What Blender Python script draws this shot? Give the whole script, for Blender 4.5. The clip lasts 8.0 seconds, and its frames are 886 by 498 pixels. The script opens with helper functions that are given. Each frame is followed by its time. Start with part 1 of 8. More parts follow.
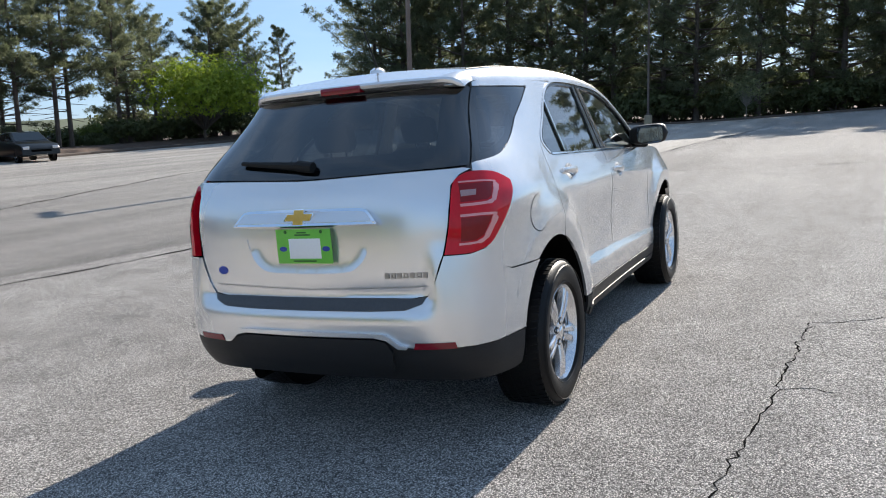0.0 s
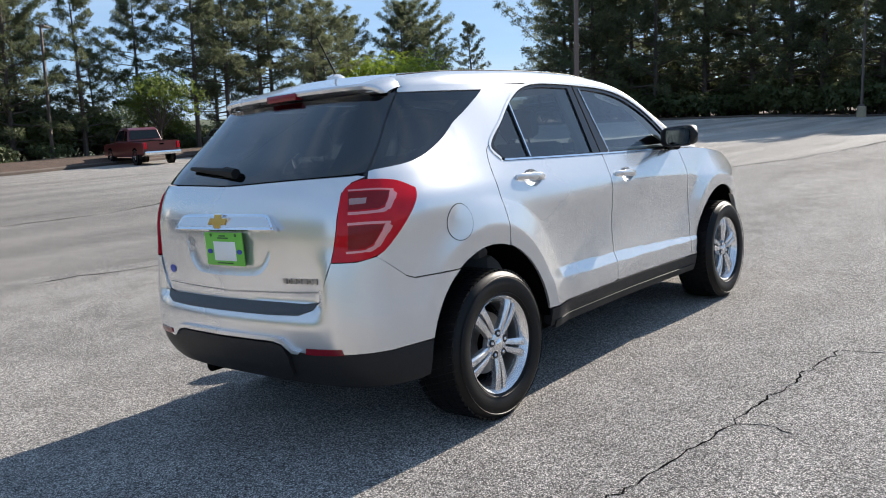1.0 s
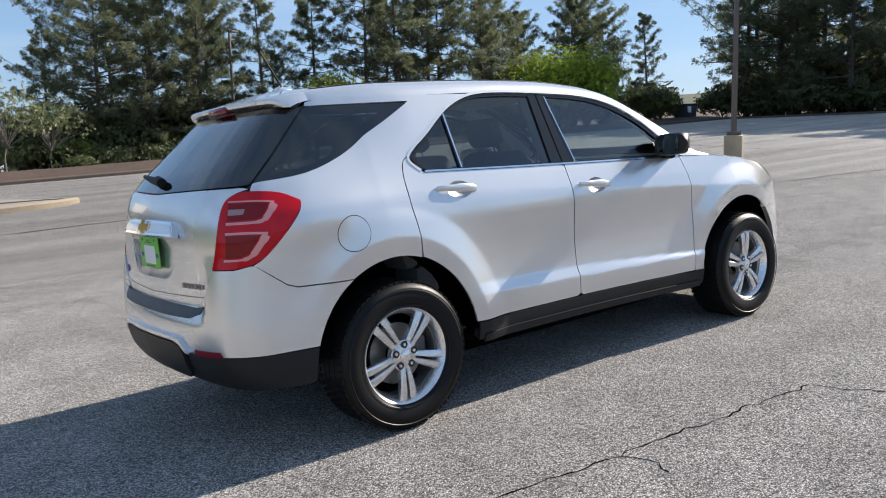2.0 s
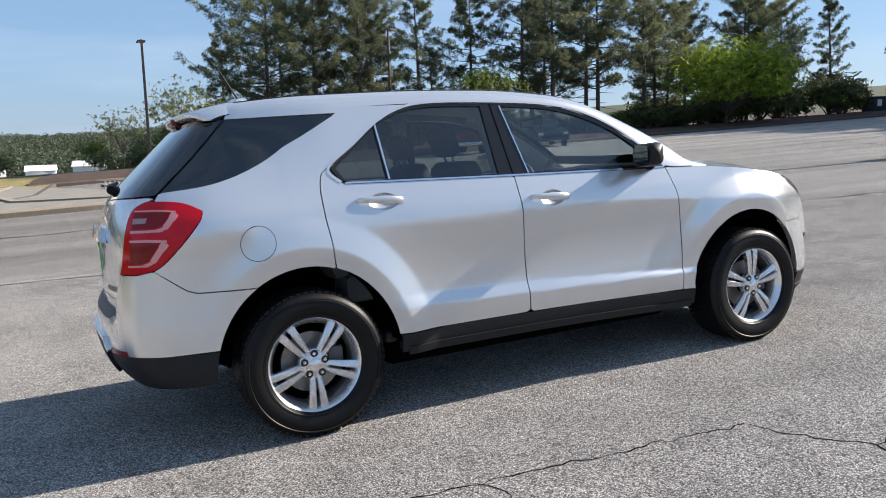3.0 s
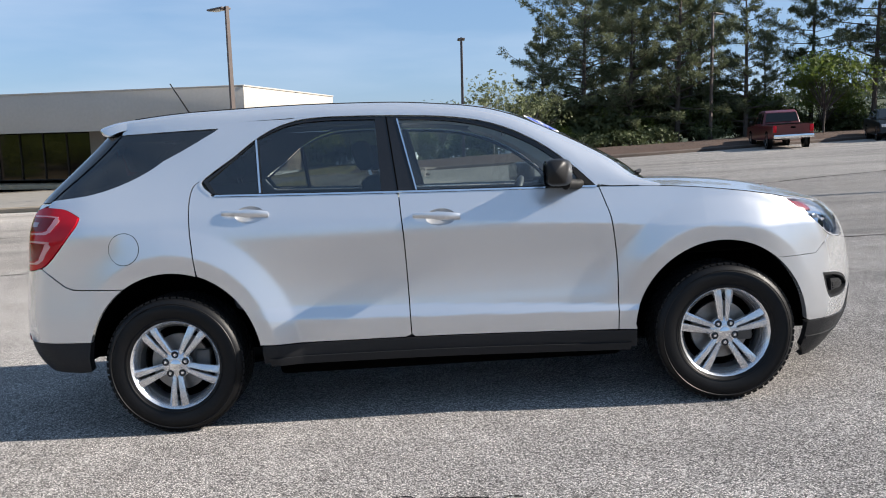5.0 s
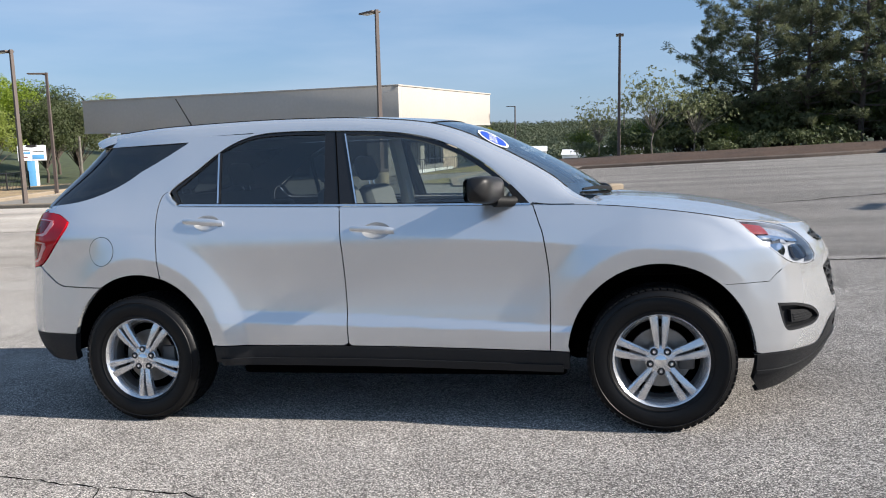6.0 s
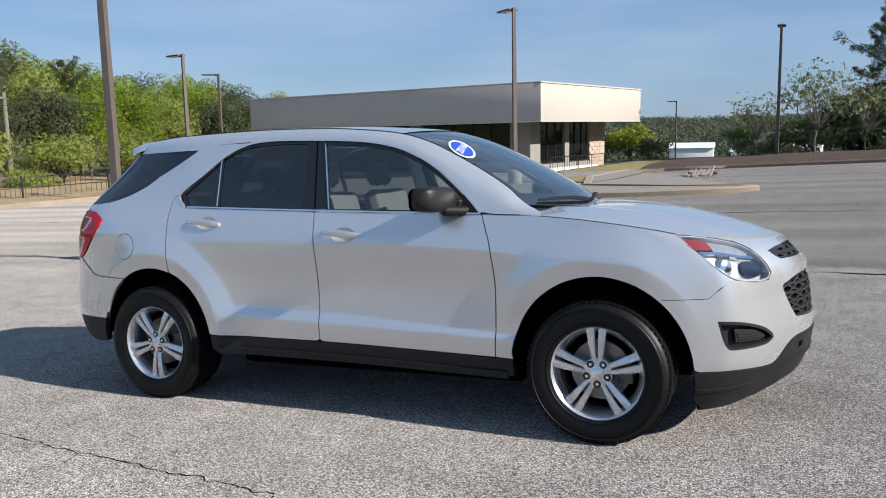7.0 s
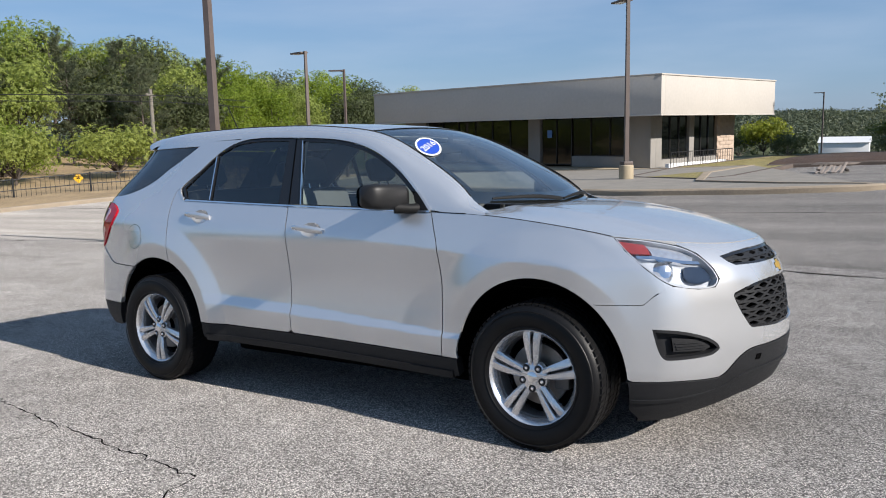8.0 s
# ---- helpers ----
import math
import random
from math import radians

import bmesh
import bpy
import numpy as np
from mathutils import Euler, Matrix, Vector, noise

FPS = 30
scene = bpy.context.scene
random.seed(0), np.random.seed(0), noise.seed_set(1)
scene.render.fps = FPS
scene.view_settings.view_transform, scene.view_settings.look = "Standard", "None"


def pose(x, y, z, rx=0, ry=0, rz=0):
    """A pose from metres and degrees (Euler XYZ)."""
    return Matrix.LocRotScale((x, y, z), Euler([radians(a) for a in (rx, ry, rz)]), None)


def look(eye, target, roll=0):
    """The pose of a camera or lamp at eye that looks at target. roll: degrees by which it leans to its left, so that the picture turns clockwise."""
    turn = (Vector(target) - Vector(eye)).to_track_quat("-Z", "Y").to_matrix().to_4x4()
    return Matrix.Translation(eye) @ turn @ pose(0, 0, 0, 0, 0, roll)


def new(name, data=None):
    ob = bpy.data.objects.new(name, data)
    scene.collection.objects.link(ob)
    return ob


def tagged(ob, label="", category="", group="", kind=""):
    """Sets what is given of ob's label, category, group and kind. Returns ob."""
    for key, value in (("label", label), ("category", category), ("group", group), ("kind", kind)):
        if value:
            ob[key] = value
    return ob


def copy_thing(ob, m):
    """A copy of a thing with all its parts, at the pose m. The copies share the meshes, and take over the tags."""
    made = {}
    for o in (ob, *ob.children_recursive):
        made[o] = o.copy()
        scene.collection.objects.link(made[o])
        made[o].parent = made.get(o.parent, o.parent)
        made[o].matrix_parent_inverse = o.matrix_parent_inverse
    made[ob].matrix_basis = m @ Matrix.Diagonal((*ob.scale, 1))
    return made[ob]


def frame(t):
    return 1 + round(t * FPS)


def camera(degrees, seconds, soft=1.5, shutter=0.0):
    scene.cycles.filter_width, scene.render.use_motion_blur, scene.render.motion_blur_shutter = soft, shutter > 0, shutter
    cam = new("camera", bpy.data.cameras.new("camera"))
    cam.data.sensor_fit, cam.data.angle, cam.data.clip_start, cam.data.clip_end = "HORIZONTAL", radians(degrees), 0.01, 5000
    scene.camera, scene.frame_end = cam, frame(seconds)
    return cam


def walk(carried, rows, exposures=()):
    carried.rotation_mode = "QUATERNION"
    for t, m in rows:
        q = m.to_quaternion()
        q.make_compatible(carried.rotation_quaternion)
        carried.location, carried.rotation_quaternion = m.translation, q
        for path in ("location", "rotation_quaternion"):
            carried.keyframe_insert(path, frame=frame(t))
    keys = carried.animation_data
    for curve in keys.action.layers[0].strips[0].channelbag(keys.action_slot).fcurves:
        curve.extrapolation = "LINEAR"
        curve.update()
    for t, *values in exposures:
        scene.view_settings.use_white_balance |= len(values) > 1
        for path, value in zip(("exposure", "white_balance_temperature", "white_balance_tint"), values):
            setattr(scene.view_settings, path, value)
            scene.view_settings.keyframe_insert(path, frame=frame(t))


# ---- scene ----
from mathutils.geometry import delaunay_2d_cdt

# the lot falls away under the car: its plane in the upright world
TILT = Matrix(((0.9993, 0.0008, -0.0362, 0), (0.0008, 0.9991, 0.0430, 0), (0.0362, -0.0430, 0.9984, 0), (0, 0, 0, 1)))

cam = camera(58.2, 8.0, soft=1.0)
PATH = [
    (0, (-5.087, -2.073, 1.399), (-3.315, -1.195, 1.097), -4.7),
    (0.5, (-4.759, -2.603, 1.387), (-3.113, -1.505, 1.098), -4.8),
    (1, (-4.379, -3.095, 1.355), (-2.874, -1.808, 1.078), -4.9),
    (1.5, (-3.94, -3.563, 1.336), (-2.591, -2.109, 1.071), -4.9),
    (3, (-2.388, -4.596, 1.322), (-1.568, -2.786, 1.088), -4.4),
    (3.5, (-1.794, -4.76, 1.307), (-1.173, -2.872, 1.081), -4.2),
    (4, (-1.215, -4.901, 1.306), (-0.798, -2.957, 1.088), -3.9),
    (4.5, (-0.602, -4.962, 1.293), (-0.398, -2.984, 1.082), -3.8),
    (6, (1.266, -4.848, 1.321), (0.823, -2.907, 1.135), -2.8),
    (6.5, (1.849, -4.829, 1.347), (1.203, -2.945, 1.165), -2.5),
    (7, (2.355, -4.68, 1.352), (1.529, -2.868, 1.171), -2.1),
    (7.5, (2.816, -4.467, 1.348), (1.833, -2.734, 1.164), -1.8),
    (8, (3.192, -4.211, 1.342), (2.075, -2.563, 1.156), -1.6),
]
walk(cam, [(t, TILT @ look(e, g, r)) for t, e, g, r in PATH], [(0, 1.22, 6500, 10), (1.5, 1.10, 6550, 11), (4.5, 1.0, 6450, 11.5), (6.5, 0.78, 6330, 11), (8, 0.60, 6250, 11.5)])

# ---- sky and sun ----
sun_way = (TILT.to_3x3() @ Vector((math.cos(radians(28.5)) * math.cos(radians(4.5)), -math.cos(radians(28.5)) * math.sin(radians(4.5)), math.sin(radians(28.5))))).normalized()
sun_el, sun_az = math.asin(sun_way.z), math.atan2(sun_way.y, sun_way.x)
sun = new("sun", bpy.data.lights.new("sun", "SUN"))
sun.data.energy, sun.data.angle, sun.data.color = 5.0, radians(0.53), (1.0, 0.925, 0.82)
sun.matrix_world = look(sun_way * 60, (0, 0, 0))
world = bpy.data.worlds.new("sky")
scene.world = world
world.use_nodes = True


def sky_nodes(nt):
    N, L = nt.nodes, nt.links
    bg = N["Background"]
    sky = N.new("ShaderNodeTexSky")
    sky.sky_type, sky.sun_disc = "NISHITA", False
    sky.sun_elevation, sky.sun_rotation = sun_el, math.pi / 2 - sun_az
    sky.air_density, sky.dust_density, sky.ozone_density = 1.0, 0.35, 4.2
    # thin streaks of high cloud
    co = N.new("ShaderNodeTexCoord")
    mp = N.new("ShaderNodeMapping")
    mp.inputs["Scale"].default_value = (1.6, 1.6, 9.0)
    nz = N.new("ShaderNodeTexNoise")
    nz.inputs["Scale"].default_value, nz.inputs["Detail"].default_value = 1.7, 6.0
    rp = N.new("ShaderNodeValToRGB")
    rp.color_ramp.elements[0].position, rp.color_ramp.elements[1].position = 0.42, 0.80
    rp.color_ramp.elements[1].color = (0.42, 0.42, 0.42, 1)
    veil = N.new("ShaderNodeMix")
    veil.data_type = "RGBA"
    veil.inputs[0].default_value = 0.55
    veil.inputs[7].default_value = (2.75, 4.5, 7.2, 1)
    mx = N.new("ShaderNodeMix")
    mx.data_type = "RGBA"
    mx.inputs[7].default_value = (6.2, 7.2, 8.6, 1)
    L.new(co.outputs["Generated"], mp.inputs[0])
    L.new(mp.outputs[0], nz.inputs["Vector"])
    L.new(nz.outputs["Fac"], rp.inputs[0])
    L.new(rp.outputs[0], mx.inputs[0])
    L.new(sky.outputs[0], veil.inputs[6])
    L.new(veil.outputs[2], mx.inputs[6])
    L.new(mx.outputs[2], bg.inputs["Color"])
    bg.inputs["Strength"].default_value = 0.060


sky_nodes(world.node_tree)

# ---- materials ----
def mat(name, color, rough=0.6, metal=0.0, var=0.12, scale=6.0, bump=0.0, bscale=60.0, coat=0.0, spec=0.5, fine=None, trans=0.0, ior=1.45, rvar=0.1, island=0.0, objrand=0.0, alpha=1.0):
    """Principled surface whose colour varies at two scales, with fine relief; lengths in metres."""
    m = bpy.data.materials.new(name)
    m.use_nodes = True
    N, L = m.node_tree.nodes, m.node_tree.links
    b = N["Principled BSDF"]
    b.inputs["Roughness"].default_value, b.inputs["Metallic"].default_value = rough, metal
    b.inputs["Specular IOR Level"].default_value, b.inputs["IOR"].default_value = spec, ior
    b.inputs["Coat Weight"].default_value, b.inputs["Coat Roughness"].default_value = coat, 0.03
    b.inputs["Transmission Weight"].default_value = trans
    c2 = tuple(min(1.0, c * (1 + var)) for c in color)
    c1 = tuple(c * (1 - var) for c in color)
    co = N.new("ShaderNodeTexCoord")
    n1 = N.new("ShaderNodeTexNoise")
    n1.inputs["Scale"].default_value, n1.inputs["Detail"].default_value = scale, 5.0
    n2 = N.new("ShaderNodeTexNoise")
    n2.inputs["Scale"].default_value, n2.inputs["Detail"].default_value = fine or scale * 14, 3.0
    for n in (n1, n2):
        L.new(co.outputs["Object"], n.inputs["Vector"])
    ad = N.new("ShaderNodeMath")
    ad.operation = "MULTIPLY_ADD"
    ad.inputs[1].default_value, ad.inputs[2].default_value = 0.5, 0.0
    L.new(n2.outputs["Fac"], ad.inputs[0])
    a2 = N.new("ShaderNodeMath")
    a2.operation = "MULTIPLY_ADD"
    a2.inputs[1].default_value = 0.5
    L.new(n1.outputs["Fac"], a2.inputs[0])
    L.new(ad.outputs[0], a2.inputs[2])
    fac = a2
    if island or objrand:
        src = N.new("ShaderNodeNewGeometry").outputs["Random Per Island"] if island else N.new("ShaderNodeObjectInfo").outputs["Random"]
        a3 = N.new("ShaderNodeMath")
        a3.operation = "MULTIPLY_ADD"
        a3.inputs[1].default_value = island or objrand
        a4 = N.new("ShaderNodeMath")
        a4.operation = "SUBTRACT"
        a4.inputs[1].default_value = 0.5 * (island or objrand)
        L.new(src, a3.inputs[0])
        L.new(a2.outputs[0], a3.inputs[2])
        L.new(a3.outputs[0], a4.inputs[0])
        fac = a4
    rp = N.new("ShaderNodeValToRGB")
    rp.color_ramp.elements[0].position, rp.color_ramp.elements[1].position = 0.3, 0.7
    rp.color_ramp.elements[0].color, rp.color_ramp.elements[1].color = (*c1, 1), (*c2, 1)
    L.new(fac.outputs[0], rp.inputs[0])
    L.new(rp.outputs[0], b.inputs["Base Color"])
    if rvar:
        mr = N.new("ShaderNodeMapRange")
        mr.inputs["To Min"].default_value, mr.inputs["To Max"].default_value = max(0.0, rough - rvar * rough), min(1.0, rough + rvar * rough)
        L.new(n1.outputs["Fac"], mr.inputs["Value"])
        L.new(mr.outputs[0], b.inputs["Roughness"])
    if bump:
        nb = N.new("ShaderNodeTexNoise")
        nb.inputs["Scale"].default_value, nb.inputs["Detail"].default_value = bscale, 4.0
        L.new(co.outputs["Object"], nb.inputs["Vector"])
        bp = N.new("ShaderNodeBump")
        bp.inputs["Strength"].default_value, bp.inputs["Distance"].default_value = 1.0, bump
        L.new(nb.outputs["Fac"], bp.inputs["Height"])
        L.new(bp.outputs[0], b.inputs["Normal"])
    return m


def asphalt_mat():
    """Sun-bleached asphalt: pale aggregate in a dark binder, with wide stains; beyond the long seam an older, paler,
    warmer layer, its tone along x partly standing in for the sun's scatter.
    """
    m = bpy.data.materials.new("asphalt")
    m.use_nodes = True
    N, L = m.node_tree.nodes, m.node_tree.links
    b = N["Principled BSDF"]
    b.inputs["Roughness"].default_value, b.inputs["Specular IOR Level"].default_value = 0.9, 0.12
    b.inputs["Diffuse Roughness"].default_value = 0.5
    co = N.new("ShaderNodeTexCoord")

    def node(kind, **inputs):
        n = N.new(kind)
        for k, v in inputs.items():
            n.inputs[k].default_value = v
        return n

    def math_node(op, a, c=None, d=None):
        n = N.new("ShaderNodeMath")
        n.operation = op
        for k, v in enumerate((a, c, d)):
            if v is None:
                continue
            if hasattr(v, "links"):
                L.new(v, n.inputs[k])
            else:
                n.inputs[k].default_value = v
        return n.outputs[0]
    vo = node("ShaderNodeTexVoronoi", Scale=155.0)
    v2 = node("ShaderNodeTexVoronoi", Scale=320.0)
    big = node("ShaderNodeTexNoise", Scale=0.16, Detail=7.0)
    mid = node("ShaderNodeTexNoise", Scale=3.0, Detail=6.0)
    streak = node("ShaderNodeTexNoise", Scale=0.5, Detail=5.0)
    mp = N.new("ShaderNodeMapping")
    mp.inputs["Scale"].default_value = (0.18, 1.6, 1.0)
    L.new(co.outputs["Object"], mp.inputs[0])
    for n in (vo, v2, big, mid):
        L.new(co.outputs["Object"], n.inputs["Vector"])
    L.new(mp.outputs[0], streak.inputs["Vector"])
    sep = N.new("ShaderNodeSeparateColor")
    L.new(vo.outputs["Color"], sep.inputs[0])
    sp2 = N.new("ShaderNodeSeparateColor")
    L.new(v2.outputs["Color"], sp2.inputs[0])
    stone = math_node("MULTIPLY_ADD", sep.outputs[0], 0.72, math_node("MULTIPLY", sp2.outputs[0], 0.28))
    joint = N.new("ShaderNodeMapRange")
    joint.inputs["From Min"].default_value, joint.inputs["From Max"].default_value = 0.30, 0.62
    joint.inputs["To Min"].default_value, joint.inputs["To Max"].default_value = 1.0, 0.45
    L.new(vo.outputs["Distance"], joint.inputs["Value"])
    speck = math_node("MULTIPLY", stone, joint.outputs[0])
    rp = N.new("ShaderNodeValToRGB")
    e = rp.color_ramp.elements
    e[0].position, e[0].color = 0.10, (0.05, 0.047, 0.045, 1)
    e[1].position, e[1].color = 0.80, (0.83, 0.78, 0.73, 1)
    for pos, c in ((0.28, (0.20, 0.188, 0.176, 1)), (0.54, (0.45, 0.424, 0.396, 1))):
        k = e.new(pos)
        k.color = c
    L.new(speck, rp.inputs[0])
    # where the older layer begins
    xyz = N.new("ShaderNodeSeparateXYZ")
    L.new(co.outputs["Object"], xyz.inputs[0])
    line = N.new("ShaderNodeValToRGB")
    le = line.color_ramp.elements
    pts = [(-30, 6.0), (-14, 6.9), (-6.4, 8.4), (-1.2, 7.8), (3.5, 6.5), (10.5, 6.0), (18, 3.6), (38, 1.2)]
    le[0].position, le[1].position = (pts[0][0] + 40) / 100, (pts[-1][0] + 40) / 100
    le[0].color, le[1].color = (*[pts[0][1] / 10] * 3, 1), (*[pts[-1][1] / 10] * 3, 1)
    for x, y in pts[1:-1]:
        k = le.new((x + 40) / 100)
        k.color = (y / 10, y / 10, y / 10, 1)
    L.new(math_node("MULTIPLY_ADD", xyz.outputs[0], 0.01, 0.4), line.inputs[0])
    past = N.new("ShaderNodeMapRange")
    past.inputs["From Min"].default_value, past.inputs["From Max"].default_value = -0.03, 0.05
    L.new(math_node("SUBTRACT", xyz.outputs[1], math_node("MULTIPLY", line.outputs[0], 10.0)), past.inputs["Value"])
    mr = N.new("ShaderNodeMapRange")
    mr.inputs["From Min"].default_value, mr.inputs["From Max"].default_value = 1.1, 1.9
    mr.inputs["To Min"].default_value, mr.inputs["To Max"].default_value = 0.70, 1.26
    L.new(math_node("ADD", math_node("ADD", big.outputs["Fac"], mid.outputs["Fac"]), streak.outputs["Fac"]), mr.inputs["Value"])
    mu = N.new("ShaderNodeVectorMath")
    mu.operation = "SCALE"
    L.new(rp.outputs[0], mu.inputs[0])
    L.new(mr.outputs[0], mu.inputs["Scale"])
    old = N.new("ShaderNodeMix")
    old.data_type = "RGBA"
    # Pale and dark steps along x carry the sun's uneven scatter over the lot
    tone = N.new("ShaderNodeValToRGB")
    te = tone.color_ramp.elements
    te[0].position, te[0].color = 0.24, (0.42, 0.382, 0.335, 1)
    te[1].position, te[1].color = 0.52, (0.31, 0.285, 0.254, 1)
    for pos in (0.35, 0.44):
        te.new(pos).color = (0.185, 0.170, 0.153, 1)
    te.new(0.72).color = (0.39, 0.36, 0.322, 1)
    L.new(math_node("MULTIPLY_ADD", xyz.outputs[0], 0.01, 0.4), tone.inputs[0])
    bands = node("ShaderNodeTexNoise", Scale=0.9, Detail=6.0)
    lay = N.new("ShaderNodeMapping")
    lay.inputs["Scale"].default_value = (0.05, 0.9, 1.0)
    L.new(co.outputs["Object"], lay.inputs[0])
    L.new(lay.outputs[0], bands.inputs["Vector"])
    worn = N.new("ShaderNodeMapRange")
    worn.inputs["From Min"].default_value, worn.inputs["From Max"].default_value = 0.32, 0.66
    worn.inputs["To Min"].default_value, worn.inputs["To Max"].default_value = 0.58, 1.22
    L.new(bands.outputs["Fac"], worn.inputs["Value"])
    shade = N.new("ShaderNodeVectorMath")
    shade.operation = "SCALE"
    L.new(tone.outputs[0], shade.inputs[0])
    L.new(worn.outputs[0], shade.inputs["Scale"])
    L.new(shade.outputs[0], old.inputs[7])
    rub = N.new("ShaderNodeMapRange")
    rub.inputs["To Min"].default_value, rub.inputs["To Max"].default_value = 0.9, 0.8
    L.new(past.outputs[0], rub.inputs["Value"])
    L.new(rub.outputs[0], b.inputs["Roughness"])
    L.new(mu.outputs[0], old.inputs[6])
    L.new(math_node("MULTIPLY", past.outputs[0], 0.6), old.inputs[0])
    L.new(old.outputs[2], b.inputs["Base Color"])
    bp = N.new("ShaderNodeBump")
    bp.inputs["Strength"].default_value, bp.inputs["Distance"].default_value = 1.0, 0.0045
    L.new(speck, bp.inputs["Height"])
    L.new(bp.outputs[0], b.inputs["Normal"])
    return m


ASPHALT = asphalt_mat()
TAR = mat("crack_tar", (0.008, 0.008, 0.008), 0.95, var=0.3, scale=20, spec=0.0)
STRAW = mat("pine_straw_soil", (0.065, 0.040, 0.028), 0.95, var=0.45, scale=1.2, bump=0.03, bscale=30)
GRASS = mat("dry_grass", (0.25, 0.21, 0.078), 0.9, var=0.35, scale=1.5, bump=0.03, bscale=40)
DRYSOIL = mat("dry_tan_soil", (0.33, 0.24, 0.135), 0.95, var=0.4, scale=0.9, bump=0.03, bscale=35)
FIELD = mat("far_ground", (0.055, 0.068, 0.03), 0.95, var=0.4, scale=0.05, fine=1.5)
KERB = mat("kerb_concrete", (0.29, 0.235, 0.17), 0.85, var=0.2, scale=1.5, bump=0.004, bscale=80)
# Weathered kerb concrete, darkened further for the shade on its faces
KERBDARK = mat("dark_kerb_concrete", (0.09, 0.07, 0.058), 0.9, var=0.35, scale=1.2, bump=0.006, bscale=60)
CONCRETE = mat("concrete", (0.35, 0.29, 0.20), 0.85, var=0.28, scale=3.0, bump=0.006, bscale=60)
WALK = mat("worn_walk_paving", (0.235, 0.213, 0.18), 0.9, var=0.25, scale=2.0, bump=0.003, bscale=90)
# Darker stucco grey with the shade under the overhang put into it
PIER = mat("shaded_stucco", (0.25, 0.237, 0.218), 0.85, var=0.12, scale=1.5, bump=0.004, bscale=120)
STUCCO = mat("pale_stucco", (0.44, 0.41, 0.37), 0.85, var=0.07, scale=0.5, bump=0.004, bscale=120)
BRICK = mat("tan_block", (0.42, 0.33, 0.26), 0.85, var=0.15, scale=3.0, bump=0.004, bscale=90, objrand=0.15)
DARKTRIM = mat("dark_metal_trim", (0.03, 0.028, 0.027), 0.5, metal=0.4, scale=5)
BRONZE = mat("bronze_pole_paint", (0.105, 0.082, 0.072), 0.55, var=0.2, scale=2.0)
BARK = mat("pine_bark", (0.085, 0.068, 0.056), 0.95, var=0.4, scale=5, bump=0.02, bscale=25)
BARKG = mat("grey_bark", (0.17, 0.155, 0.13), 0.95, var=0.35, scale=5, bump=0.015, bscale=25)
FENCE = mat("black_fence", (0.02, 0.02, 0.022), 0.5, metal=0.3)
WOODPALE = mat("weathered_board", (0.25, 0.21, 0.18), 0.85, var=0.3, scale=4, bump=0.004, bscale=50)


def leaf_mat(name, a, b2, sheen=0.25):
    """Leaves: hue by clump, light passing through from behind."""
    m = bpy.data.materials.new(name)
    m.use_nodes = True
    N, L = m.node_tree.nodes, m.node_tree.links
    b = N["Principled BSDF"]
    b.inputs["Roughness"].default_value, b.inputs["Specular IOR Level"].default_value = 0.55, 0.35
    geo = N.new("ShaderNodeNewGeometry")
    info = N.new("ShaderNodeObjectInfo")
    ad = N.new("ShaderNodeMath")
    ad.operation = "MULTIPLY_ADD"
    ad.inputs[1].default_value = 0.6
    sc = N.new("ShaderNodeMath")
    sc.operation = "MULTIPLY"
    sc.inputs[1].default_value = 0.4
    L.new(info.outputs["Random"], sc.inputs[0])
    L.new(geo.outputs["Random Per Island"], ad.inputs[0])
    L.new(sc.outputs[0], ad.inputs[2])
    rp = N.new("ShaderNodeValToRGB")
    rp.color_ramp.elements[0].color, rp.color_ramp.elements[1].color = (*a, 1), (*b2, 1)
    L.new(ad.outputs[0], rp.inputs[0])
    L.new(rp.outputs[0], b.inputs["Base Color"])
    tr = N.new("ShaderNodeBsdfTranslucent")
    L.new(rp.outputs[0], tr.inputs["Color"])
    mx = N.new("ShaderNodeMixShader")
    mx.inputs[0].default_value = sheen
    L.new(b.outputs[0], mx.inputs[1])
    L.new(tr.outputs[0], mx.inputs[2])
    L.new(mx.outputs[0], N["Material Output"].inputs["Surface"])
    return m


PINE = leaf_mat("pine_needles", (0.066, 0.084, 0.042), (0.19, 0.205, 0.115), 0.5)
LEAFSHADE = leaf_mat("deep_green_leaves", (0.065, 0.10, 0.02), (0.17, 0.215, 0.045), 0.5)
LEAFBRIGHT = leaf_mat("spring_leaves", (0.13, 0.195, 0.018), (0.31, 0.385, 0.042), 0.55)
LEAFYELLOW = leaf_mat("yellow_green_leaves", (0.22, 0.25, 0.02), (0.40, 0.42, 0.05), 0.4)
LEAFMID = leaf_mat("mid_green_leaves", (0.145, 0.198, 0.038), (0.34, 0.385, 0.088), 0.45)
FARLEAF = leaf_mat("far_hill_leaves", (0.066, 0.084, 0.050), (0.096, 0.112, 0.062), 0.3)
LEAFDARK = leaf_mat("dark_green_leaves", (0.045, 0.062, 0.022), (0.11, 0.125, 0.05), 0.38)
LEAFFRESH = leaf_mat("fresh_yellow_green_leaves", (0.16, 0.20, 0.035), (0.36, 0.40, 0.095), 0.5)
LEAFBRUSH = leaf_mat("brush_leaves", (0.065, 0.088, 0.036), (0.145, 0.17, 0.075), 0.4)
LEAFSPARSE = leaf_mat("pale_young_leaves", (0.085, 0.105, 0.042), (0.20, 0.22, 0.105), 0.35)


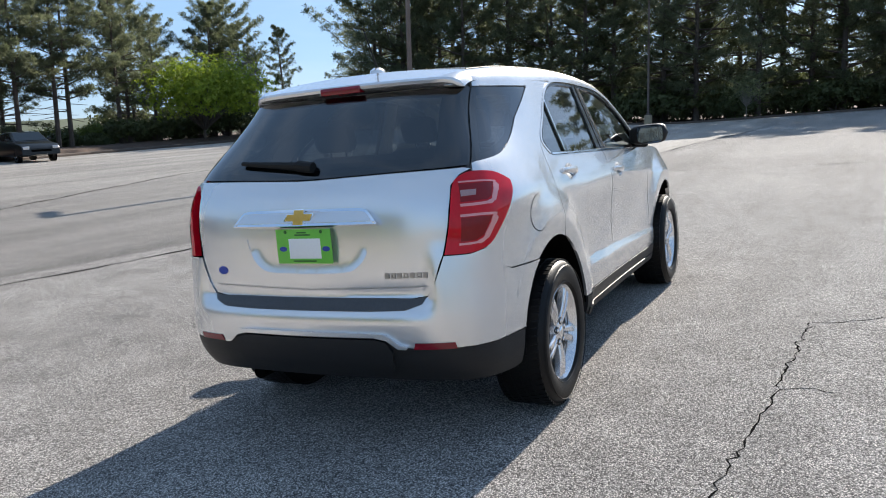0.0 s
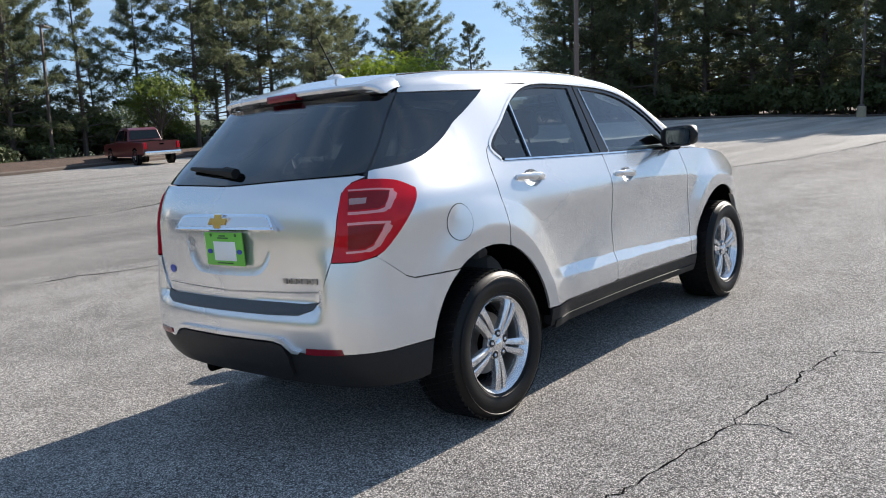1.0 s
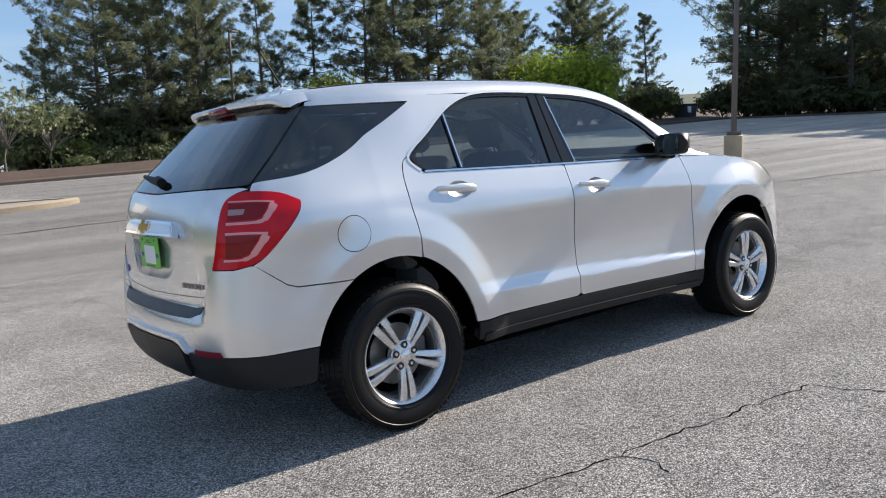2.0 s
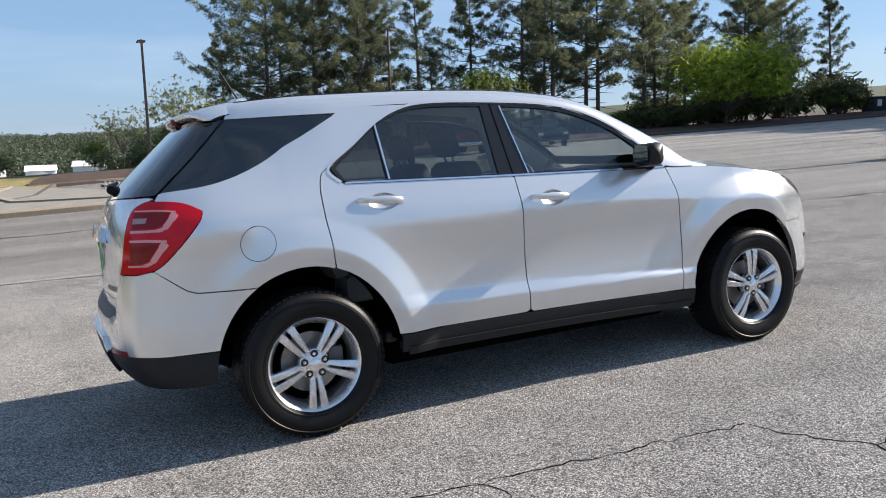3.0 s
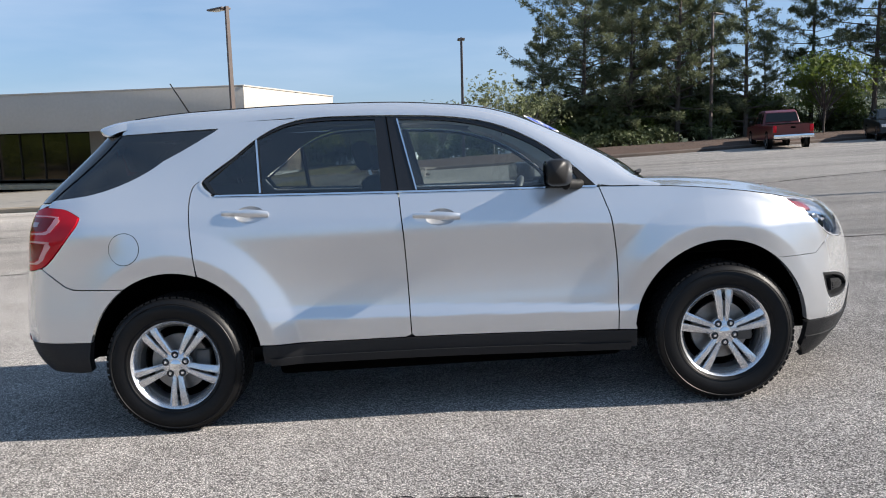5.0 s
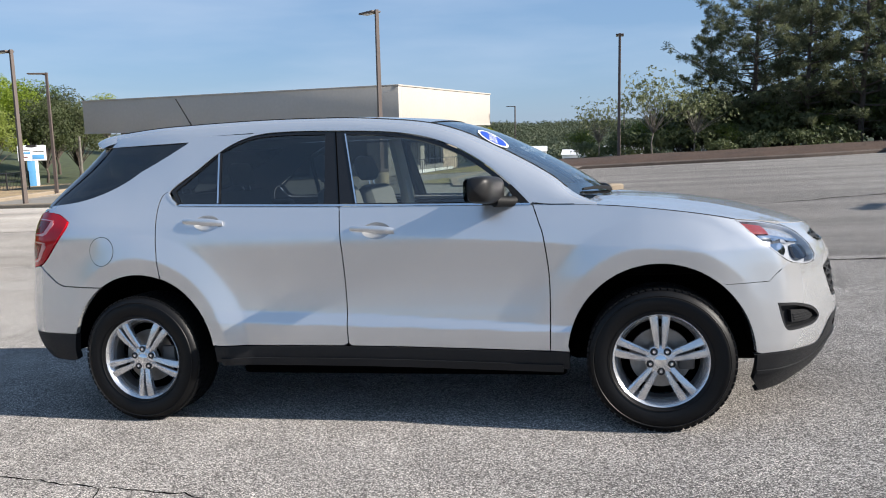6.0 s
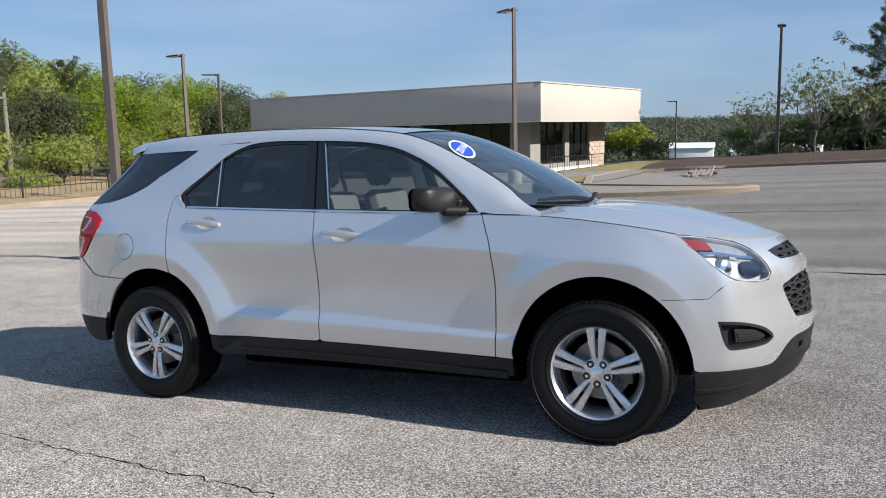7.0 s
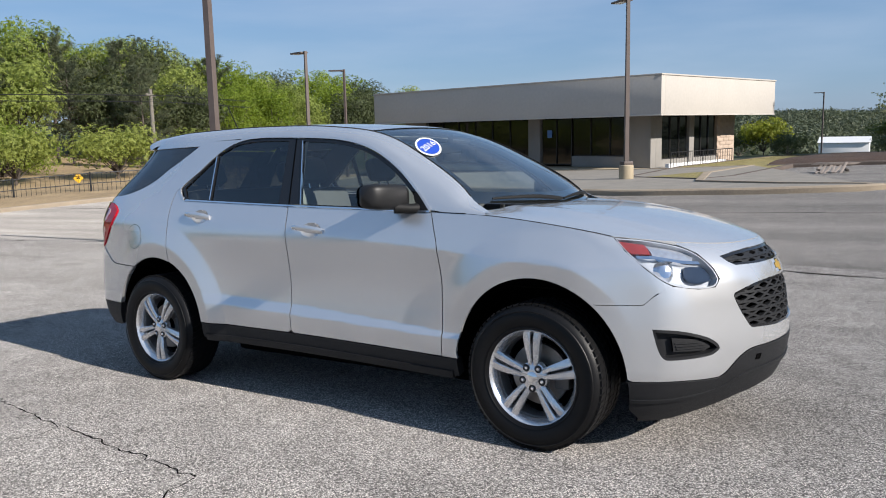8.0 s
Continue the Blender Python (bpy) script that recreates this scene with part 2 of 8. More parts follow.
# ---- mesh helpers ----
def smooth01(a, b, x):
    t = min(1.0, max(0.0, (x - a) / (b - a)))
    return t * t * (3 - 2 * t)


def add_box(bm, lo, hi, bev=0.0, m=None):
    """A box from corner lo to corner hi, edges bevelled by bev, turned by the matrix m."""
    r = bmesh.ops.create_cube(bm, size=1.0)["verts"]
    c, s = [(a + b) / 2 for a, b in zip(lo, hi)], [b - a for a, b in zip(lo, hi)]
    for v in r:
        v.co = Vector((c[0] + v.co.x * s[0], c[1] + v.co.y * s[1], c[2] + v.co.z * s[2]))
    if bev:
        edges = list({e for v in r for e in v.link_edges})
        got = bmesh.ops.bevel(bm, geom=edges, offset=bev, segments=2, profile=0.5, affect="EDGES")
        r = list({v for f in got["faces"] for v in f.verts} | {v for v in r if v.is_valid})
    if m is not None:
        for v in r:
            v.co = m @ v.co
    return r


def add_tube(bm, pts, radii, n=10, cap=True):
    """A round tube through the points, with a radius for each."""
    pts = [Vector(p) for p in pts]
    if not hasattr(radii, "__len__"):
        radii = [radii] * len(pts)
    rings = []
    ref = Vector((0.31, 0.23, 0.92)).normalized()
    for i, p in enumerate(pts):
        d = (pts[min(i + 1, len(pts) - 1)] - pts[max(i - 1, 0)]).normalized()
        if abs(d.dot(ref)) > 0.97:
            ref = Vector((0.9, -0.3, 0.2)).normalized()
        a = d.cross(ref).normalized()
        b = d.cross(a)
        rings.append([bm.verts.new(p + radii[i] * (math.cos(2 * math.pi * k / n) * a + math.sin(2 * math.pi * k / n) * b)) for k in range(n)])
    for r0, r1 in zip(rings, rings[1:]):
        for k in range(n):
            bm.faces.new((r0[k], r0[(k + 1) % n], r1[(k + 1) % n], r1[k]))
    if cap:
        bm.faces.new(rings[0][::-1])
        bm.faces.new(rings[-1])
    return rings


def add_lathe(bm, prof, n=48, axis="Z", m=None, closed=False):
    """A body of revolution from (radius, height) pairs."""
    rings = []
    for r, h in prof:
        ring = []
        for k in range(n):
            a = 2 * math.pi * k / n
            p = Vector((r * math.cos(a), r * math.sin(a), h)) if axis == "Z" else Vector((r * math.cos(a), h, r * math.sin(a)))
            ring.append(bm.verts.new(m @ p if m is not None else p))
        rings.append(ring)
    pairs = list(zip(rings, rings[1:])) + ([(rings[-1], rings[0])] if closed else [])
    for r0, r1 in pairs:
        for k in range(n):
            bm.faces.new((r0[k], r0[(k + 1) % n], r1[(k + 1) % n], r1[k]))
    return rings


def mesh_of(name, bm, material, smooth=True, angle=35.0):
    me = bpy.data.meshes.new(name)
    bmesh.ops.recalc_face_normals(bm, faces=bm.faces)
    for f in bm.faces:
        f.smooth = smooth
    if smooth:
        for e in bm.edges:
            if len(e.link_faces) == 2 and e.calc_face_angle(0) > radians(angle):
                e.smooth = False
    bm.to_mesh(me)
    bm.free()
    for one in (material if isinstance(material, (list, tuple)) else [material]):
        me.materials.append(one)
    return me


def part(name, bm, material, parent=None, label="", smooth=True, angle=35.0):
    """Links a bmesh as one mesh object, under a thing or under a part."""
    ob = new(name, mesh_of(name, bm, material, smooth, angle))
    ob.parent = parent
    return tagged(ob, label)


def raw(name, verts, faces, material, parent=None, label=""):
    me = bpy.data.meshes.new(name)
    me.from_pydata(verts, [], faces)
    for one in (material if isinstance(material, (list, tuple)) else [material]):
        me.materials.append(one)
    ob = new(name, me)
    ob.parent = parent
    return tagged(ob, label)


def thing(name, label, category, m=None, group="", kind=""):
    ob = new(name)
    ob.empty_display_size = 0.2
    if m is not None:
        ob.matrix_world = m
    return tagged(ob, label, category, group, kind)


# ---- ground ----
def ground_z(x, y):
    """Height of the land: the tilted lot, a shallow swale beyond the car, a valley to the north and a wooded rise to the west."""
    gx = 0.03626 * max(-45.0, min(75.0, x)) + 0.00011 * max(0.0, min(x, 60.0) - 20) ** 2
    if y < -12:
        h = 0.517
    elif y < 7:
        h = -0.04307 * y
    elif y < 19:
        t = (y - 7) / 12
        h = (2 * t ** 3 - 3 * t * t + 1) * -0.3015 + (t ** 3 - 2 * t * t + t) * 12 * -0.04307 + (3 * t * t - 2 * t ** 3) * -0.05
    else:
        h = -0.05
    north = smooth01(46, 110, y) * smooth01(60, 20, x) * smooth01(-60, -20, x)
    west = smooth01(-38, -100, x)
    far = math.hypot(x, y)
    gx += 5.0 * smooth01(72, 115, x)
    hill = smooth01(260, 600, far) * smooth01(0, 60, y)
    return gx + h - 7.0 * north * (1 - hill) + 5.0 * west * (1 - smooth01(120, 260, y)) + 4.2 * hill


def make_ground():
    def steps(mid, far):
        a = list(np.arange(-mid, mid + 0.01, 2.0))
        d, s = mid, 3.0
        while d < far:
            d += s
            s *= 1.35
            a = [-d] + a + [d]
        return a
    xs = sorted(set(steps(60, 2500) + [58.0]))
    ys = sorted(set(steps(44, 2500) + [37.0]))
    verts = [(x, y, ground_z(x, y)) for y in ys for x in xs]
    n = len(xs)
    faces, idx = [], []
    for j in range(len(ys) - 1):
        for i in range(n - 1):
            faces.append((j * n + i, j * n + i + 1, (j + 1) * n + i + 1, (j + 1) * n + i))
            cx, cy = (xs[i] + xs[i + 1]) / 2, (ys[j] + ys[j + 1]) / 2
            k = 0 if -38 < cx < 58 and -60 < cy < 37 else (1 if cx < 110 and cy < 62 and cx > -5 else 2)
            idx.append(k)
    ob = raw("ground", verts, faces, [ASPHALT, STRAW, FIELD])
    ob.data.polygons.foreach_set("material_index", idx)
    ob.data.shade_smooth()
    return tagged(ob, "pale worn asphalt lot running out into pine straw", "ground", kind="structure")


make_ground()


def strip_on_ground(name, pts, width, height, material, label, cat, kind="structure", step=1.5, parent=None):
    """A kerb: a low bevelled bar that follows the land along a line."""
    line = []
    for (x0, y0), (x1, y1) in zip(pts, pts[1:]):
        n = max(1, int(math.hypot(x1 - x0, y1 - y0) / step))
        line += [(x0 + (x1 - x0) * k / n, y0 + (y1 - y0) * k / n) for k in range(n)]
    line.append(pts[-1])
    bm = bmesh.new()
    rings = []
    for i, (x, y) in enumerate(line):
        a, b = line[max(0, i - 1)], line[min(len(line) - 1, i + 1)]
        d = Vector((b[0] - a[0], b[1] - a[1], 0)).normalized()
        s = Vector((-d.y, d.x, 0))
        z = ground_z(x, y)
        ring = []
        for o, h in ((-0.5, -0.15), (-0.5, 0.75), (-0.35, 1.0), (0.5, 1.0), (0.5, -0.15)):
            p = Vector((x, y, 0)) + s * o * width
            ring.append(bm.verts.new((p.x, p.y, z + (height * h if h > 0 else -0.15))))
        rings.append(ring)
    for r0, r1 in zip(rings, rings[1:]):
        for k in range(4):
            bm.faces.new((r0[k], r0[k + 1], r1[k + 1], r1[k]))
    ob = part(name, bm, material, parent)
    return tagged(ob, label, cat, kind=kind) if parent is None else ob


strip_on_ground("kerb_east", [(58, 37), (57.8, 20), (58, 0), (60, -40)], 0.3, 0.15, KERBDARK, "low dark concrete kerb under the dark pines", "kerb")


def island(name, pts, material, label, top=0.13, kerb=None, wide=0.28):
    """A kerbed bed: kerb ring and filling on the land."""
    base = thing(name, label, "traffic island", kind="structure")
    strip_on_ground("kerb", pts + [pts[0]], wide, top + 0.02, kerb or KERB, "", "", parent=base, step=1.0)
    bm = bmesh.new()
    vs = []
    for (x0, y0), (x1, y1) in zip(pts, pts[1:] + [pts[0]]):
        n = max(1, int(math.hypot(x1 - x0, y1 - y0)))
        for k in range(n):
            x, y = x0 + (x1 - x0) * k / n, y0 + (y1 - y0) * k / n
            vs.append(bm.verts.new((x, y, ground_z(x, y) + top)))
    bmesh.ops.triangulate(bm, faces=[bm.faces.new(vs)])
    part("bed", bm, material, base)
    return base


# ---- lamp posts ----
def lamp_post(x, y, height, arm, az, base=True, dia=0.6, tall=0.75):
    """Square bronze post on a round concrete footing, with a flat shoebox lamp on a short arm."""
    z = ground_z(x, y)
    post = thing("lamp_post", "bronze painted square lamp post on a round concrete footing" if base else "slender bronze lamp post with a flat lamp head", "lamp post", pose(x, y, z, 0, 0, az), "lamp posts of the lot")
    foot = tall if base else 0.05
    if base:
        bm = bmesh.new()
        add_lathe(bm, [(0.001, -0.2), (dia / 2, -0.2), (dia / 2, tall - 0.03), (dia / 2 - 0.03, tall), (0.001, tall)], 28)
        part("footing", bm, CONCRETE, post, "stained round concrete footing")
        bm = bmesh.new()
        add_box(bm, (-0.17, -0.17, tall - 0.002), (0.17, 0.17, tall + 0.12), 0.015)
        part("base_cover", bm, BRONZE, post)
    bm = bmesh.new()
    add_tube(bm, [(0, 0, foot), (0, 0, height)], [0.105, 0.075], 4)
    part("shaft", bm, BRONZE, post)
    bm = bmesh.new()
    add_tube(bm, [(0, 0, height - 0.12), (arm * 0.5, 0, height - 0.08)], 0.035, 8)
    part("arm", bm, BRONZE, post)
    bm = bmesh.new()
    add_box(bm, (arm * 0.35 - 0.1, -0.19, height - 0.085), (arm * 0.35 + 0.75, 0.19, height - 0.02), 0.02)
    part("lamp_head", bm, BRONZE, post)
    bm = bmesh.new()
    add_box(bm, (arm * 0.35 + 0.08, -0.14, height - 0.095), (arm * 0.35 + 0.67, 0.14, height - 0.0845))
    part("lens", bm, mat("frosted_lamp_lens", (0.5, 0.5, 0.48), 0.3), post)
    return post


lamp_post(-9.6, 6.65, 8.2, 0.4, 200)
lamp_post(-7.0, 22.2, 6.15, 0.35, 140, dia=0.5, tall=0.6)
lamp_post(20.0, 11.3, 8.0, 0.4, 60)
lamp_post(57.0, 10.5, 9.5, 0.4, 180)
lamp_post(1.1, 37.15, 6.39, 0.1, 90, base=False)
lamp_post(15.2, 40.7, 7.3, 0.2, 40, base=False)
lamp_post(-20.9, 21.3, 5.85, 0.5, 165, base=False)
lamp_post(-27.5, 31.4, 6.2, 0.4, 200, base=False)
lamp_post(-10.0, 82.0, 9.0, 0.5, 180, base=False)
lamp_post(1.5, 86.0, 9.0, 0.5, 180, base=False)


# ---- low commercial building ----
GLASSDARK = mat("dark_shop_glass", (0.006, 0.007, 0.007), 0.05, var=0.2, scale=0.6, spec=0.5)


def building():
    """Flat-roofed building with a deep pale fascia, walls set back under it."""
    u = Vector((-0.979, 0.205, 0))
    v = Vector((0.205, 0.979, 0))
    m = Matrix(((u.x, v.x, 0, -8.6), (u.y, v.y, 0, 30.4), (0, 0, 1, -0.28), (0, 0, 0, 1)))
    b = thing("low_building", "low flat-roofed building with a deep pale stucco fascia", "building", m)
    W, D, S, T = 19.6, 11.5, 2.38, 4.06

    def p(name, lo, hi, mt, bev=0.0, label="", parent=b):
        bm = bmesh.new()
        add_box(bm, lo, hi, bev)
        return part(name, bm, mt, parent, label)
    p("fascia", (0, 0, S), (W, 0.3, T), STUCCO, 0.01)
    p("fascia", (0, 0.302, S), (0.3, D, T), STUCCO, 0.01)
    p("fascia", (W - 0.3, 0.302, S), (W, D, T), STUCCO, 0.01)
    p("fascia", (0.302, D - 0.3, S), (W - 0.302, D, T), STUCCO, 0.01)
    p("parapet_cap", (-0.04, -0.04, T + 0.002), (W + 0.04, 0.34, T + 0.07), STUCCO, 0.01)
    p("parapet_cap", (-0.04, 0.342, T + 0.002), (0.34, D + 0.04, T + 0.07), STUCCO, 0.01)
    p("drip_edge", (-0.03, -0.03, S - 0.07), (W + 0.03, 0.12, S - 0.002), STUCCO, 0.01)
    p("drip_edge", (-0.03, 0.122, S - 0.07), (0.12, D, S - 0.002), STUCCO, 0.01)
    p("soffit", (0.12, 0.12, S + 0.02), (W - 0.1, D - 0.3, S + 0.12), PIER)
    p("roof", (0.3, 0.3, T - 0.5), (W - 0.3, D - 0.3, T - 0.4), STUCCO)
    p("roof_unit", (10.8, 3.0, T - 0.4), (12.2, 4.4, T + 0.28), STUCCO, 0.03)
    # shop front, set back
    f, e = 2.0, 1.7

    def glazing(x0, x1, y, z0, n, alongx=True):
        for k in range(n):
            a, c = x0 + (x1 - x0) * k / n, x0 + (x1 - x0) * (k + 1) / n
            if alongx:
                wn = p("window", (a + 0.04, y + 0.05, z0 + 0.04), (c - 0.04, y + 0.08, S - 0.04), GLASSDARK)
                p("mullion", (a - 0.03, y, z0), (a + 0.03, y + 0.1, S), DARKTRIM, 0.006)
                p("transom", (a + 0.031, y + 0.01, z0), (c - 0.031, y + 0.09, z0 + 0.06), DARKTRIM, 0.006, parent=b)
            else:
                p("window", (y + 0.05, a + 0.04, z0 + 0.04), (y + 0.08, c - 0.04, S - 0.04), GLASSDARK)
                p("mullion", (y, a - 0.03, z0), (y + 0.1, a + 0.03, S), DARKTRIM, 0.006)
                p("transom", (y + 0.01, a + 0.031, z0), (y + 0.09, c - 0.031, z0 + 0.06), DARKTRIM, 0.006)
    p("pier", (e, f, -0.6), (e + 1.15, f + 0.45, S), PIER, 0.01)
    p("low_wall", (e + 1.152, f + 0.02, -0.6), (e + 4.6, f + 0.3, 0.42), PIER, 0.01)
    glazing(e + 1.2, e + 4.6, f + 0.08, 0.42, 3)
    glazing(e + 4.65, e + 6.6, f + 0.08, -0.05, 2)
    p("pier", (e + 6.65, f, -0.6), (e + 7.45, f + 0.45, S), PIER, 0.01)
    glazing(e + 7.5, e + 15.4, f + 0.08, 0.0, 6)
    p("pier", (e + 15.45, f, -0.6), (W - 0.6, f + 0.45, S), PIER, 0.01)
    # side wall
    p("pier", (e, f + 0.452, -0.6), (e + 0.4, f + 1.0, S), PIER, 0.01)
    glazing(f + 1.05, f + 3.6, e + 0.08, 0.25, 3, False)
    p("low_wall", (e + 0.02, f + 1.02, -0.6), (e + 0.3, f + 3.6, 0.25), PIER)
    p("pier", (e, f + 3.62, -0.6), (e + 0.4, f + 4.1, S), PIER, 0.01)
    glazing(f + 4.15, f + 6.5, e + 0.08, 0.25, 3, False)
    p("low_wall", (e + 0.02, f + 4.12, -0.6), (e + 0.3, f + 6.5, 0.25), PIER)
    p("side_wall", (e + 0.02, f + 6.55, -0.9), (e + 0.32, D - 1.0, S), BRICK)
    p("back_wall", (e + 0.33, D - 1.3, -0.9), (W - 0.6, D - 1.0, S), PIER)
    p("end_wall", (W - 0.9, f + 0.46, -0.9), (W - 0.6, D - 1.302, S), PIER)
    p("floor_slab", (0.6, 0.6, -0.35), (W - 0.4, f + 0.1, -0.12), CONCRETE, 0.02, "concrete walk along the shop front")
    bm = bmesh.new()
    add_box(bm, (e + 5.9, f + 0.06, 1.35), (e + 6.2, f + 0.075, 1.75))
    part("notice", bm, mat("blue_notice", (0.1, 0.22, 0.5), 0.6), b, "small blue and white notice on the glass")
    # courses of block on the end of the side wall
    me = None
    for r in range(16):
        for c in range(4):
            y0 = f + 6.56 + c * 0.62 + (0.31 if r % 2 else 0)
            if y0 + 0.6 > D - 1.0:
                continue
            if me is None:
                bm = bmesh.new()
                add_box(bm, (0, 0, 0), (0.03, 0.605, 0.188), 0.006)
                me = mesh_of("block", bm, BRICK)
            o = new("block", me)
            o.parent, o.location = b, (e - 0.008, y0, -0.62 + r * 0.2)
    # black rail on a white kerb wall beside the building
    rail = thing("metal_railing", "black metal railing beside the building's side entrance", "railing", m)
    bm = bmesh.new()
    for z in (0.0, 0.75):
        add_tube(bm, [(0.4, 1.6, z - 0.1), (0.4, 7.6, z - 0.1)], 0.02, 6)
    part("rail", bm, FENCE, rail)
    for k in range(25):
        bm = bmesh.new()
        add_tube(bm, [(0.4, 1.6 + k * 0.25, -0.6), (0.4, 1.6 + k * 0.25, 0.66)], 0.022 if k % 6 == 0 else 0.010, 6)
        part("post" if k % 6 == 0 else "baluster", bm, FENCE, rail)
    low = thing("low_white_wall", "low white painted wall behind the railing", "wall", m)
    bm = bmesh.new()
    add_box(bm, (0.6, 1.8, -0.7), (0.8, 7.4, 0.12), 0.02)
    part("body", bm, mat("white_paint", (0.75, 0.74, 0.72), 0.7), low)
    return b


building()
island("island_building", [(-24, 21.5), (-12, 19.0), (-5, 16.8), (-1.4, 16.9), (0.7, 17.35), (1.15, 17.65), (0.7, 18.0), (-1.2, 18.6), (-3.9, 20.2), (-5, 25), (-4.6, 30), (-8.3, 29.2), (-24, 32)], WALK, "pale kerbed walk in front of the building")
island("island_grass", [(-7.4, 23.4), (-4.1, 21.3), (-3.5, 22.6), (-3.1, 30), (-3.2, 40), (-6.2, 41), (-7.9, 31)], GRASS, "kerbed bed of dry grass beside the building", 0.12, KERBDARK, 0.16)


# ---- trees ----
def tufts(rng, centers, axes, count, length, width, spread):
    """Brushes of needles: those of one tuft fan out from a shared foot."""
    c, ax = np.asarray(centers, float)[:, None, :], np.asarray(axes, float)[:, None, :]
    n = len(centers)
    d = ax + rng.normal(0, spread, (n, count, 3))
    d /= np.linalg.norm(d, axis=2, keepdims=True) + 1e-9
    s = np.cross(d, rng.normal(0, 1, (n, count, 3)))
    s /= np.linalg.norm(s, axis=2, keepdims=True) + 1e-9
    tip = c + d * length * rng.uniform(0.65, 1.15, (n, count, 1))
    v = np.concatenate([c, np.stack([tip + s * width / 2, tip - s * width / 2], 2).reshape(n, 2 * count, 3)], 1).reshape(-1, 3)
    foot = (np.arange(n) * (2 * count + 1))[:, None]
    k = 1 + 2 * np.arange(count)[None, :]
    return v, np.stack([foot + 0 * k, foot + k, foot + k + 1], 2).reshape(-1, 3)


def sprays(rng, centers, outs, count, leaf, lean):
    """Sprays of leaves that lie across the outward direction, so a crown's lobes round off; one spray shares a foot."""
    c = np.asarray(centers, float)
    n = len(c)
    o = np.asarray(outs, float) + rng.normal(0, lean, (n, 3))
    o /= np.linalg.norm(o, axis=1, keepdims=True) + 1e-9
    t = np.cross(o, rng.normal(0, 1, (n, 3)))
    t /= np.linalg.norm(t, axis=1, keepdims=True) + 1e-9
    b = np.cross(o, t)
    a = (2 * math.pi * np.arange(count) / count)[None, :] + rng.uniform(-0.5, 0.5, (n, count))
    d = np.cos(a)[..., None] * t[:, None] + np.sin(a)[..., None] * b[:, None] + o[:, None] * rng.uniform(-0.35, 0.5, (n, count, 1))
    q = np.cross(d, o[:, None] + rng.normal(0, 0.35, (n, count, 3)))
    q /= np.linalg.norm(q, axis=2, keepdims=True) + 1e-9
    ln = leaf * rng.uniform(0.65, 1.25, (n, count, 1))
    mid, tip = c[:, None] + d * ln * 0.55, c[:, None] + d * ln
    v = np.concatenate([c[:, None], np.stack([mid + q * ln * 0.3, tip, mid - q * ln * 0.3], 2).reshape(n, 3 * count, 3)], 1).reshape(-1, 3)
    foot = (np.arange(n) * (3 * count + 1))[:, None]
    k = 1 + 3 * np.arange(count)[None, :]
    return v, np.stack([foot + 0 * k, foot + k, foot + k + 1, foot + k + 2], 2).reshape(-1, 4)


def pine_mesh(seed, h, spread, first, limbs, twigs, per, full=0.5):
    """Loblolly pine: bare lower trunk, spreading limbs that rise at the ends, forked twigs with brushes of needles."""
    rng = np.random.default_rng(seed)
    bm = bmesh.new()
    bend = rng.normal(0, 0.014 * h, 2)
    line = [(bend[0] * t * t, bend[1] * t * t, h * t - (0.4 if t == 0 else 0)) for t in (0, 0.15, 0.35, 0.6, 0.8, 1.0)]
    add_tube(bm, line, [0.016 * h, 0.0135 * h, 0.0115 * h, 0.008 * h, 0.005 * h, 0.002 * h], 8)
    for i in range(7):
        t, az = first * rng.uniform(0.45, 1.0), rng.uniform(0, 6.28)
        p0 = np.array([bend[0] * t * t, bend[1] * t * t, h * t])
        add_tube(bm, [p0, p0 + np.array([math.cos(az), math.sin(az), rng.uniform(-0.25, 0.1)]) * spread * rng.uniform(0.15, 0.45)], [0.03, 0.008], 4, cap=False)
    cs, ds = [], []
    for i in range(limbs):
        t = first + (1 - first) * (i + rng.uniform(0, 1)) / limbs
        az = i * 2.4 + rng.normal(0, 0.5)
        q = (t - first) / (1 - first)
        ln = spread * (1.0 - q) ** full * (0.62 + 0.38 * min(1, q * 4)) * rng.uniform(0.35, 1.2) + 0.22
        p0 = np.array([bend[0] * t * t, bend[1] * t * t, h * t])
        out = np.array([math.cos(az), math.sin(az), 0])
        across = np.array([-out[1], out[0], 0])
        rise = rng.uniform(-0.15, 0.5) + 0.4 * q
        p1 = p0 + out * ln * 0.5 + np.array([0, 0, ln * rise * 0.3])
        p2 = p0 + out * ln + np.array([0, 0, ln * rise])
        add_tube(bm, [p0, p1, p2], [0.0060 * h * (1.15 - t), 0.0038 * h * (1.15 - t), 0.010], 5, cap=False)
        for k in range(twigs):
            w = 0.30 + 0.70 * (k + rng.uniform(0, 1)) / twigs
            base = (p0 + (p1 - p0) * w * 2) if w < 0.5 else (p1 + (p2 - p1) * (w - 0.5) * 2)
            way = across * (1 if k % 2 else -1) * rng.uniform(0.3, 1.0) + out * rng.uniform(0.3, 0.9) + np.array([0, 0, rng.uniform(-0.35, 0.75)])
            tw = (0.16 + 0.22 * ln * (1.1 - w)) * rng.uniform(0.6, 1.2)
            for j, f in enumerate((0.45, 0.8, 1.1)):
                cs.append(base + way * tw * f + rng.normal(0, 0.05, 3))
                ds.append(way * 0.5 + np.array([0, 0, 0.45]))
        for _ in range(3):
            cs.append(p2 + rng.normal(0, 0.12, 3))
            ds.append(out * 0.5 + np.array([0, 0, 0.5]))
    v, f = tufts(rng, cs, ds, per, 0.27, 0.04, 0.7)
    return bm, v, f


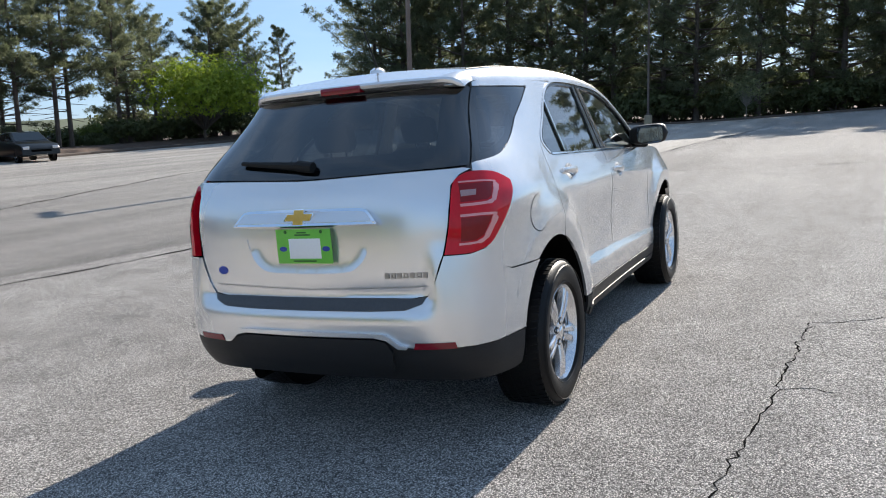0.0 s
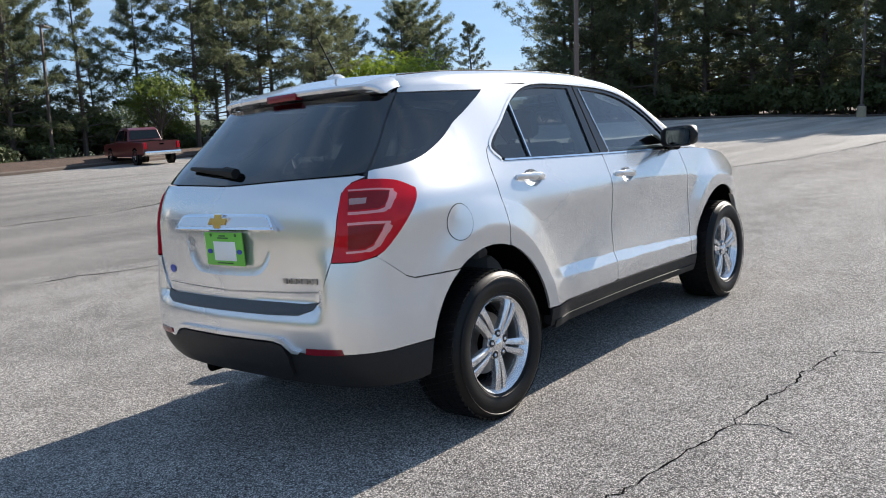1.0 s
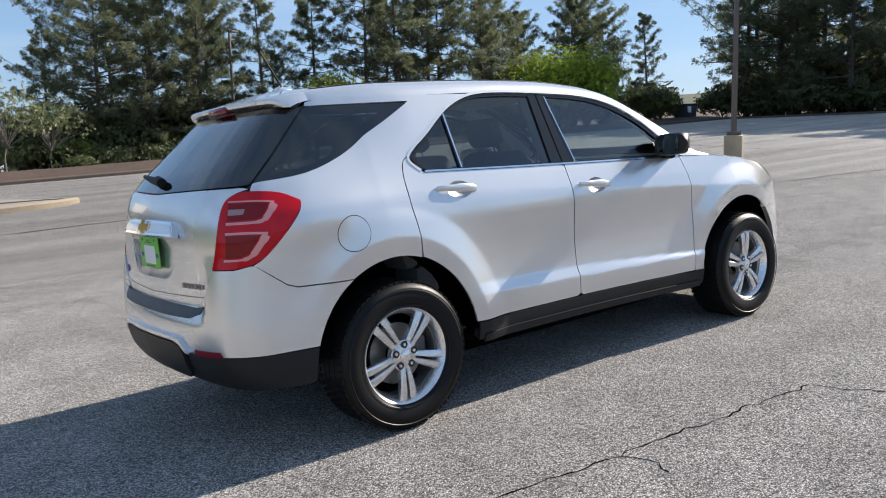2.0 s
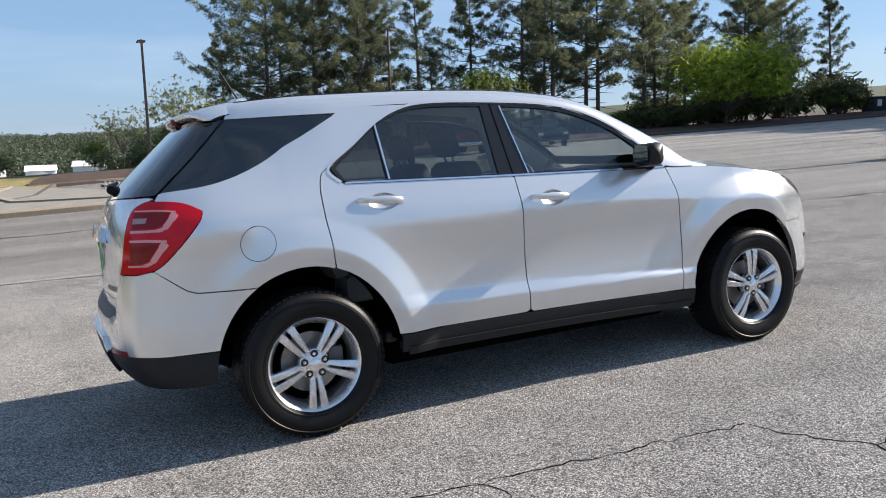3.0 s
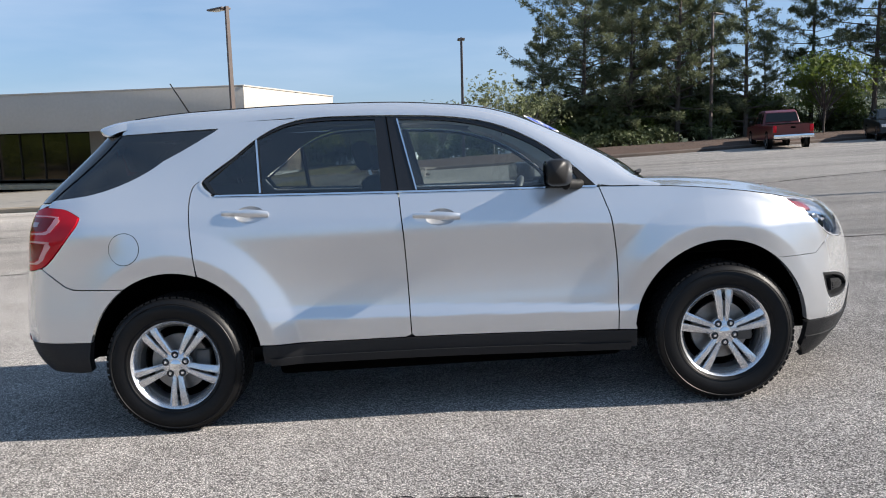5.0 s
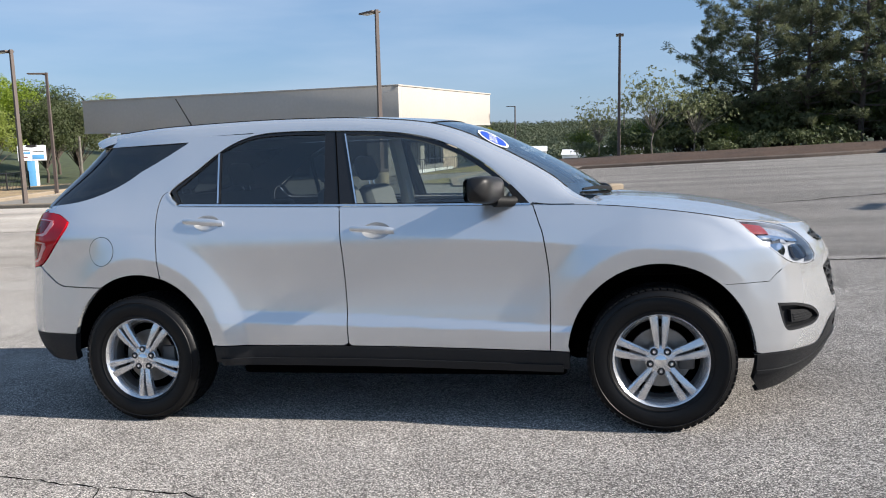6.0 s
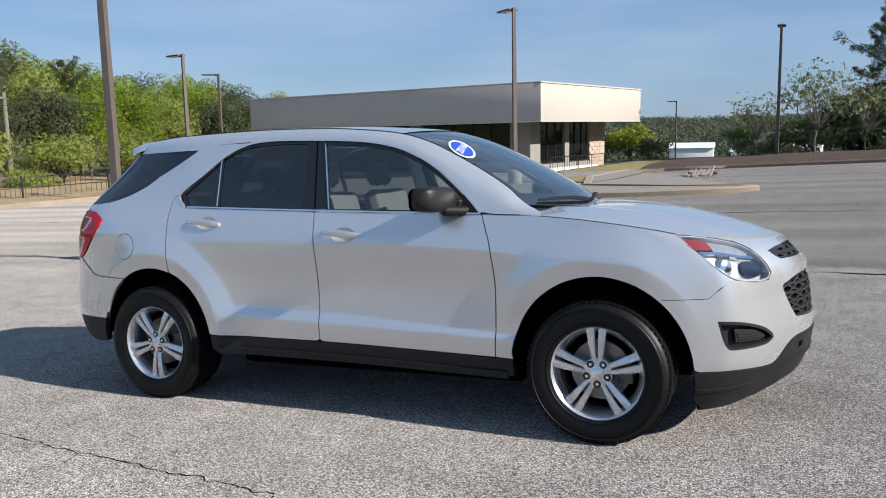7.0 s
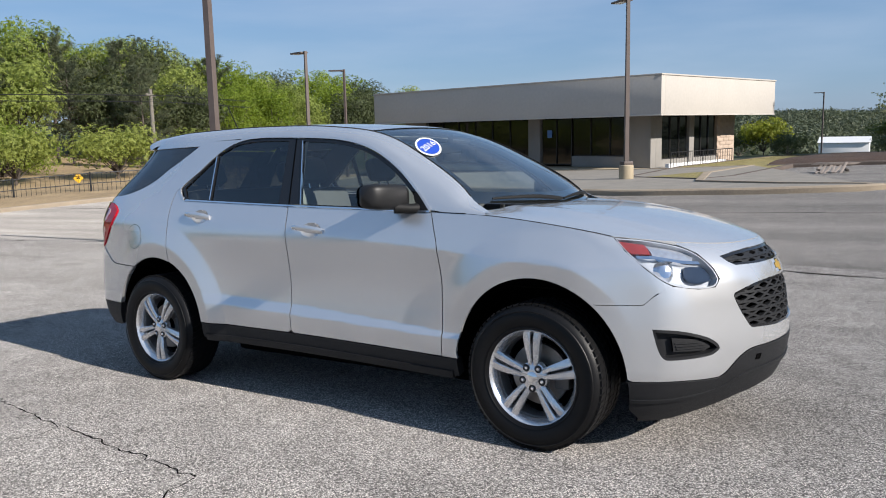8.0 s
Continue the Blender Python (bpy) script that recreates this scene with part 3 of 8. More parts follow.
def broad_mesh(seed, h, rad, trunk, lobes, per, leaf, low=0.25, gap=0.2, lump=(0.30, 0.50), lean=0.45, spray=4):
    """Broadleaf tree: forked trunk, limbs to lobes, sprays of leaves over each lobe."""
    rng = np.random.default_rng(seed)
    bm = bmesh.new()
    fork = h * low
    add_tube(bm, [(0, 0, -0.4), (0.02 * h, 0, fork * 0.6), (0, 0.01 * h, fork)], [trunk, trunk * 0.8, trunk * 0.7], 8)
    cs, ds = [], []
    for i in range(lobes):
        az, el = i * 2.4 + rng.normal(0, 0.4), rng.uniform(-0.35, 1.3)
        r = rng.uniform(0.35, 0.86)
        c = np.array([math.cos(az) * math.cos(el) * rad * r, math.sin(az) * math.cos(el) * rad * r, fork + (h - fork) * (0.42 + 0.5 * math.sin(el) * r)])
        mid = c * np.array([0.45, 0.45, 0]) + np.array([0, 0, fork + (c[2] - fork) * 0.5])
        add_tube(bm, [(0, 0.01 * h, fork * 0.95), mid, c], [trunk * 0.45, trunk * 0.25, trunk * 0.06], 5, cap=False)
        lr = rad * rng.uniform(*lump)
        n = max(5, int(0.5 * per * (lr / rad / 0.4) ** 2))
        d = rng.normal(0, 1, (n, 3))
        d /= np.linalg.norm(d, axis=1, keepdims=True)
        rr = lr * rng.uniform(gap, 1.08, (n, 1)) ** 0.5
        cs += list(c + d * rr * np.array([1.05, 1.05, 0.8]))
        ds += list(d + np.array([0, 0, 0.35]))
    v, f = sprays(rng, cs, ds, spray, leaf, lean)
    return bm, v, f


def make_tree(name, built, bark, leaves, label, category, m, group):
    bm, v, f = built
    t = thing(name, label, category, m, group)
    part("trunk", bm, bark, t)
    raw("crown", v.tolist(), f.tolist(), leaves, t)
    return t


def stand(x, y, s=1.0, turn=None, sink=0.0):
    return Matrix.Translation((x, y, ground_z(x, y) - sink)) @ Matrix.Rotation(random.uniform(0, 6.28) if turn is None else turn, 4, "Z") @ Matrix.Scale(s, 4)


def scaled_copy(ob, x, y, s, sink=0.0):
    c = copy_thing(ob, stand(x, y, sink=sink))
    c.scale = (s * random.uniform(0.94, 1.06), s * random.uniform(0.94, 1.06), s)
    return c


pines = [make_tree("pine_tree", pine_mesh(11 + k, 12.0, sp, fi, li, tu, pe, fu), BARK, PINE, "tall dark green pine with a bare lower trunk", "tree", stand(*at), "pines by the lot")
         for k, (sp, fi, li, tu, pe, fu, at) in enumerate([(5.2, 0.12, 72, 14, 13, 0.36, (8.55, 43.8)), (3.9, 0.14, 52, 12, 13, 0.40, (13.7, 42.0)), (2.6, 0.12, 48, 9, 13, 0.5, (17.6, 41.8)), (3.7, 0.27, 48, 13, 13, 0.32, (25.1, 42.0)), (3.9, 0.34, 44, 13, 13, 0.32, (30.2, 42.0)), (3.4, 0.08, 56, 11, 11, 0.5, (62.5, 33.0))])]
for x, y, k, s in ((11.0, 42.2, 1, 0.80), (6.4, 46.5, 1, 0.62), (12.2, 46.5, 3, 0.84), (15.4, 45.0, 1, 0.76), (22.6, 44.5, 3, 0.80), (29.0, 45.5, 1, 0.82), (20.4, 46, 2, 0.55), (27.5, 42.0, 4, 0.94), (31.5, 42.4, 3, 0.96), (35.4, 42.2, 4, 0.92), (37.4, 43.5, 3, 0.84), (42.5, 46, 3, 0.80),
                   (45.6, 43.0, 3, 0.88), (47.6, 44.5, 1, 0.86), (49.5, 45, 4, 0.92), (52.4, 45.5, 3, 0.80), (56.6, 44.0, 2, 0.80), (17.5, 50, 3, 0.9), (11, 50, 4, 0.85), (45, 51, 0, 0.84)):
    scaled_copy(pines[k], x, y, s)
for i in range(16):
    y = 37.5 - i * 3.4
    scaled_copy(pines[(5, 0, 5, 1)[i % 4]], 61.5 + random.uniform(-0.8, 1.5), y + random.uniform(-0.8, 0.8), random.uniform(1.2, 1.5))
    scaled_copy(pines[(5, 0, 5, 1)[(i + 1) % 4]], 66.0 + random.uniform(-1, 1.5), y + 1.4 + random.uniform(-0.8, 0.8), random.uniform(1.25, 1.6))

spring = make_tree("broadleaf_tree", broad_mesh(31, 6.5, 5.0, 0.13, 54, 300, 0.19, 0.15, 0.40, lump=(0.20, 0.40), lean=0.35), BARK, LEAFBRIGHT, "round broadleaf tree in bright spring green", "tree", stand(40.0, 38.9), "spring green trees")
leafy = make_tree("broadleaf_tree", broad_mesh(37, 5.6, 2.7, 0.07, 28, 120, 0.15, 0.28, 0.2, lump=(0.24, 0.42), lean=0.35), BARK, LEAFSHADE, "loose broadleaf tree in deep green leaf", "tree", stand(21.4, 40.3), "spring green trees")
make_tree("yellow_bush", broad_mesh(39, 2.3, 1.45, 0.05, 22, 120, 0.13, 0.08), BARK, LEAFYELLOW, "bright yellow-green bush beyond the building", "bush", stand(-8.0, 47.5), "")
under = make_tree("shrub", broad_mesh(41, 3.2, 2.0, 0.06, 22, 64, 0.26, 0.08), BARK, LEAFDARK, "dark evergreen shrub under the pines", "shrub", stand(5.0, 43.0), "shrubs under the pines")
for x, y, s in ((6.6, 42.6, 0.9), (9.2, 42.4, 1.0), (8, 44, 1.2), (10.5, 43.5, 1.1), (13, 45.5, 1.2), (15.5, 43.5, 1.0), (18.5, 44.5, 1.1), (20.5, 43, 0.8), (26.5, 44, 0.55), (33, 45, 0.6), (41.5, 43, 0.8), (44, 42, 0.9), (48, 42, 1.0), (51, 44, 1.2), (54, 41, 1.1), (57, 43, 1.2), (12, 53, 1.0), (46, 54, 1.2), (51, 52, 1.3), (55, 50, 1.5), (9, 47, 1.2), (24.0, 44, 0.7), (29.4, 43.4, 0.5), (36.5, 44.5, 0.6), (39.0, 43.6, 0.6), (33.4, 42.2, 0.55), (35.2, 41.4, 0.7), (37.6, 41.2, 0.65), (42.4, 41.4, 0.8), (45.2, 41.0, 0.9), (25.5, 47, 0.7), (28.2, 46.5, 0.6), (31, 46, 0.65), (34.5, 47, 0.7), (38, 47.5, 0.75), (41, 46, 0.8), (59, 46, 1.5)):
    scaled_copy(under, x, y, s, 0.45 if y > 42 and x > 3 else 0.0)
for x, y, s in ((4.6, 44.5, 1.15), (7.4, 45.5, 1.35), (9.8, 46.5, 1.5), (12.0, 45.0, 1.4), (14.4, 46.0, 1.5), (16.6, 46.5, 1.45), (19.0, 46.5, 1.2), (21.5, 47.0, 0.9)):
    scaled_copy(under, x, y, s, 0.6)
for x, y, s in ((5.6, 42.6, 0.5), (9.4, 43.4, 0.62), (11.6, 42.4, 0.5), (14.8, 43.6, 0.6), (19.3, 43.4, 0.62), (16.4, 42.8, 0.45), (34.2, 43.6, 0.42), (53, 40.4, 0.5), (22.4, 42.4, 0.72), (24.2, 43.4, 0.55), (-1.2, 45.8, 0.42), (2.8, 42.8, 0.5), (4.4, 41.8, 0.42), (6.6, 40.6, 0.4)):
    scaled_copy(leafy, x, y, s, 0.3)
for i in range(22):
    scaled_copy(under, 60.6 + random.uniform(0, 2.5), 40 - i * 2.5 + random.uniform(-0.7, 0.7), random.uniform(0.8, 1.4), 0.75)
    scaled_copy(under, 68.0 + random.uniform(0, 3.5), 40 - i * 2.5 + random.uniform(-0.7, 0.7), random.uniform(1.5, 2.3), 1.2)

young = make_tree("young_tree", broad_mesh(51, 4.7, 2.7, 0.05, 36, 34, 0.13, 0.30, 0.05, lump=(0.24, 0.44), spray=5), BARKG, LEAFSPARSE, "thin young tree with sparse pale leaves", "tree", stand(2.8, 38.0), "young trees on the bank")
scaled_copy(young, 5.0, 39.5, 0.85)
scaled_copy(young, 0.0, 39.8, 0.72)
scaled_copy(young, 55.5, 3.4, 0.7)
brush = make_tree("brush", broad_mesh(45, 1.8, 1.7, 0.03, 22, 70, 0.13, 0.03, 0.1, lump=(0.22, 0.42), spray=5), BARKG, LEAFBRUSH, "loose low brush of grey-green leaves on the bank", "bush", stand(1.6, 41.4), "brush on the bank")
for x, y, s in ((-6.4, 46.6, 0.9), (-0.8, 44.6, 0.7), (0.4, 42.6, 0.6), (3.2, 40.6, 0.95), (4.6, 41.6, 1.1), (5.8, 40.8, 1.0), (7.0, 41.8, 1.2), (9.4, 41.2, 0.8), (10.8, 40.0, 0.8), (12.4, 40.6, 0.9), (8.2, 40.2, 0.8), (15.2, 41.2, 0.8), (-0.2, 40.4, 0.55), (1.6, 39.2, 0.5), (6.4, 39.0, 0.6), (-9.8, 49, 1.2), (2.2, 44.8, 1.2), (5.2, 43.4, 1.3)):
    scaled_copy(brush, x, y, s, 0.15)
for i in range(16):
    scaled_copy(brush, 23 + 2.3 * i + random.uniform(-0.6, 0.6), 50 + 2.4 * (i % 3) + random.uniform(-0.8, 0.8), random.uniform(0.9, 1.5), 0.2)
bare = make_tree("bare_tree", broad_mesh(61, 9.5, 2.3, 0.10, 40, 5, 0.16, 0.3, 0.05), BARKG, LEAFSPARSE, "tall bare pale tree among the pines", "tree", stand(48.0, 41.0), "bare trees")
scaled_copy(bare, 49.5, 42.0, 0.9)

# these pines are lower than the rest
for ob, a, b in zip(pines, (0.98, 0.88, 0.84, 0.94, 0.94), (0.84, 0.92, 0.78, 0.98, 0.95)):
    ob.scale = (a, a, b)

# wooded rise to the west
woods = [make_tree("woodland_tree", broad_mesh(71 + k, 12.0, 4.3, 0.2, 44, 330, 0.19, 0.16, 0.62, lump=(0.20, 0.42), lean=0.22), BARK, lf, lb, "tree", stand(*at), "woodland trees") for k, (lf, lb, at) in enumerate([
    (LEAFMID, "full mid-green woodland tree", (-44, 26)), (LEAFBRIGHT, "bright green woodland tree in spring leaf", (-40, 33)), (LEAFDARK, "dark evergreen woodland tree", (-47, 31))])]


def wood_spot(deg, d, share):
    """Place and scale of a tree in the wood: the canopy climbs from the building to the hilltop in the west."""
    rise = float(np.interp(deg, (127, 131, 134, 136, 138.7, 141.2, 142.6, 148.7, 150.3, 152, 160, 170), (0.076, 0.073, 0.075, 0.082, 0.088, 0.10, 0.114, 0.114, 0.127, 0.133, 0.137, 0.14)))
    x, y = 3.1 + d * math.cos(radians(deg)), -4.1 + d * math.sin(radians(deg))
    return x, y, (1.64 + rise * d * share - ground_z(x, y)) / 11.3


for ob, deg, d in ((woods[0], 147.5, 74), (woods[1], 139.5, 70), (woods[2], 144.0, 78)):
    x, y, s = wood_spot(deg, d, 1.0)
    ob.matrix_world = stand(x, y)
    ob.scale = (s * 1.05, s * 1.05, s)
for row, (d0, share) in enumerate(((58, 0.70), (69, 0.88), (83, 1.0))):
    for i in range(15):
        deg = 128.4 + 2.6 * i + 0.85 * row + random.uniform(-0.6, 0.6)
        d = d0 + random.uniform(-3, 3) + 18 * smooth01(140, 127, deg)
        x, y, s = wood_spot(deg, d, share * random.uniform(0.93, 1.05))
        kind = (i * 5 + row * 3) % 7
        src = pines[(3, 0)[i % 2]] if kind in (1, 2, 5) and row < 2 and deg > 139 else woods[((2, 1, 2, 0, 2, 2, 1), (0, 1, 2, 2, 1, 2, 0), (0, 1, 2, 0, 1, 0, 1))[row][kind]]
        scaled_copy(src, x, y, s * (0.94 if src in pines else 1.0))
for i in range(4):
    az = radians(118.5 + 2.6 * i)
    scaled_copy(woods[i % 3], 3 + 108 * math.cos(az), -4 + 108 * math.sin(az), 0.66 + 0.04 * (i % 2))
roadside = make_tree("broadleaf_tree", broad_mesh(35, 5.6, 3.6, 0.13, 34, 150, 0.17, 0.26, lean=0.3), BARK, LEAFFRESH, "pale green broadleaf tree by the fence", "tree", stand(-36.5, 22.5), "trees by the west fence")
roadside.scale = (0.72, 0.72, 0.68)
for x, y, s in ((-37.6, 10.5, 0.45), (-34.6, 24.5, 0.4), (-39.4, 2.5, 0.6)):
    scaled_copy(roadside, x, y, s, 0.6)
for x, y, s in ((-37.8, 17.5, 0.70), (-39.0, 12.5, 0.66), (-35.0, 27.0, 0.62), (-41, 8.0, 0.8), (-34.5, 31.5, 0.60)):
    scaled_copy(roadside, x, y, s)
for x, y, s in ((-43, 19.5, 0.66), (-44, 12, 0.72)):
    scaled_copy(spring, x, y, s)


def far_woods():
    """Distant tree cover on the hills across the valley."""
    rng = np.random.default_rng(5)
    cs, ds = [], []
    for i in range(3000):
        az, d = radians(rng.uniform(84, 104) if i % 3 else rng.uniform(60, 112)), rng.uniform(170, 590)
        x, y = d * math.cos(az), d * math.sin(az)
        swell = 0.5 + 0.5 * math.sin(x * 0.055 + 1.3) * math.sin(y * 0.031 + x * 0.017)
        z, r = ground_z(x, y), rng.uniform(1.5, 3.0) + 1.7 * swell
        k = int(16 + 5 * r)
        q = rng.normal(0, 1, (k, 3))
        q[:, 2] = np.abs(q[:, 2])
        q /= np.linalg.norm(q, axis=1, keepdims=True)
        cs += list(np.array([x, y, z + r * 0.7]) + q * r * np.array([1, 1, 1.05]) * rng.uniform(0.7, 1.08, (k, 1)))
        ds += list(q)
    v, f = sprays(rng, cs, ds, 3, 0.75, 0.4)
    tagged(raw("far_woods", v.tolist(), f.tolist(), FARLEAF), "distant spring woods across the valley", "woods", kind="stuff")


far_woods()


# ---- the car's skin: one smooth surface over (u, z), u running round the plan from the tail's middle to the nose's ----
def curve1(pts):
    """Monotone cubic through (x, y) pairs."""
    xs, ys = [float(p[0]) for p in pts], [float(p[1]) for p in pts]
    d = [(ys[i + 1] - ys[i]) / (xs[i + 1] - xs[i]) for i in range(len(xs) - 1)]
    m = [d[0]] + [0.0 if d[i - 1] * d[i] <= 0 else 2 * d[i - 1] * d[i] / (d[i - 1] + d[i]) for i in range(1, len(d))] + [d[-1]]

    def f(x):
        if x <= xs[0]:
            return ys[0] + m[0] * (x - xs[0])
        if x >= xs[-1]:
            return ys[-1] + m[-1] * (x - xs[-1])
        i = 0
        while xs[i + 1] < x:
            i += 1
        h = xs[i + 1] - xs[i]
        t = (x - xs[i]) / h
        return ys[i] * (1 + 2 * t) * (1 - t) ** 2 + m[i] * h * t * (1 - t) ** 2 + ys[i + 1] * t * t * (3 - 2 * t) + m[i + 1] * h * t * t * (t - 1)
    return f


XR, XF, LR, LF = -1.45, 1.35, 1.6, 1.75
UR, UF = XR - LR, XF + LF
AXLE_R, AXLE_F, HUB = -1.4285, 1.4285, 0.36
prof_plain = curve1([(0.10, 0.74), (0.22, 0.80), (0.30, 0.828), (0.43, 0.853), (0.6, 0.852), (0.75, 0.848), (0.95, 0.852), (1.08, 0.854), (1.7, 0.855)])
prof_door = curve1([(0.10, 0.74), (0.22, 0.80), (0.30, 0.828), (0.36, 0.845), (0.43, 0.854), (0.50, 0.8590), (0.54, 0.8605), (0.58, 0.8590), (0.65, 0.8545), (0.72, 0.8530), (0.80, 0.8570), (0.90, 0.8685), (1.00, 0.8805), (1.06, 0.8855), (1.7, 0.887)])
x_rear = curve1([(0.25, -2.18), (0.33, -2.24), (0.40, -2.30), (0.47, -2.335), (0.55, -2.35), (0.62, -2.352), (0.675, -2.335), (0.725, -2.308), (0.80, -2.312), (0.95, -2.304), (1.05, -2.293), (1.12, -2.279), (1.20, -2.25), (1.24, -2.225), (1.40, -2.06), (1.57, -1.87), (1.66, -1.76)])
x_cheek = curve1([(0.55, -2.35), (0.62, -2.352), (0.70, -2.346), (0.80, -2.332), (0.88, -2.318), (0.95, -2.304), (1.0, -2.299)])
x_front = curve1([(0.14, 2.19), (0.20, 2.26), (0.26, 2.315), (0.33, 2.357), (0.42, 2.389), (0.55, 2.405), (0.70, 2.395), (0.80, 2.372), (0.88, 2.335), (0.94, 2.285), (0.98, 2.235), (1.02, 2.15), (1.06, 2.05), (1.12, 1.9)])


def plan(rows, length, wide):
    q, a = [0.0], 0.0
    for (d0, y0), (d1, y1) in zip(rows, rows[1:]):
        a += math.hypot((d1 - d0) * length, (y1 - y0) * wide)
        q.append(a)
    q = [1 - v / a for v in q]
    return curve1([(v, r[0]) for v, r in zip(q[::-1], rows[::-1])]), curve1([(v, r[1]) for v, r in zip(q[::-1], rows[::-1])])


rear_d, rear_y = plan([(0, 0), (0.004, 0.15), (0.011, 0.30), (0.032, 0.55), (0.078, 0.75), (0.16, 0.88), (0.30, 0.952), (0.55, 0.988), (1, 1)], 0.85, 0.85)
front_d, front_y = plan([(0, 0), (0.008, 0.13), (0.03, 0.28), (0.085, 0.46), (0.16, 0.62), (0.27, 0.80), (0.38, 0.905), (0.55, 0.965), (0.75, 0.99), (1, 1)], 1.03, 0.87)


def s01(a, b, x):
    t = min(1.0, max(0.0, (x - a) / (b - a)))
    return t * t * (3 - 2 * t)


def smin(a, b, k):
    h = max(k - abs(a - b), 0.0) / k
    return min(a, b) - h * h * k * 0.25


def half_width(x, z):
    f = s01(-1.08, -0.66, x) * s01(1.28, 0.72, x)
    low, high = 0.5355 - 0.033 * x, 0.590 - 0.036 * x - 0.030 * max(0.0, x)
    ledge = 0.5 + 0.5 * (math.sqrt((z - low) ** 2 + 0.00001) - math.sqrt((z - high) ** 2 + 0.00001)) / (high - low)
    w = (prof_door(z) - 0.019 * ledge) * f + prof_plain(z) * (1 - f)
    zc = 1.048 - 0.084 * (max(-2.1, min(1.6, x)) + 0.208)
    s = z - zc
    w -= 0.24 * 0.5 * (s + math.sqrt(s * s + 0.00002))
    w = smin(w, 0.812 - 0.35 * (z - 1.17), 0.03)
    w *= 1 - 0.105 * s01(-1.15, -2.0, x) * s01(1.22, 1.56, z)
    w += 0.025 * math.exp(-((x + 1.75) / 0.35) ** 2 - ((z - 1.1) / 0.12) ** 2)
    for xw in (AXLE_R, AXLE_F):
        rr = math.hypot((x - xw) / 0.455, (z - HUB) / 0.485)
        rise = 0.034 * 0.5 * (1 + (math.sqrt((rr - 1.46) ** 2 + 0.0010) - math.sqrt((rr - 1.18) ** 2 + 0.0004)) / 0.28)
        rise -= 0.040 * 0.5 * (1.18 - rr + math.sqrt((1.18 - rr) ** 2 + 0.0004)) * s01(1.6, 1.3, rr)
        w += rise * s01(0.1, 0.4, z) * (s01(-2.02, -1.55, x) if xw < 0 else s01(0.62, 1.10, x) * s01(2.02, 1.60, x) * (s01(0.52, 0.80, z) if x < xw else 1))
    return w


def skin(u, z, sg=-1):
    """The point of the skin at (u, z); sg is -1 on the car's right side and 1 on its left."""
    if u < UR:
        u, sg = 2 * UR - u, -sg
    if u > UF:
        u, sg = 2 * UF - u, -sg
    if u < XR:
        q = (XR - u) / LR
        xr = x_rear(z)
        if 0.62 < z < 0.95:
            xr += (x_cheek(z) - xr) * s01(-2.44, -2.36, u)
        x = xr + rear_d(q) * (XR - xr)
        return x, sg * half_width(x, z) * rear_y(q) * (1 if sg < 0 else 0.97), z
    if u > XF:
        q = (u - XF) / LF
        x = x_front(z) + front_d(q) * (XF - x_front(z))
        return x, sg * half_width(x, z) * front_y(q) * (1 if sg < 0 else 0.97), z
    return u, sg * half_width(u, z) * (1 if sg < 0 else 0.97), z


# ---- car materials ----
def paint_mat():
    """Silver metallic paint under clear lacquer."""
    m = bpy.data.materials.new("silver_metallic_paint")
    m.use_nodes = True
    N, L = m.node_tree.nodes, m.node_tree.links
    b = N["Principled BSDF"]
    b.inputs["Metallic"].default_value, b.inputs["Roughness"].default_value = 0.70, 0.24
    b.inputs["Coat Weight"].default_value, b.inputs["Coat Roughness"].default_value = 0.65, 0.04
    co = N.new("ShaderNodeTexCoord")
    fl = N.new("ShaderNodeTexNoise")
    fl.inputs["Scale"].default_value, fl.inputs["Detail"].default_value = 900.0, 2.0
    ds = N.new("ShaderNodeTexNoise")
    ds.inputs["Scale"].default_value, ds.inputs["Detail"].default_value = 3.0, 6.0
    for n in (fl, ds):
        L.new(co.outputs["Object"], n.inputs["Vector"])
    rp = N.new("ShaderNodeValToRGB")
    e = rp.color_ramp.elements
    e[0].position, e[0].color, e[1].position, e[1].color = 0.3, (0.65, 0.655, 0.66, 1), 0.7, (0.70, 0.705, 0.71, 1)
    L.new(fl.outputs["Fac"], rp.inputs[0])
    L.new(rp.outputs[0], b.inputs["Base Color"])
    mr = N.new("ShaderNodeMapRange")
    mr.inputs["To Min"].default_value, mr.inputs["To Max"].default_value = 0.225, 0.26
    L.new(ds.outputs["Fac"], mr.inputs["Value"])
    L.new(mr.outputs[0], b.inputs["Roughness"])
    return m


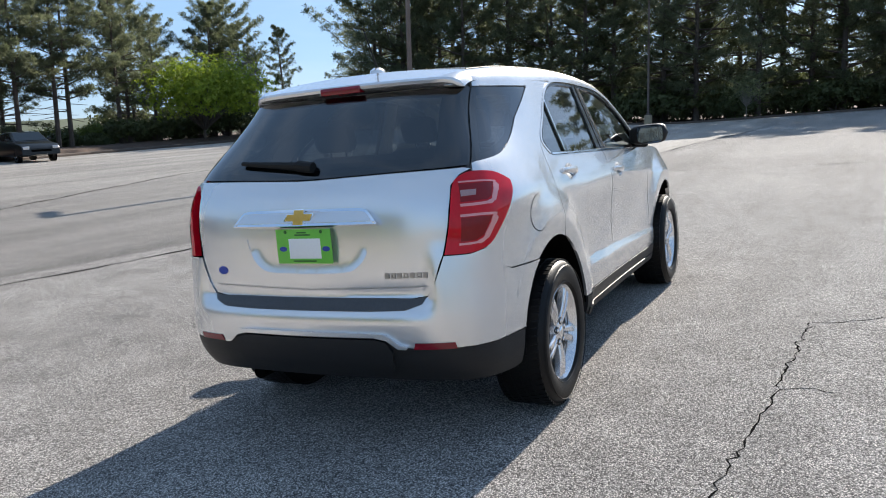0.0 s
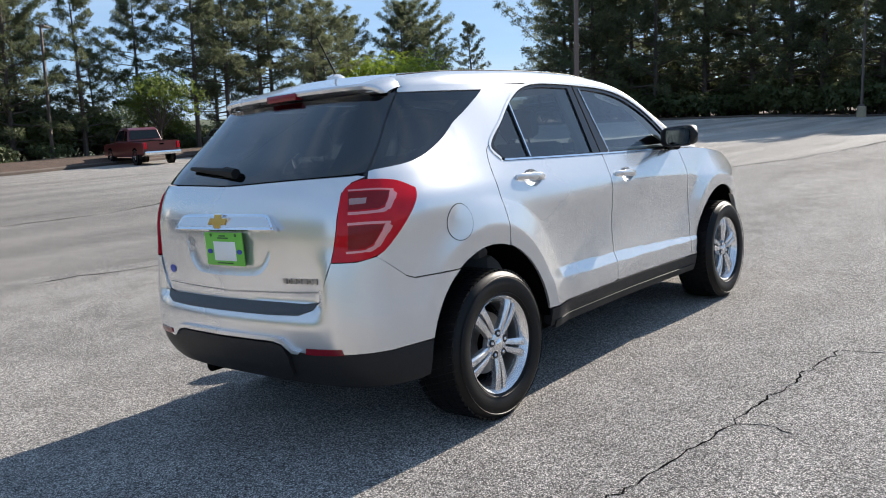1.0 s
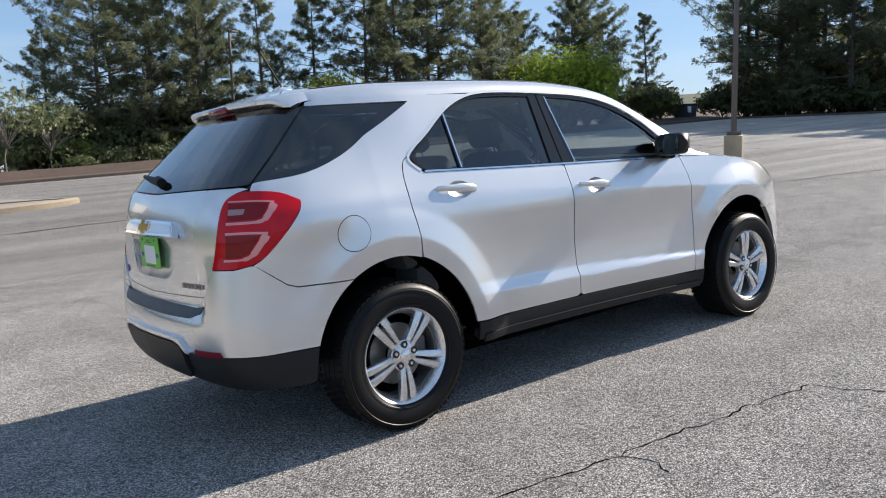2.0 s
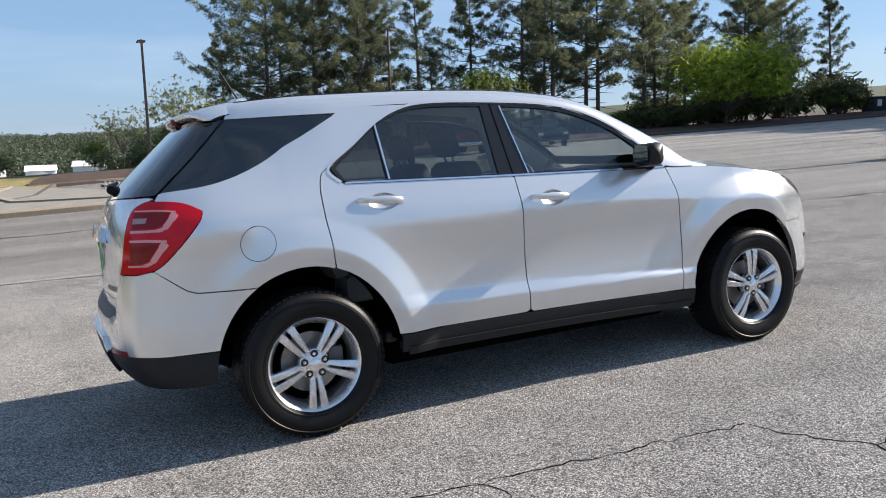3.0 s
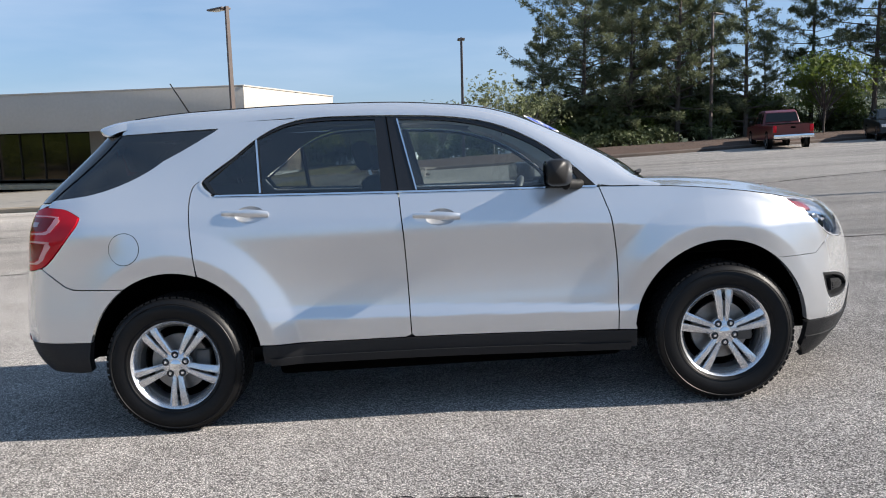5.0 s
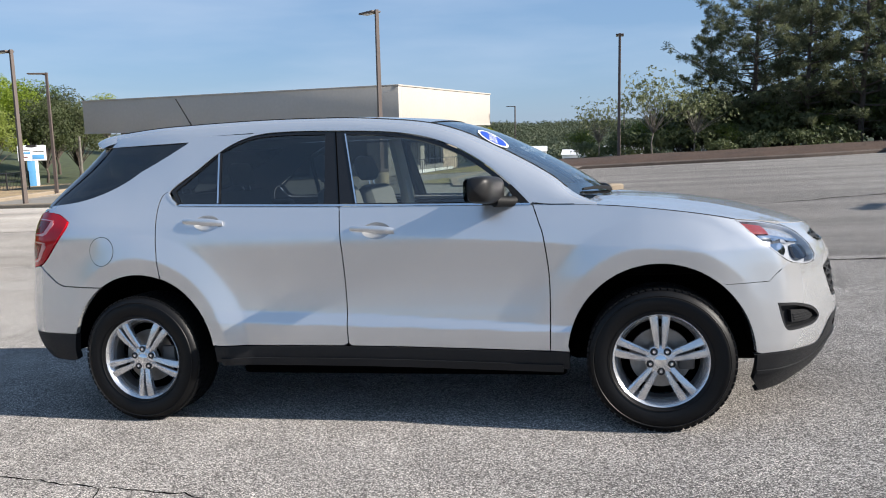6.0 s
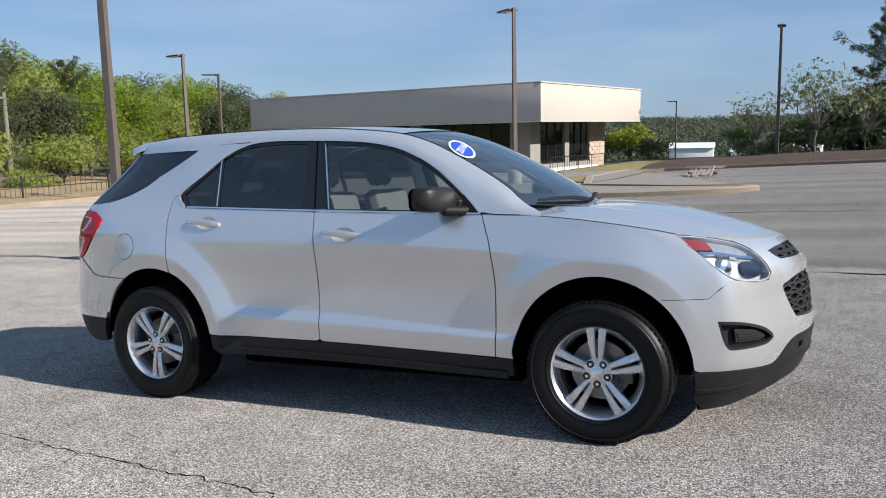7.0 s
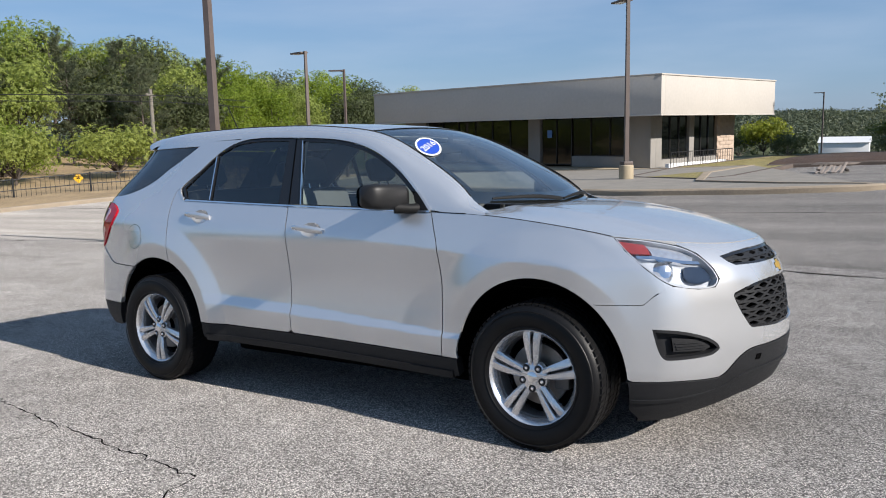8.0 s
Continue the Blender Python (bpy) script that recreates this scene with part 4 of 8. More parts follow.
def glass_mat(name, tint, rough=0.0, ior=1.75):
    """Tinted pane: mirror-like at a slant, clear with a tint head on."""
    m = bpy.data.materials.new(name)
    m.use_nodes = True
    N, L = m.node_tree.nodes, m.node_tree.links
    N.remove(N["Principled BSDF"])
    tr = N.new("ShaderNodeBsdfTransparent")
    tr.inputs[0].default_value = (*tint, 1)
    gl = N.new("ShaderNodeBsdfGlossy")
    gl.inputs["Roughness"].default_value = rough
    gl.inputs["Color"].default_value = (1, 1, 1, 1)
    lw = N.new("ShaderNodeLayerWeight")
    lw.inputs["Blend"].default_value = 0.5
    pw = N.new("ShaderNodeMath")
    pw.operation = "POWER"
    pw.inputs[1].default_value = 4.0
    f0 = ((ior - 1) / (ior + 1)) ** 2
    fr = N.new("ShaderNodeMath")
    fr.operation = "MULTIPLY_ADD"
    fr.inputs[1].default_value, fr.inputs[2].default_value = 1 - f0, f0
    L.new(lw.outputs["Facing"], pw.inputs[0])
    L.new(pw.outputs[0], fr.inputs[0])
    mx = N.new("ShaderNodeMixShader")
    L.new(fr.outputs[0], mx.inputs[0])
    L.new(tr.outputs[0], mx.inputs[1])
    L.new(gl.outputs[0], mx.inputs[2])
    L.new(mx.outputs[0], N["Material Output"].inputs["Surface"])
    return m


PAINT = paint_mat()
GLASS = glass_mat("tinted_side_glass", (0.66, 0.72, 0.70), ior=1.9)
PRIVACY = glass_mat("privacy_glass", (0.14, 0.16, 0.175), ior=1.8)
REARDOOR = glass_mat("rear_door_glass", (0.33, 0.37, 0.37), ior=1.8)
CLEAR = glass_mat("windscreen_glass", (0.84, 0.90, 0.89), ior=2.0)
LENS = glass_mat("clear_lamp_lens", (0.9, 0.92, 0.95), ior=1.4)
CHROME = mat("chrome", (0.80, 0.81, 0.83), 0.08, metal=1.0, var=0.03)
BLACKGLOSS = mat("gloss_black_trim", (0.012, 0.012, 0.013), 0.12, var=0.1, spec=0.6)
RUBBERSEAL = mat("black_rubber_seal", (0.009, 0.009, 0.009), 0.6, var=0.1, spec=0.25)
CLAD = mat("grey_moulded_plastic", (0.015, 0.0155, 0.017), 0.50, var=0.12, scale=4, bump=0.0006, bscale=500, spec=0.3)
# Near black: the deep shade of gaps, wells and underside is in it
VOID = mat("void_black", (0.0015, 0.0015, 0.0015), 0.9, var=0.2, spec=0.05)
TYRE = mat("tyre_rubber", (0.006, 0.006, 0.0065), 0.45, spec=0.25, var=0.25, scale=9, bump=0.0006, bscale=200)
ALLOY = mat("silver_alloy", (0.72, 0.72, 0.73), 0.25, metal=0.8, var=0.05, scale=8)
STEEL = mat("worn_disc_steel", (0.30, 0.28, 0.26), 0.45, metal=0.9, var=0.25, scale=30)
REDLENS = mat("red_lamp_lens", (0.50, 0.004, 0.014), 0.06, var=0.16, scale=25, coat=0.2, spec=0.25)
DARKRED = mat("dark_red_lamp_cell", (0.19, 0.002, 0.005), 0.2, var=0.15, scale=60, coat=0.2, spec=0.3)
LIGHTGUIDE = mat("pale_light_guide", (0.68, 0.26, 0.26), 0.18, var=0.06, coat=1.0)
GREYLENS = mat("grey_reverse_lens", (0.34, 0.20, 0.20), 0.12, var=0.1, coat=1.0)
REFLECT = mat("deep_red_reflector", (0.17, 0.003, 0.012), 0.2, coat=0.2)
AMBERRED = mat("orange_red_reflector", (0.27, 0.04, 0.035), 0.2, var=0.2, scale=40, coat=1.0)
BUCKET = mat("lamp_reflector_chrome", (0.50, 0.51, 0.53), 0.25, metal=0.3, var=0.2, scale=22)
PROJECTOR = mat("dark_projector_lens", (0.02, 0.03, 0.05), 0.06, spec=0.8)
GOLD = mat("gold_badge", (0.62, 0.40, 0.10), 0.3, metal=0.55, var=0.1, scale=60)
GREEN = mat("green_plate_card", (0.16, 0.52, 0.06), 0.45, var=0.05)
CARDWHITE = mat("white_card", (0.80, 0.80, 0.78), 0.5, var=0.03)
BLUEINK = mat("blue_print", (0.02, 0.05, 0.30), 0.45, var=0.08)
GREENINK = mat("dark_green_print", (0.03, 0.12, 0.02), 0.5)
SEATGREY = mat("grey_seat_cloth", (0.13, 0.13, 0.132), 0.9, var=0.15, scale=8, bump=0.002, bscale=300)
PALEGREY = mat("pale_grey_trim", (0.55, 0.54, 0.50), 0.8, var=0.08, scale=4)
DASH = mat("dark_dashboard", (0.022, 0.022, 0.024), 0.6, var=0.15, bump=0.0008, bscale=300)
MIRROR = mat("mirror_glass", (0.46, 0.50, 0.53), 0.02, metal=1.0, var=0.01)

car = thing("sport_utility_car", "silver five-door sport utility car parked on the asphalt", "car", TILT.copy())


# ---- outlines and patches on the skin ----
def crv(pts, n=8):
    """Catmull-Rom line through (u, z) pairs."""
    out = []
    for i in range(len(pts) - 1):
        p0, p1, p2, p3 = pts[max(0, i - 1)], pts[i], pts[i + 1], pts[min(len(pts) - 1, i + 2)]
        for k in range(n):
            t = k / n
            out.append(tuple(0.5 * (2 * b + (c - a) * t + (2 * a - 5 * b + 4 * c - d) * t * t + (3 * b - a - 3 * c + d) * t ** 3) for a, b, c, d in zip(p0, p1, p2, p3)))
    return out + [tuple(pts[-1])]


def dense(loop, h):
    out = []
    for i, p in enumerate(loop):
        q = loop[(i + 1) % len(loop)]
        d = math.hypot(q[0] - p[0], q[1] - p[1])
        if d < 1e-5:
            continue
        n = max(1, int(d / h + 0.5))
        out += [(p[0] + (q[0] - p[0]) * k / n, p[1] + (q[1] - p[1]) * k / n) for k in range(n)]
    return out


def inside(loop, pts):
    a = np.array(loop)
    b = np.roll(a, -1, 0)
    x, y = pts[:, 0][:, None], pts[:, 1][:, None]
    hit = ((a[:, 1] > y) != (b[:, 1] > y)) & (x < (b[:, 0] - a[:, 0]) * (y - a[:, 1]) / (b[:, 1] - a[:, 1] + 1e-12) + a[:, 0])
    return hit.sum(1) % 2 == 1


def skin_at(u, z, sg, off):
    """Point and outward normal on the skin, raised by off."""
    e = 0.0015
    p = Vector(skin(u, z, sg))
    du = Vector(skin(u + e, z, sg)) - Vector(skin(u - e, z, sg))
    dz = Vector(skin(u, z + e, sg)) - Vector(skin(u, z - e, sg))
    n = du.cross(dz)
    n.normalize()
    if sg > 0:
        n = -n
    return p + n * off, n


def ux(x, z):
    """u at which the skin reaches this x."""
    lo, hi = (UR, UF)
    for _ in range(36):
        m = (lo + hi) / 2
        if skin(m, z)[0] < x:
            lo = m
        else:
            hi = m
    return (lo + hi) / 2


def patch(name, loop, material, parent, sg=-1, off=0.0, holes=(), h=0.024, rim=0.014, label="", surf=None):
    """A panel of the skin inside an outline, with turned-in edges; normals follow the skin exactly."""
    loops = [dense(loop, h)] + [dense(q, h) for q in holes]
    pts, edges = [], []
    for lp in loops:
        s = len(pts)
        pts += lp
        edges += [(s + i, s + (i + 1) % len(lp)) for i in range(len(lp))]
    a = np.array(pts)
    gu, gz = np.meshgrid(np.arange(a[:, 0].min() + h * 0.37, a[:, 0].max(), h), np.arange(a[:, 1].min() + h * 0.41, a[:, 1].max(), h))
    g = np.stack([gu.ravel(), gz.ravel()], 1)
    if len(g):
        ok = inside(loops[0], g)
        for q in loops[1:]:
            ok &= ~inside(q, g)
        g = g[ok]
    if len(g):
        near = np.concatenate([((c[:, None, :] - a[None]) ** 2).sum(2).min(1) for c in np.array_split(g, 1 + len(g) // 500)])
        g = g[near > (0.45 * h) ** 2]
    allp = [Vector(p) for p in pts] + [Vector(p) for p in g]
    vc, _, fc, _, _, _ = delaunay_2d_cdt(allp, edges, [], 1, 1e-6)
    fc = [list(f) for f in fc]
    cen = np.array([[sum(vc[i].x for i in f) / len(f), sum(vc[i].y for i in f) / len(f)] for f in fc])
    keep = inside(loops[0], cen)
    for q in loops[1:]:
        keep &= ~inside(q, cen)
    fc = [f for f, k in zip(fc, keep) if k]
    where = surf or skin_at
    pn = [where(v.x, v.y, sg, off) for v in vc]
    verts, norms = [p for p, _ in pn], [n for _, n in pn]
    count = {}
    faces = []
    for f in fc:
        f = list(f)
        c = (verts[f[1]] - verts[f[0]]).cross(verts[f[2]] - verts[f[0]])
        if c.dot(norms[f[0]] + norms[f[1]] + norms[f[2]]) < 0:
            f.reverse()
        faces.append(f)
        for i in range(len(f)):
            k = (f[i], f[(i + 1) % len(f)])
            count[k] = count.get(k, 0) + 1
    loopn = [norms[i] for f in faces for i in f]
    if rim:
        inner = {}
        nv = list(verts)
        for (i, j) in list(count):
            if (j, i) in count:
                continue
            for k in (i, j):
                if k not in inner:
                    inner[k] = len(nv)
                    nv.append(verts[k] - norms[k] * rim)
            f = [j, i, inner[i], inner[j]]
            nn = (nv[f[1]] - nv[f[0]]).cross(nv[f[2]] - nv[f[0]])
            nn.normalize()
            faces.append(f)
            loopn += [nn] * 4
        verts = nv
    me = bpy.data.meshes.new(name)
    me.from_pydata([tuple(v) for v in verts], [], faces)
    me.shade_smooth()
    me.normals_split_custom_set([tuple(n) for n in loopn])
    me.materials.append(material)
    ob = new(name, me)
    ob.parent = parent
    return tagged(ob, label)


def ribbon(pts, width):
    """Outline of a band of that width along (u, z) pairs."""
    l, r = [], []
    for i, p in enumerate(pts):
        a, b = pts[max(0, i - 1)], pts[min(len(pts) - 1, i + 1)]
        d = math.hypot(b[0] - a[0], b[1] - a[1]) or 1
        n = (-(b[1] - a[1]) / d, (b[0] - a[0]) / d)
        w = width[i] if hasattr(width, "__len__") else width
        l.append((p[0] + n[0] * w / 2, p[1] + n[1] * w / 2))
        r.append((p[0] - n[0] * w / 2, p[1] - n[1] * w / 2))
    return l + r[::-1]


def arch(xw, a0, a1, n=28, grow=1.0):
    """Wheel-arch line from angle a0 to a1 in degrees, as (u, z)."""
    out = []
    for k in range(n + 1):
        a = radians(a0 + (a1 - a0) * k / n)
        x, z = xw + 0.455 * grow * math.cos(a), HUB + 0.480 * grow * math.sin(a)
        out.append((ux(x, z), z))
    return out


def flip(loop, mid):
    return [(2 * mid - u, z) for u, z in loop[::-1]]


def both(half, mid):
    """A closed outline from its right half, mirrored over mid."""
    return half + flip(half, mid)


SIDES = ((-1, "right"), (1, "left"))
G2 = 0.003
DLO_TOP = [(-1.247, 1.304), (-1.085, 1.416), (-0.934, 1.525), (-0.783, 1.588), (-0.603, 1.608), (-0.258, 1.596), (0.091, 1.567), (0.331, 1.508), (0.534, 1.404), (0.702, 1.271), (0.815, 1.156)]
belt = curve1([(-1.25, 1.222), (-1.18, 1.219), (-0.194, 1.181), (0.815, 1.149), (1.0, 1.143)])
sill = curve1([(-1.0, 0.434), (-0.19, 0.429), (1.0, 0.398)])
B_LINE = [(-0.215, 1.181), (-0.205, 1.04), (-0.199, 0.95), (-0.190, 0.43)]
b_x = curve1([(z, x) for x, z in B_LINE[::-1]])
DOOR_FRONT = crv([(0.822, 1.146), (0.850, 1.06), (0.872, 0.985), (0.892, 0.82), (0.896, 0.68), (0.892, 0.50), (0.888, 0.404)], 6)
DOOR_BACK = crv([(-1.247, 1.300), (-1.283, 1.272), (-1.302, 1.19), (-1.300, 1.06), (-1.288, 0.945), (-1.280, 0.832)], 6)
fender_top = curve1([(0.82, 1.148), (1.02, 1.140), (1.25, 1.122), (1.5, 1.090), (1.70, 1.055), (1.80, 1.032)])
SEAM_F = [(1.790, 0.728), (2.019, 0.732), (2.065, 0.764), (2.157, 0.817)]
LAMP_F = crv([(2.035, 1.034), (2.186, 1.022), (2.342, 0.990), (2.425, 0.946), (2.468, 0.881), (2.478, 0.832)], 6) + crv([(2.478, 0.832), (2.435, 0.800), (2.326, 0.797), (2.180, 0.822), (2.075, 0.900), (2.018, 0.975), (2.035, 1.034)], 6)[1:-1]
TAIL = crv([(-2.335, 0.889), (-2.305, 1.07), (-2.275, 1.165), (-2.225, 1.199), (-2.15, 1.208), (-2.015, 1.193), (-1.915, 1.152)], 6) + crv([(-1.915, 1.152), (-1.930, 1.105), (-2.010, 1.010), (-2.10, 0.925), (-2.150, 0.900), (-2.225, 0.887), (-2.335, 0.889)], 6)[1:-1]
QGLASS = [(-2.150, 1.246), (-1.975, 1.574), (-1.150, 1.571)] + crv([(-1.150, 1.571), (-1.371, 1.455), (-1.640, 1.336), (-1.880, 1.268), (-2.150, 1.246)], 7)[1:-1]
CLAD_F = crv([(ux(1.872, 0.378), 0.378), (2.194, 0.380), (2.40, 0.376), (2.48, 0.388), (2.572, 0.462), (2.66, 0.494), (2.80, 0.50), (UF, 0.502)], 5)


def shrink(loop, d):
    """The outline drawn in by d."""
    c = []
    n = len(loop)
    area = sum(loop[i][0] * loop[(i + 1) % n][1] - loop[(i + 1) % n][0] * loop[i][1] for i in range(n))
    s = 1 if area > 0 else -1
    for i in range(n):
        a, b = loop[i - 1], loop[(i + 1) % n]
        l = math.hypot(b[0] - a[0], b[1] - a[1]) or 1
        c.append((loop[i][0] - s * (b[1] - a[1]) / l * d, loop[i][1] + s * (b[0] - a[0]) / l * d))
    return c


def door_handle(parent, sg, x, z):
    """Body-coloured pull handle over a scooped cup."""
    bm = bmesh.new()
    rows = []
    for k in range(15):
        t = k / 14
        xx = x - 0.122 + 0.244 * t
        lift = 0.014 * (1 - abs(2 * t - 1) ** 4) + 0.004
        hgt = 0.022 * (0.72 + 0.28 * (1 - abs(2 * t - 1) ** 2)) * (0.8 if t < 0.5 else 1.0)
        p, n = skin_at(xx, z - 0.075 * (xx - x), sg, 0)
        rows.append([bm.verts.new(p + n * (lift + 0.008 * math.cos(a)) + Vector((0, 0, hgt * math.sin(a)))) for a in [2 * math.pi * j / 10 for j in range(10)]])
    for r0, r1 in zip(rows, rows[1:]):
        for j in range(10):
            bm.faces.new((r0[j], r0[(j + 1) % 10], r1[(j + 1) % 10], r1[j]))
    bm.faces.new(rows[0])
    bm.faces.new(rows[-1][::-1])
    hd = part("handle", bm, PAINT, parent)
    cx, cz = x + 0.022, z - 0.004

    def bowl(u, q, side, off):
        """The skin, scooped out behind the handle."""
        a, b = (u - cx) / 0.078, (q - cz) / 0.044
        k = max(0.0, 1 - a * a - b * b)
        p, n = skin_at(u, q, side, 0)
        return p + n * (off - 0.019 * k), (n + Vector((-0.019 * 2 * a / 0.078, 0, -0.019 * 2 * b / 0.044))).normalized()
    patch("handle_cup", handle_cup(x, z), PAINT, parent, sg, 0.0, h=0.012, rim=0, surf=bowl)


def handle_cup(x, z):
    """Outline of the scoop behind a door handle."""
    return [(x + 0.022 + 0.078 * math.cos(2 * math.pi * k / 28), z - 0.004 + 0.044 * math.sin(2 * math.pi * k / 28)) for k in range(28)]


# Darker paint grey for the tailgate crease, its shade as a colour
crease_shade = mat("crease_shade_grey", (0.34, 0.34, 0.345), 0.4, metal=0.6, var=0.1)

for sg, side in SIDES:
    # doors
    top = [(x, belt(x) - 0.004) for x in np.linspace(b_x(1.17) + G2, 0.815, 12)]
    fd = top + [(x - G2, z) for x, z in DOOR_FRONT] + [(x, sill(x) + G2) for x in np.linspace(0.86, -0.17, 10)] + [(b_x(z) + G2, z) for z in np.linspace(0.445, 1.16, 12)]
    front_door = patch("front_door", fd, PAINT, car, sg, 0.0, h=0.013, holes=[handle_cup(-0.025, 1.048)])
    ar = arch(AXLE_R, 9.0, 70.5)
    rd = [(x + G2, z) for x, z in DOOR_BACK[:-1]] + [(u + G2, z + G2) for u, z in ar[::-1]] + [(x, sill(x) + G2) for x in np.linspace(-0.93, -0.22, 8)] + [(b_x(z) - G2, z) for z in np.linspace(0.445, 1.17, 12)] + [(x, belt(x) - 0.004) for x in np.linspace(-0.23, -1.17, 12)] + [(-1.205, 1.232), (-1.235, 1.28)]
    rear_door = patch("rear_door", rd, PAINT, car, sg, 0.0, h=0.013, holes=[handle_cup(-1.010, 1.118)])
    door_handle(front_door, sg, -0.025, 1.048)
    door_handle(rear_door, sg, -1.010, 1.118)
    # front wing
    af = arch(AXLE_F, 172.0, 52.0, 36)
    fe = [(x + G2, z) for x, z in DOOR_FRONT[1:]] + [(0.985, sill(0.985))] + af + [(SEAM_F[0][0], SEAM_F[0][1] + 0.0015)] + [(u, z + 0.0015) for u, z in SEAM_F[1:]] + [(2.067, 0.902), (2.010, 0.975), (2.026, 1.036)] + [(ux(x, fender_top(x)), fender_top(x)) for x in np.linspace(1.78, 0.825, 18)]
    patch("fender", fe, PAINT, car, sg, h=0.013)
    patch("wing_corner", [(2.08, 0.785), (2.19, 0.785), (2.185, 0.823), (2.155, 0.838), (2.10, 0.880), (2.072, 0.902), (2.052, 0.90)], PAINT, car, sg, -0.004, rim=0)
    # rear quarter with its pillar
    aq = arch(AXLE_R, 71.5, 146.0, 30)
    qu = [(x - G2, z) for x, z in DOOR_BACK[::-1]] + [(x, z + 0.004) for x, z in crv(DLO_TOP[1:4], 5)] + [(-0.74, 1.600), (-1.15, 1.604), (-1.6, 1.604), (-1.90, 1.600), (-1.985, 1.592)]
    qu += [(u, z) for u, z in QGLASS[1:2]] + [(-1.150, 1.5745)] + QGLASS[3:] + [(-2.150, 1.243), (-2.155, 1.212)] + [(u, z + 0.003) for u, z in TAIL[26:37]] + [(-1.913, 1.15)] + [(u + 0.004, z - 0.002) for u, z in TAIL[37:58]]
    qu += [(-2.140, 0.896), (-2.048, 0.838), (-1.988, 0.797), (-1.94, 0.780)] + [(ux(-1.70, 0.772), 0.772)]
    qu += [(u, z) for u, z in arch(AXLE_R, 121.0, 71.5, 24)]
    patch("quarter_panel", qu, PAINT, car, sg, h=0.014)
    fuel = [(-1.652 + 0.088 * math.cos(2 * math.pi * k / 36), 0.977 + 0.084 * math.sin(2 * math.pi * k / 36)) for k in range(36)]
    patch("fuel_flap_seam", fuel, RUBBERSEAL, car, sg, 0.0006, rim=0.0004, label="dark seam round the fuel flap") if sg < 0 else None
    patch("fuel_flap", shrink(fuel, 0.0035), PAINT, car, sg, 0.0018, rim=0.001) if sg < 0 else None
    # windows: black frame with three panes, bright moulding
    dlo = crv(DLO_TOP, 5) + [(x, belt(x)) for x in np.linspace(0.80, -1.16, 16)] + [(-1.195, 1.228)]
    small = [(-1.205, 1.300), (-0.962, 1.490), (-0.945, 1.222), (-1.140, 1.229), (-1.168, 1.240)]
    rearp = [(-0.922, 1.221)] + crv([(-0.942, 1.505), (-0.785, 1.567), (-0.60, 1.583), (-0.322, 1.574)], 4) + [(-0.303, 1.199)]
    frontp = [(-0.122, 1.193)] + crv([(-0.203, 1.567), (0.08, 1.541), (0.30, 1.485), (0.50, 1.388), (0.665, 1.262), (0.725, 1.205)], 4) + [(0.735, 1.168)]
    surround = patch("window_surround", shrink(dlo, 0.012), BLACKGLOSS, car, sg, -0.004, [small, rearp, frontp], rim=0.02, label="gloss black frame round the side windows")
    patch("window", shrink(small, -0.004), REARDOOR, rear_door, sg, -0.012, rim=0)
    patch("window", shrink(rearp, -0.004), REARDOOR, rear_door, sg, -0.012, rim=0)
    patch("window", shrink(frontp, -0.004), GLASS, front_door, sg, -0.012, rim=0)
    patch("chrome_moulding", [(x, belt(x) + 0.007) for x in np.linspace(-1.165, 0.81, 24)] + [(x, belt(x) - 0.002) for x in np.linspace(0.81, -1.175, 24)], CHROME, car, sg, 0.004, rim=0.006, label="bright moulding along the window sill")
    patch("upper_moulding", ribbon(crv([(-1.190, 1.226), (-1.243, 1.300)] + DLO_TOP[1:], 5), 0.014), PAINT, car, sg, 0.003, rim=0.006)
    patch("division_bar", ribbon([(-0.933, 1.222), (-0.953, 1.505)], 0.010), CHROME, rear_door, sg, 0.000, rim=0.01)
    patch("division_bar", ribbon([(-0.120, 1.190), (-0.205, 1.570)], 0.008), CHROME, front_door, sg, 0.000, rim=0.01)
    patch("pillar_gap", ribbon([(-0.216, 1.19), (-0.262, 1.585)], 0.007), VOID, car, sg, -0.002, rim=0.002, h=0.03)
    # sill, claddings
    sl = [(x, sill(x) - G2) for x in np.linspace(-0.965, 0.982, 24)] + [(x, sill(x) - 0.095) for x in np.linspace(0.982, -0.965, 24)]
    sc = patch("sill_cladding", sl, CLAD, car, sg, 0.004, rim=0.05)
    patch("sill_step", [(x, sill(x) - 0.068) for x in np.linspace(-0.93, 0.95, 20)] + [(x, sill(x) - 0.108) for x in np.linspace(0.95, -0.93, 20)], CLAD, car, sg, 0.012, rim=0.06)
    # lamps
    lamp = patch("tail_lamp", TAIL, REDLENS, car, sg, 0.008, rim=0.03, label="red tail lamp with pale light guides")
    patch("light_guide", ribbon(crv([(-2.262, 1.080), (-2.13, 1.079), (-2.093, 1.088), (-2.066, 1.115), (-2.040, 1.150)], 5), [0.011] * 6 + [0.016] * 5 + [0.028] * 6 + [0.036] * 4), LIGHTGUIDE, lamp, sg, 0.0105, h=0.015, rim=0.003)
    patch("light_guide", ribbon(crv([(-2.040, 1.156), (-2.13, 1.166), (-2.250, 1.170)], 6), 0.006), LIGHTGUIDE, lamp, sg, 0.0105, h=0.015, rim=0.003)
